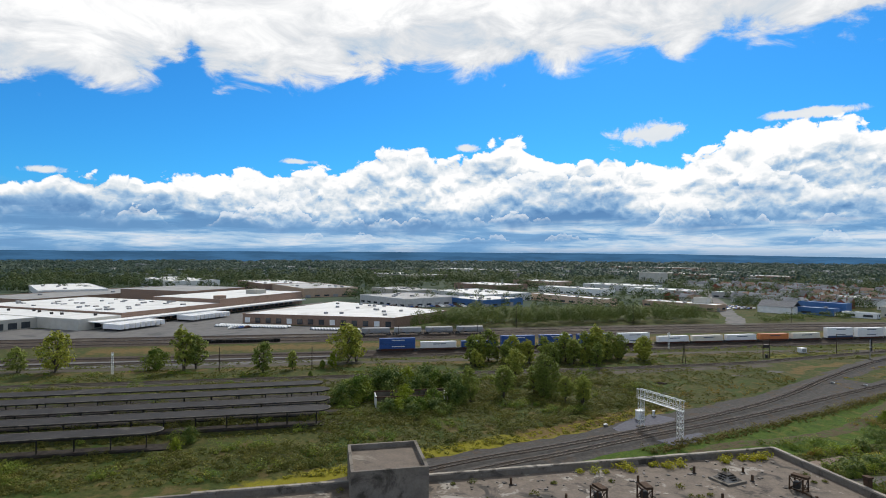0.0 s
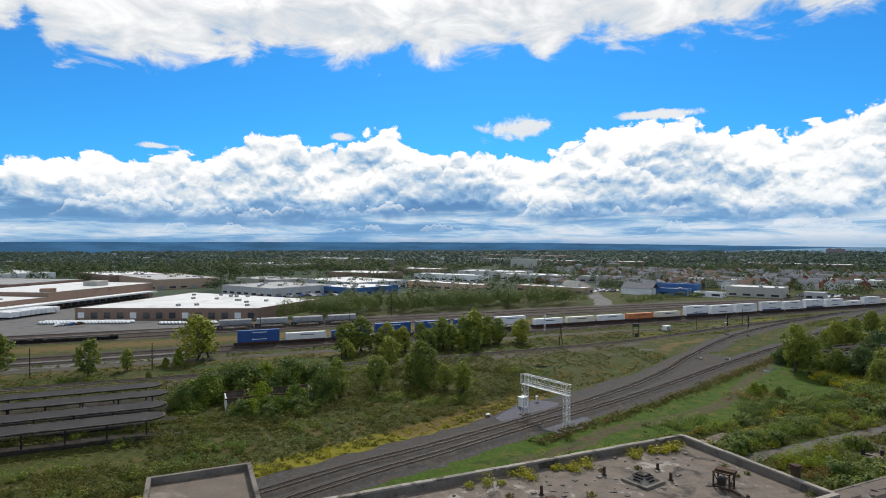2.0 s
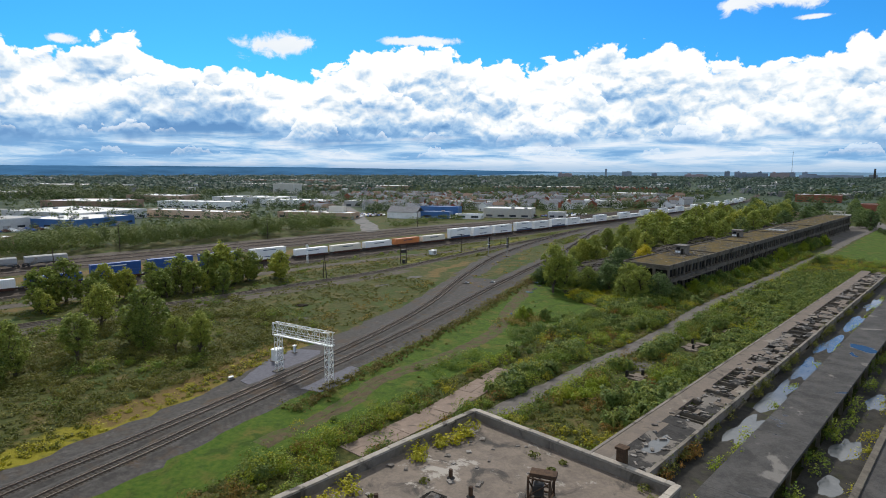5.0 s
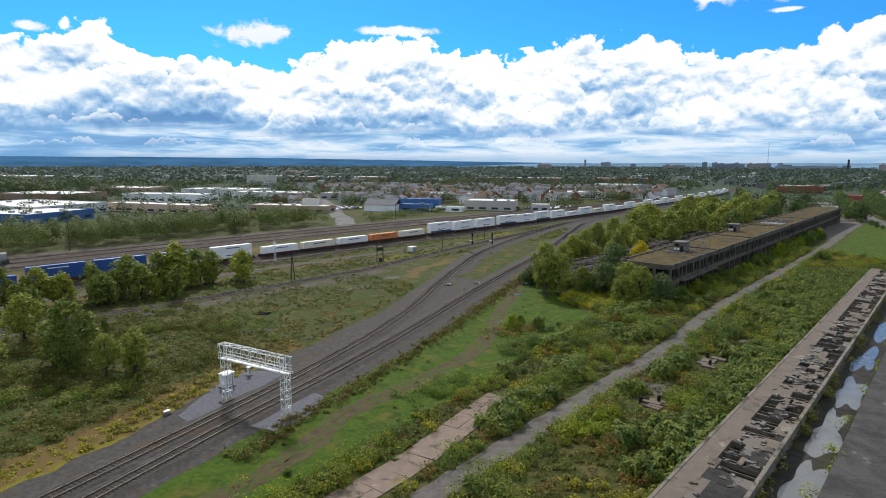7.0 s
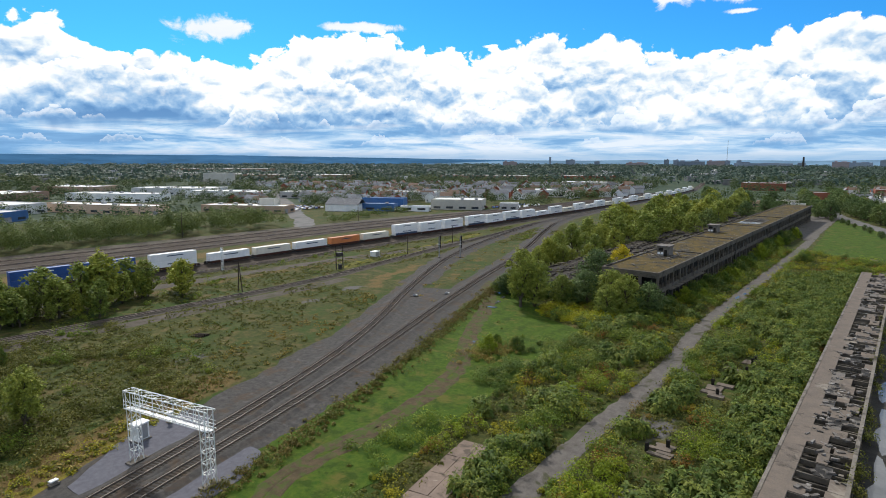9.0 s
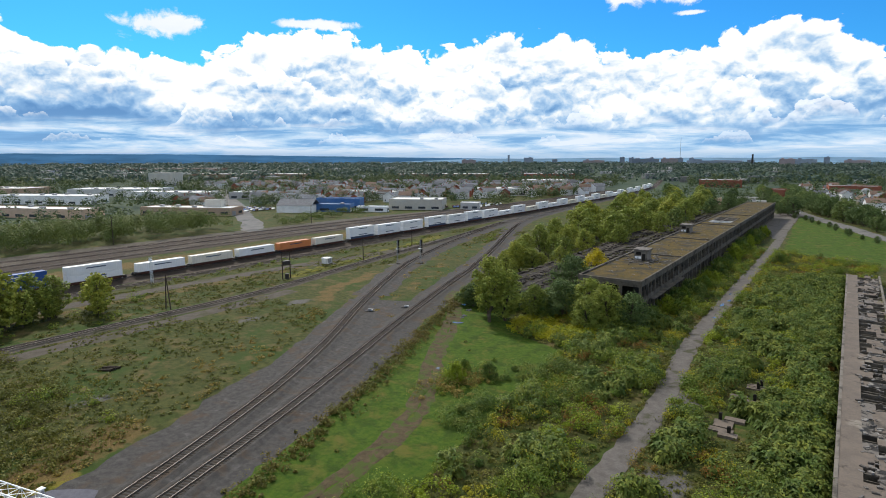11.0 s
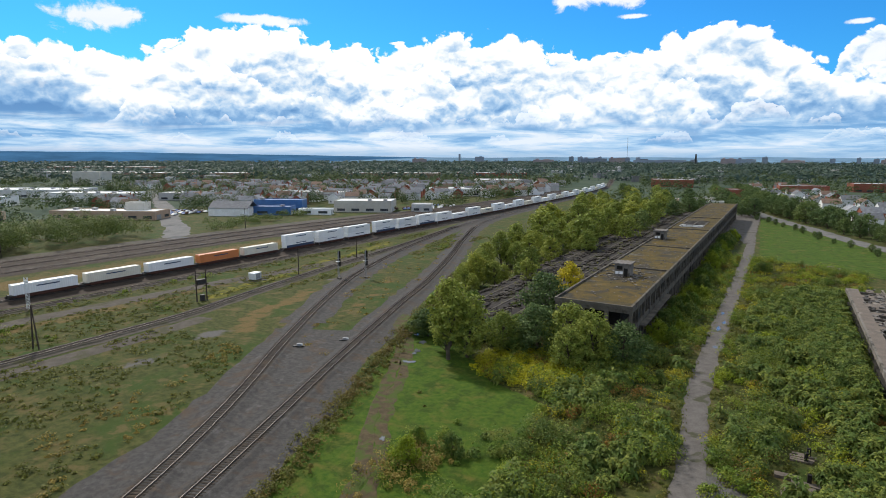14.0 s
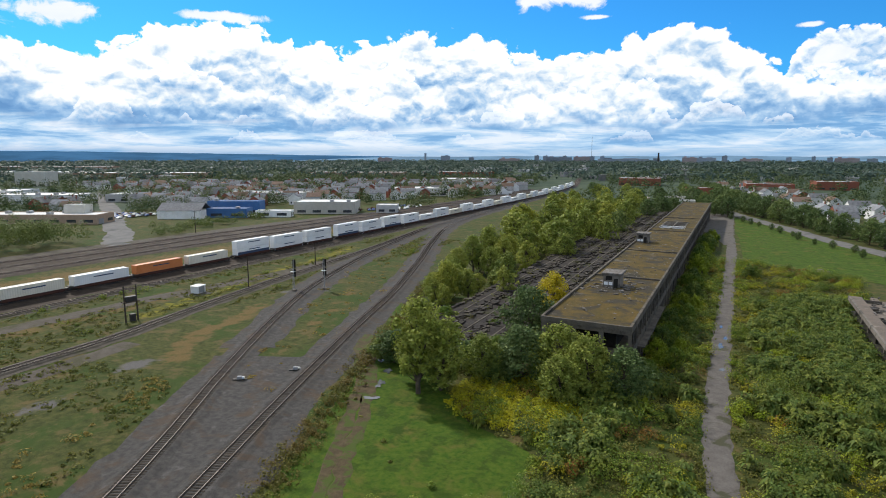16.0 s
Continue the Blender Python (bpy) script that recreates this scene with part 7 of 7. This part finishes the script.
dock = [Vector((-284.5, -184.0)) + Vector((-math.sin(radians(WR)), math.cos(radians(WR)))) * u + Vector((math.cos(radians(WR)), math.sin(radians(WR)))) * 18.0 for u in [8 + 3.6 * k for k in range(9)] + [62 + 3.5 * k for k in range(10)]]
tr0 = trailer(dock[0].x, dock[0].y, WR - 90)
for o in dock[1:]:
    copy_thing(tr0, pose(o.x, o.y, 0.1, 0, 0, WR - 90))


def car(x, y, rz, paint, label):
    b = thing("parked_car", label, "car", "parked cars", at=pose(x, y, 0.12, 0, 0, rz))
    prof = [(-2.1, 0.35), (-2.15, 0.8), (-1.2, 0.95), (-0.6, 1.42), (0.9, 1.45), (1.5, 0.98), (2.1, 0.9), (2.15, 0.35)]
    n = len(prof)
    pts = [(s * 0.88 * (0.85 if z > 1 else 1), a, z) for s in (-1, 1) for a, z in prof]
    part("body", Mesh().add(pts, [(i, (i + 1) % n, n + (i + 1) % n, n + i) for i in range(n)] + [tuple(range(n - 1, -1, -1)), tuple(range(n, 2 * n))]), paint, b)
    part("windscreen", Mesh().box(0, 0.15, 1.0, 1.6, 1.9, 0.38, 0, 0.82), M_glass, b)
    w = Mesh()
    for a in (-1.35, 1.35):
        for s in (-0.82, 0.82):
            w.tube((s - 0.1, a, 0.32), (s + 0.1, a, 0.32), 0.32, n=8)
    part("running_gear", w, M_black, b, kind="stuff")
    return b


CP = [car(-280, -100, 60, M_white, "small white car parked in a lot"), car(-281, -97, 60, M_hopper, "small grey car parked in a lot"), car(-282, -94, 60, M_blue, "small blue car parked in a lot"), car(-283, -91, 60, M_redbrown, "small dark red car parked in a lot")]
for i in range(26):
    copy_thing(CP[0], pose(-297 + 0.60 * i, -108 + 1.65 * i, 0.12, 0, 0, -62))
    copy_thing(CP[0], pose(-293.5 + 0.60 * i, -110 + 1.65 * i, 0.12, 0, 0, -62))
    if i < 16:
        copy_thing(CP[0], pose(-268 + 0.5 * i, -52 + 1.7 * i, 0.12, 0, 0, -62))
for i in range(70):
    copy_thing(CP[i % 4], pose(-405 - 9 * (i // 24) + RNG.normal(0, 1), -20 + 4.6 * (i % 24), 0.12, 0, 0, 30))
for i in range(44):
    copy_thing(CP[i % 4], pose(-352 - 6 * (i % 5) + RNG.normal(0, 1), 286 + 3.1 * (i // 5) + RNG.normal(0, 1), 0.12, 0, 0, 30 + 10 * RNG.normal()))
for i in range(50):
    copy_thing(CP[i % 4], pose(-235 - 6 * (i % 4) + RNG.normal(0, 1), 400 + 4 * (i // 4) + RNG.normal(0, 1), 0.12, 0, 0, 30 + 10 * RNG.normal()))
for i in range(40):
    copy_thing(CP[i % 4], pose(-290 - 6 * (i % 4) + RNG.normal(0, 1), 330 + 4 * (i // 4) + RNG.normal(0, 1), 0.12, 0, 0, 30 + 10 * RNG.normal()))

# buildings along the side road
b = thing("barn", "grey-roofed metal shed beside the side road", "building", at=pose(-322, 309, 0, 0, 0, -62))
part("wall", Mesh().box(0, 0, 0, 17, 26, 5.0), M_siding, b)
part("roof", Mesh().gable(0, 0, 5.0, 17, 26, 4.2), M_shingle, b, "blue-grey metal roof")
part("door", Mesh().box(-2, -13.05, 0, 4, 0.1, 3.8), M_glass, b)
part("door", Mesh().box(4, -13.05, 0, 3, 0.1, 3.4), M_white, b)
block(-303, 327, 28, 25, 12, 5.2, M_bluebld, M_bluebld, "bright blue sheet-metal workshop", "workshop", units=1)
block(-316, 345, 28, 34, 12, 8.0, M_bluebld, M_bluebld, "taller blue sheet-metal hall", "workshop", units=1)
block(-279, 341, 28, 22, 8, 3.6, M_white, M_wroof, "long white trailer office", "site office", units=0)
block(-268, 380, 28, 40, 26, 7.5, M_beige, M_wroof, "grey-beige flat workshop hall", "workshop", units=2)
block(-232, 398, 28, 14, 12, 5.0, M_siding, M_wroof, "small pale flat annex", "workshop", units=0)
block(-368, 254, 28, 66, 18, 5.0, M_orangebk, M_wroof, "pinkish brick flat-roofed building with white roof", "workshop", units=4)
block(-358, 266, 28, 12, 8, 9.5, M_beige, M_wroof, "pale cream stair tower", "workshop", units=0, wins=False)
block(-440, 182, 22, 100, 18, 6.0, M_orangebk, M_wroof, "long orange brick building with white roof", "workshop", units=4)
block(-800, 480, 28, 36, 26, 17, M_beige, M_beige, "tall pale concrete block in the town", "office", units=1)
for (x, y, w, d, h, wl, rf) in ((-450, 30, 70, 60, 7, M_siding, M_groof), (-500, 110, 90, 60, 7, M_siding, M_wroof), (-430, 95, 50, 50, 6, M_bluebld, M_wroof), (-560, 40, 70, 40, 7, M_beige, M_groof), (-600, -60, 120, 60, 9, M_orangebk, M_groof), (-700, -110, 110, 60, 9, M_brick, M_wroof), (-640, 160, 80, 50, 8, M_brick, M_wroof), (-560, 240, 90, 26, 7, M_siding, M_wroof), (-520, 330, 80, 30, 7, M_siding, M_wroof), (-455, 395, 80, 30, 6, M_siding, M_wroof), (-380, 440, 70, 30, 7, M_siding, M_groof), (-620, 330, 90, 40, 7, M_siding, M_wroof), (-720, 260, 80, 40, 8, M_orangebk, M_wroof), (-900, 700, 200, 50, 9, M_brick, M_wroof), (-1100, 640, 160, 60, 9, M_beige, M_wroof), (-620, 900, 160, 50, 9, M_brick, M_wroof), (-480, 1000, 120, 50, 9, M_redbrick, M_groof), (-350, 760, 60, 40, 8, M_beige, M_wroof), (-300, 560, 50, 30, 7, M_siding, M_wroof), (-800, -250, 160, 60, 9, M_siding, M_wroof), (-620, -320, 140, 60, 8, M_siding, M_wroof), (-1000, 100, 160, 70, 9, M_beige, M_wroof), (-1300, 300, 240, 60, 10, M_siding, M_wroof), (-1500, 900, 260, 60, 10, M_brick, M_wroof)):
    block(x, y, 28 + 4 * RNG.normal(), w, d, h, wl, rf, "wide flat-roofed works building in the town", units=5)
# brick buildings beyond the lawn
for (x, y, w, d, h, wl) in ((-72, 575, 16, 12, 5, M_beige), (-96, 560, 14, 12, 4.5, M_orangebk), (-55, 650, 34, 18, 9, M_redbrick), (-5, 760, 44, 20, 9, M_redbrick), (-60, 545, 12, 10, 4.5, M_siding), (60, 860, 40, 30, 9, M_redbrick), (-150, 860, 50, 30, 9, M_redbrick)):
    block(x, y, 10, w, d, h, wl, M_groof, "red brick building beyond the lawn", "brick_building", "brick buildings", units=1)


def house(w, d, h, wall, roof, label):
    b = thing("house", label, "house", "town houses")
    r = w * 0.37
    pts = [(-w / 2, -d / 2, 0), (w / 2, -d / 2, 0), (w / 2, -d / 2, h), (0, -d / 2, h + r), (-w / 2, -d / 2, h)]
    pts += [(x, d / 2, z) for x, _, z in pts]
    part("wall", Mesh().add(pts, [(0, 1, 2, 3, 4), (9, 8, 7, 6, 5), (1, 6, 7, 2), (5, 0, 4, 9), (0, 5, 6, 1)]), wall, b)
    rf = part("roof", Mesh().gable(0, 0, h, w, d, w * 0.38), roof, b)
    part("chimney", Mesh().box(w * 0.2, d * 0.2, h + w * 0.15, 0.6, 0.6, w * 0.35), M_redbrick, rf)
    part("window", Mesh().box(-0.25 * w, -d / 2 - 0.03, 1.0, 1.0, 0.08, 1.4), M_glass, b)
    part("window", Mesh().box(w / 2 + 0.03, 0.2 * d, max(1.0, h - 2.2), 0.08, 1.2, 1.4), M_glass, b)
    part("window", Mesh().box(w / 2 + 0.03, -0.25 * d, max(1.0, h - 2.2), 0.08, 1.2, 1.4), M_glass, b)
    return b


HP = [house(8, 13, 5.8, M_siding, M_shingle, "pale clapboard house with a grey shingle roof"), house(8.5, 12, 5.6, M_siding, M_shinglebr, "pale clapboard house with a brown shingle roof"), house(9, 12, 5.6, M_redbrick, M_shingle, "red brick house with a grey shingle roof"), house(10, 11, 3.2, M_white, M_shingle, "white bungalow with a grey shingle roof")]
used = set()


def put_house(i, x, y, rz):
    m = pose(x, y, 0, 0, 0, rz)
    if i not in used:
        used.add(i)
        HP[i].matrix_basis = m
    else:
        copy_thing(HP[i], m)


hr = np.random.default_rng(17)
spots = []
for row in range(14):
    for k in range(34):
        a = 0.49
        u, v = row * 34 + hr.normal(0, 3), k * 15 + hr.normal(0, 1.5)
        x, y = -330 - u * math.cos(a) + v * math.sin(a) * 0.9, 420 + u * math.sin(a) * 0.2 + v * 0.9
        if hr.random() < 0.74 and x < -215 - max(0, (y - 600) * 0.3):
            spots.append((x, y, 28 + (90 if k % 2 else 0)))
for k in range(60):
    y = 330 + 12 * k + hr.normal(0, 2)
    i = int(np.argmin(abs(street[:, 1] - min(y, 760))))
    x = street[i, 0] + 32 + 24 * (k % 3) + hr.normal(0, 2)
    spots.append((x, y, 15 + 90 * (k % 2)))
for k in range(44):
    x, y = hr.uniform(-470, -330), hr.uniform(285, 430)
    if near_line(np.array([(x, y)]), spline([(-262, 225), (-320, 262), (-395, 310), (-520, 385)], 5))[0] > 18 and not (-345 < x < -300 and y < 352):
        spots.append((x, y, 28 + 90 * (k % 2)))
spots = sorted(spots, key=lambda q: math.hypot(q[0], q[1] - 40))[:290]
for i, (x, y, r) in enumerate(spots):
    put_house(int(hr.integers(0, 4)) if i > 3 else i, x, y, r)

# distant skyline towards the lake
sr = random.Random(9)
SKYLINE = ((27.4, 0.9, 26), (25.0, 0.5, 20), (19.0, 0.45, 27), (18.2, 0.5, 26), (17.0, 2.4, 21), (15.0, 1.5, 22), (14.2, 0.7, 24), (11.4, 4.6, 16), (8.6, 0.6, 18), (5.9, 1.3, 21), (4.6, 1.6, 20), (3.2, 0.45, 27), (1.2, 1.8, 17), (-1.5, 0.4, 22), (-3.2, 0.3, 25), (-5.4, 1.7, 20), (-7.0, 0.7, 19), (-4.3, 0.4, 22), (13.2, 0.4, 25), (16.5, 0.35, 26), (33.0, 1.4, 18), (21.5, 2.0, 16))
# Brick paled towards pink-grey: the haze is in the colour.
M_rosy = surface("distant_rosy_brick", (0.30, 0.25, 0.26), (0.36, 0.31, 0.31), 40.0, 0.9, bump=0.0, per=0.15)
for i, (a, wd, h) in enumerate(SKYLINE):
    r = 2900 + 20 * sr.random()
    x, y = -r * math.sin(radians(a)), r * math.cos(radians(a))
    wide = wd > 1.2
    b = thing("tower_block", "long hazy distant works building" if wide else "hazy distant city block on the horizon", "building", "skyline", at=pose(x, y, 0, 0, 0, a))
    w_ = wd * 48
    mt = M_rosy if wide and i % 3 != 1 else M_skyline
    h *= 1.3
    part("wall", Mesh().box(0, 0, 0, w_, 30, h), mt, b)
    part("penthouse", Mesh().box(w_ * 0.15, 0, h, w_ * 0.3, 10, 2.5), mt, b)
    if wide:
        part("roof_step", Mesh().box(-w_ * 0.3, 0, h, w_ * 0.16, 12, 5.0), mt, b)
b = thing("smokestack", "tall dark brick smokestack in the city", "chimney", at=pose(-405, 2725, 0))
part("shaft", Mesh().tube((0, 0, 0), (0, 0, 47), 4.5, 3.2, 10), M_dark, b)
b = thing("radio_mast", "thin distant radio mast", "mast", at=pose(-700, 2780, 0))
part("mast", Mesh().tube((0, 0, 0), (0, 0, 120), 1.0, 0.6, 5), M_skyline, b)
b = thing("water_tower", "distant grey water tower spire", "tower", at=pose(-1400, 2500, 0))
part("shaft", Mesh().tube((0, 0, 0), (0, 0, 46), 5, 5, 8), M_skyline, b)

# woods between and behind, as one mass each
def woods(name, pts, h, r, k, size, mat, label, rgn):
    n = len(pts)
    hh = h * (0.7 + 0.6 * rgn.random(n))
    cen = np.c_[pts, hh * 0.55]
    return solid(name, quads_mesh(name, leaves(cen, np.c_[r * (0.7 + 0.6 * rgn.random(n)), r * (0.7 + 0.6 * rgn.random(n)), hh * 0.5], int(k * 2.1), size * 0.85, rgn, up=0.5, low=-0.6, fill=0.72, wild=0.35), mat), None, label, "woods", kind="stuff")


wg = np.random.default_rng(23)
p = scatter(640, -312, -252, -20, 215, wg)
p = p[(p[:, 0] < -262 - 0.02 * p[:, 1]) & ~inside(p, [(-310, -100), (-258, -4), (-308, 46), (-402, -30)]) & (near_line(p, spline([(-243, 213), (-262, 225), (-290, 245), (-320, 262)], 4)) > 12)]
woods("woodland", p, 9.5, 2.6, 120, 0.62, L_wood, "belt of young green trees behind the yard", wg)
p = scatter(260, -290, -258, 225, 400, wg)
p = p[near_line(p, spline([(-243, 213), (-262, 225), (-290, 245), (-320, 262)], 4)) > 10]
p = p[p[:, 0] + 0.25 * (p[:, 1] - 225) < -252]
woods("woodland", p[::2], 3.5, 2.4, 110, 0.5, L_wood, "low bushes along the yard fence", wg)
# town trees among the houses
p = np.stack([wg.uniform(-1100, -230, 4200), wg.uniform(-330, 1100, 4200)], 1)
d = np.hypot(p[:, 0], p[:, 1])
keep = (p[:, 0] < -300 - 0.0 * p[:, 1]) | (p[:, 1] > 430)
keep &= ~((p[:, 0] > -430) & (p[:, 1] < 60)) & ~((p[:, 0] > -420) & (p[:, 1] > 200) & (p[:, 1] < 420))
keep &= ~inside(p, [(-230, -40), (-420, 20), (-500, -20), (-560, -60), (-640, -240), (-560, -400), (-230, -400)])
keep &= near_line(p, T4) > 45
p = p[keep & (lumps(p, 70, 61.0) > 0.47)]
woods("town_trees", p, 9.0, 4.0, 36, 1.5, L_town, "green trees among the roofs of the town", wg)
p = np.stack([wg.uniform(-720, -215, 2600), wg.uniform(385, 950, 2600)], 1)
p = p[(near_line(p, T4) > 42) & (lumps(p, 45, 63.0) > 0.46) & ~((p[:, 0] > -330) & (p[:, 1] < 425))]
woods("town_trees", p, 7.5, 3.2, 36, 1.25, L_town, "garden trees among the town houses", wg)
p = np.stack([wg.uniform(-230, 460, 1700), wg.uniform(480, 1500, 1700)], 1)
p = p[(near_line(p, street) > 12) & (near_line(p, T4) > 40) & (lumps(p, 60, 65.0) > 0.42)]
p = p[~inside(p, [(-60, 440), (-55, 540), (-20, 540), (10, 480), (40, 380)])]
woods("town_trees", p, 9.5, 4.6, 36, 1.6, L_town, "green trees among the city streets", wg)
p = np.stack([wg.uniform(-480, -325, 260), wg.uniform(270, 430, 260)], 1)
p = p[(near_line(p, spline([(-262, 225), (-320, 262), (-395, 310), (-520, 385)], 5)) > 9) & ~((p[:, 0] > -350) & (p[:, 1] < 360))]
woods("town_trees", p, 8.0, 3.4, 60, 0.9, L_town, "dark garden trees behind the side road", wg)
# continuous wood behind the big warehouse, and beyond
p = np.stack([wg.uniform(-1250, -560, 1500), wg.uniform(-620, 330, 1500)], 1)
p = p[((p[:, 0] < -700) | (p[:, 1] < -330)) & (p[:, 0] < -640)]
p = p[lumps(p, 120, 71.0) > 0.33]
woods("woodland", p, 12.0, 6.5, 50, 2.4, L_town, "broad belt of green woods beyond the warehouses", wg)
n = 9000
a, r = wg.uniform(radians(-40), radians(125), n), 950 + 2350 * wg.random(n) ** 0.8
p = np.stack([-r * np.sin(a), r * np.cos(a)], 1)
p = p[lumps(p, 170, 81.0) > 0.36]
woods("far_woods", p, 12.0, 14.0, 13, 6.0, L_woodfar, "distant woods reaching the horizon, haze mixed into the leaf colour", wg)
# pale roofs scattered through the distance
far_roofs = Mesh()
for i in range(520):
    a, r = wg.uniform(radians(-35), radians(115)), 1000 + 2000 * wg.random() ** 1.2
    s = wg.uniform(6, 30)
    far_roofs.box(-r * math.sin(a), r * math.cos(a), 0, s, s * wg.uniform(0.4, 1.0), wg.uniform(5, 10), wg.uniform(0, 3))
solid("far_buildings", far_roofs, surface("far_walls", (0.22, 0.22, 0.23), (0.42, 0.42, 0.42), 30.0, 0.8, bump=0.0, per=0.55, island=True), "scattered pale buildings in the distance", "buildings", kind="stuff")
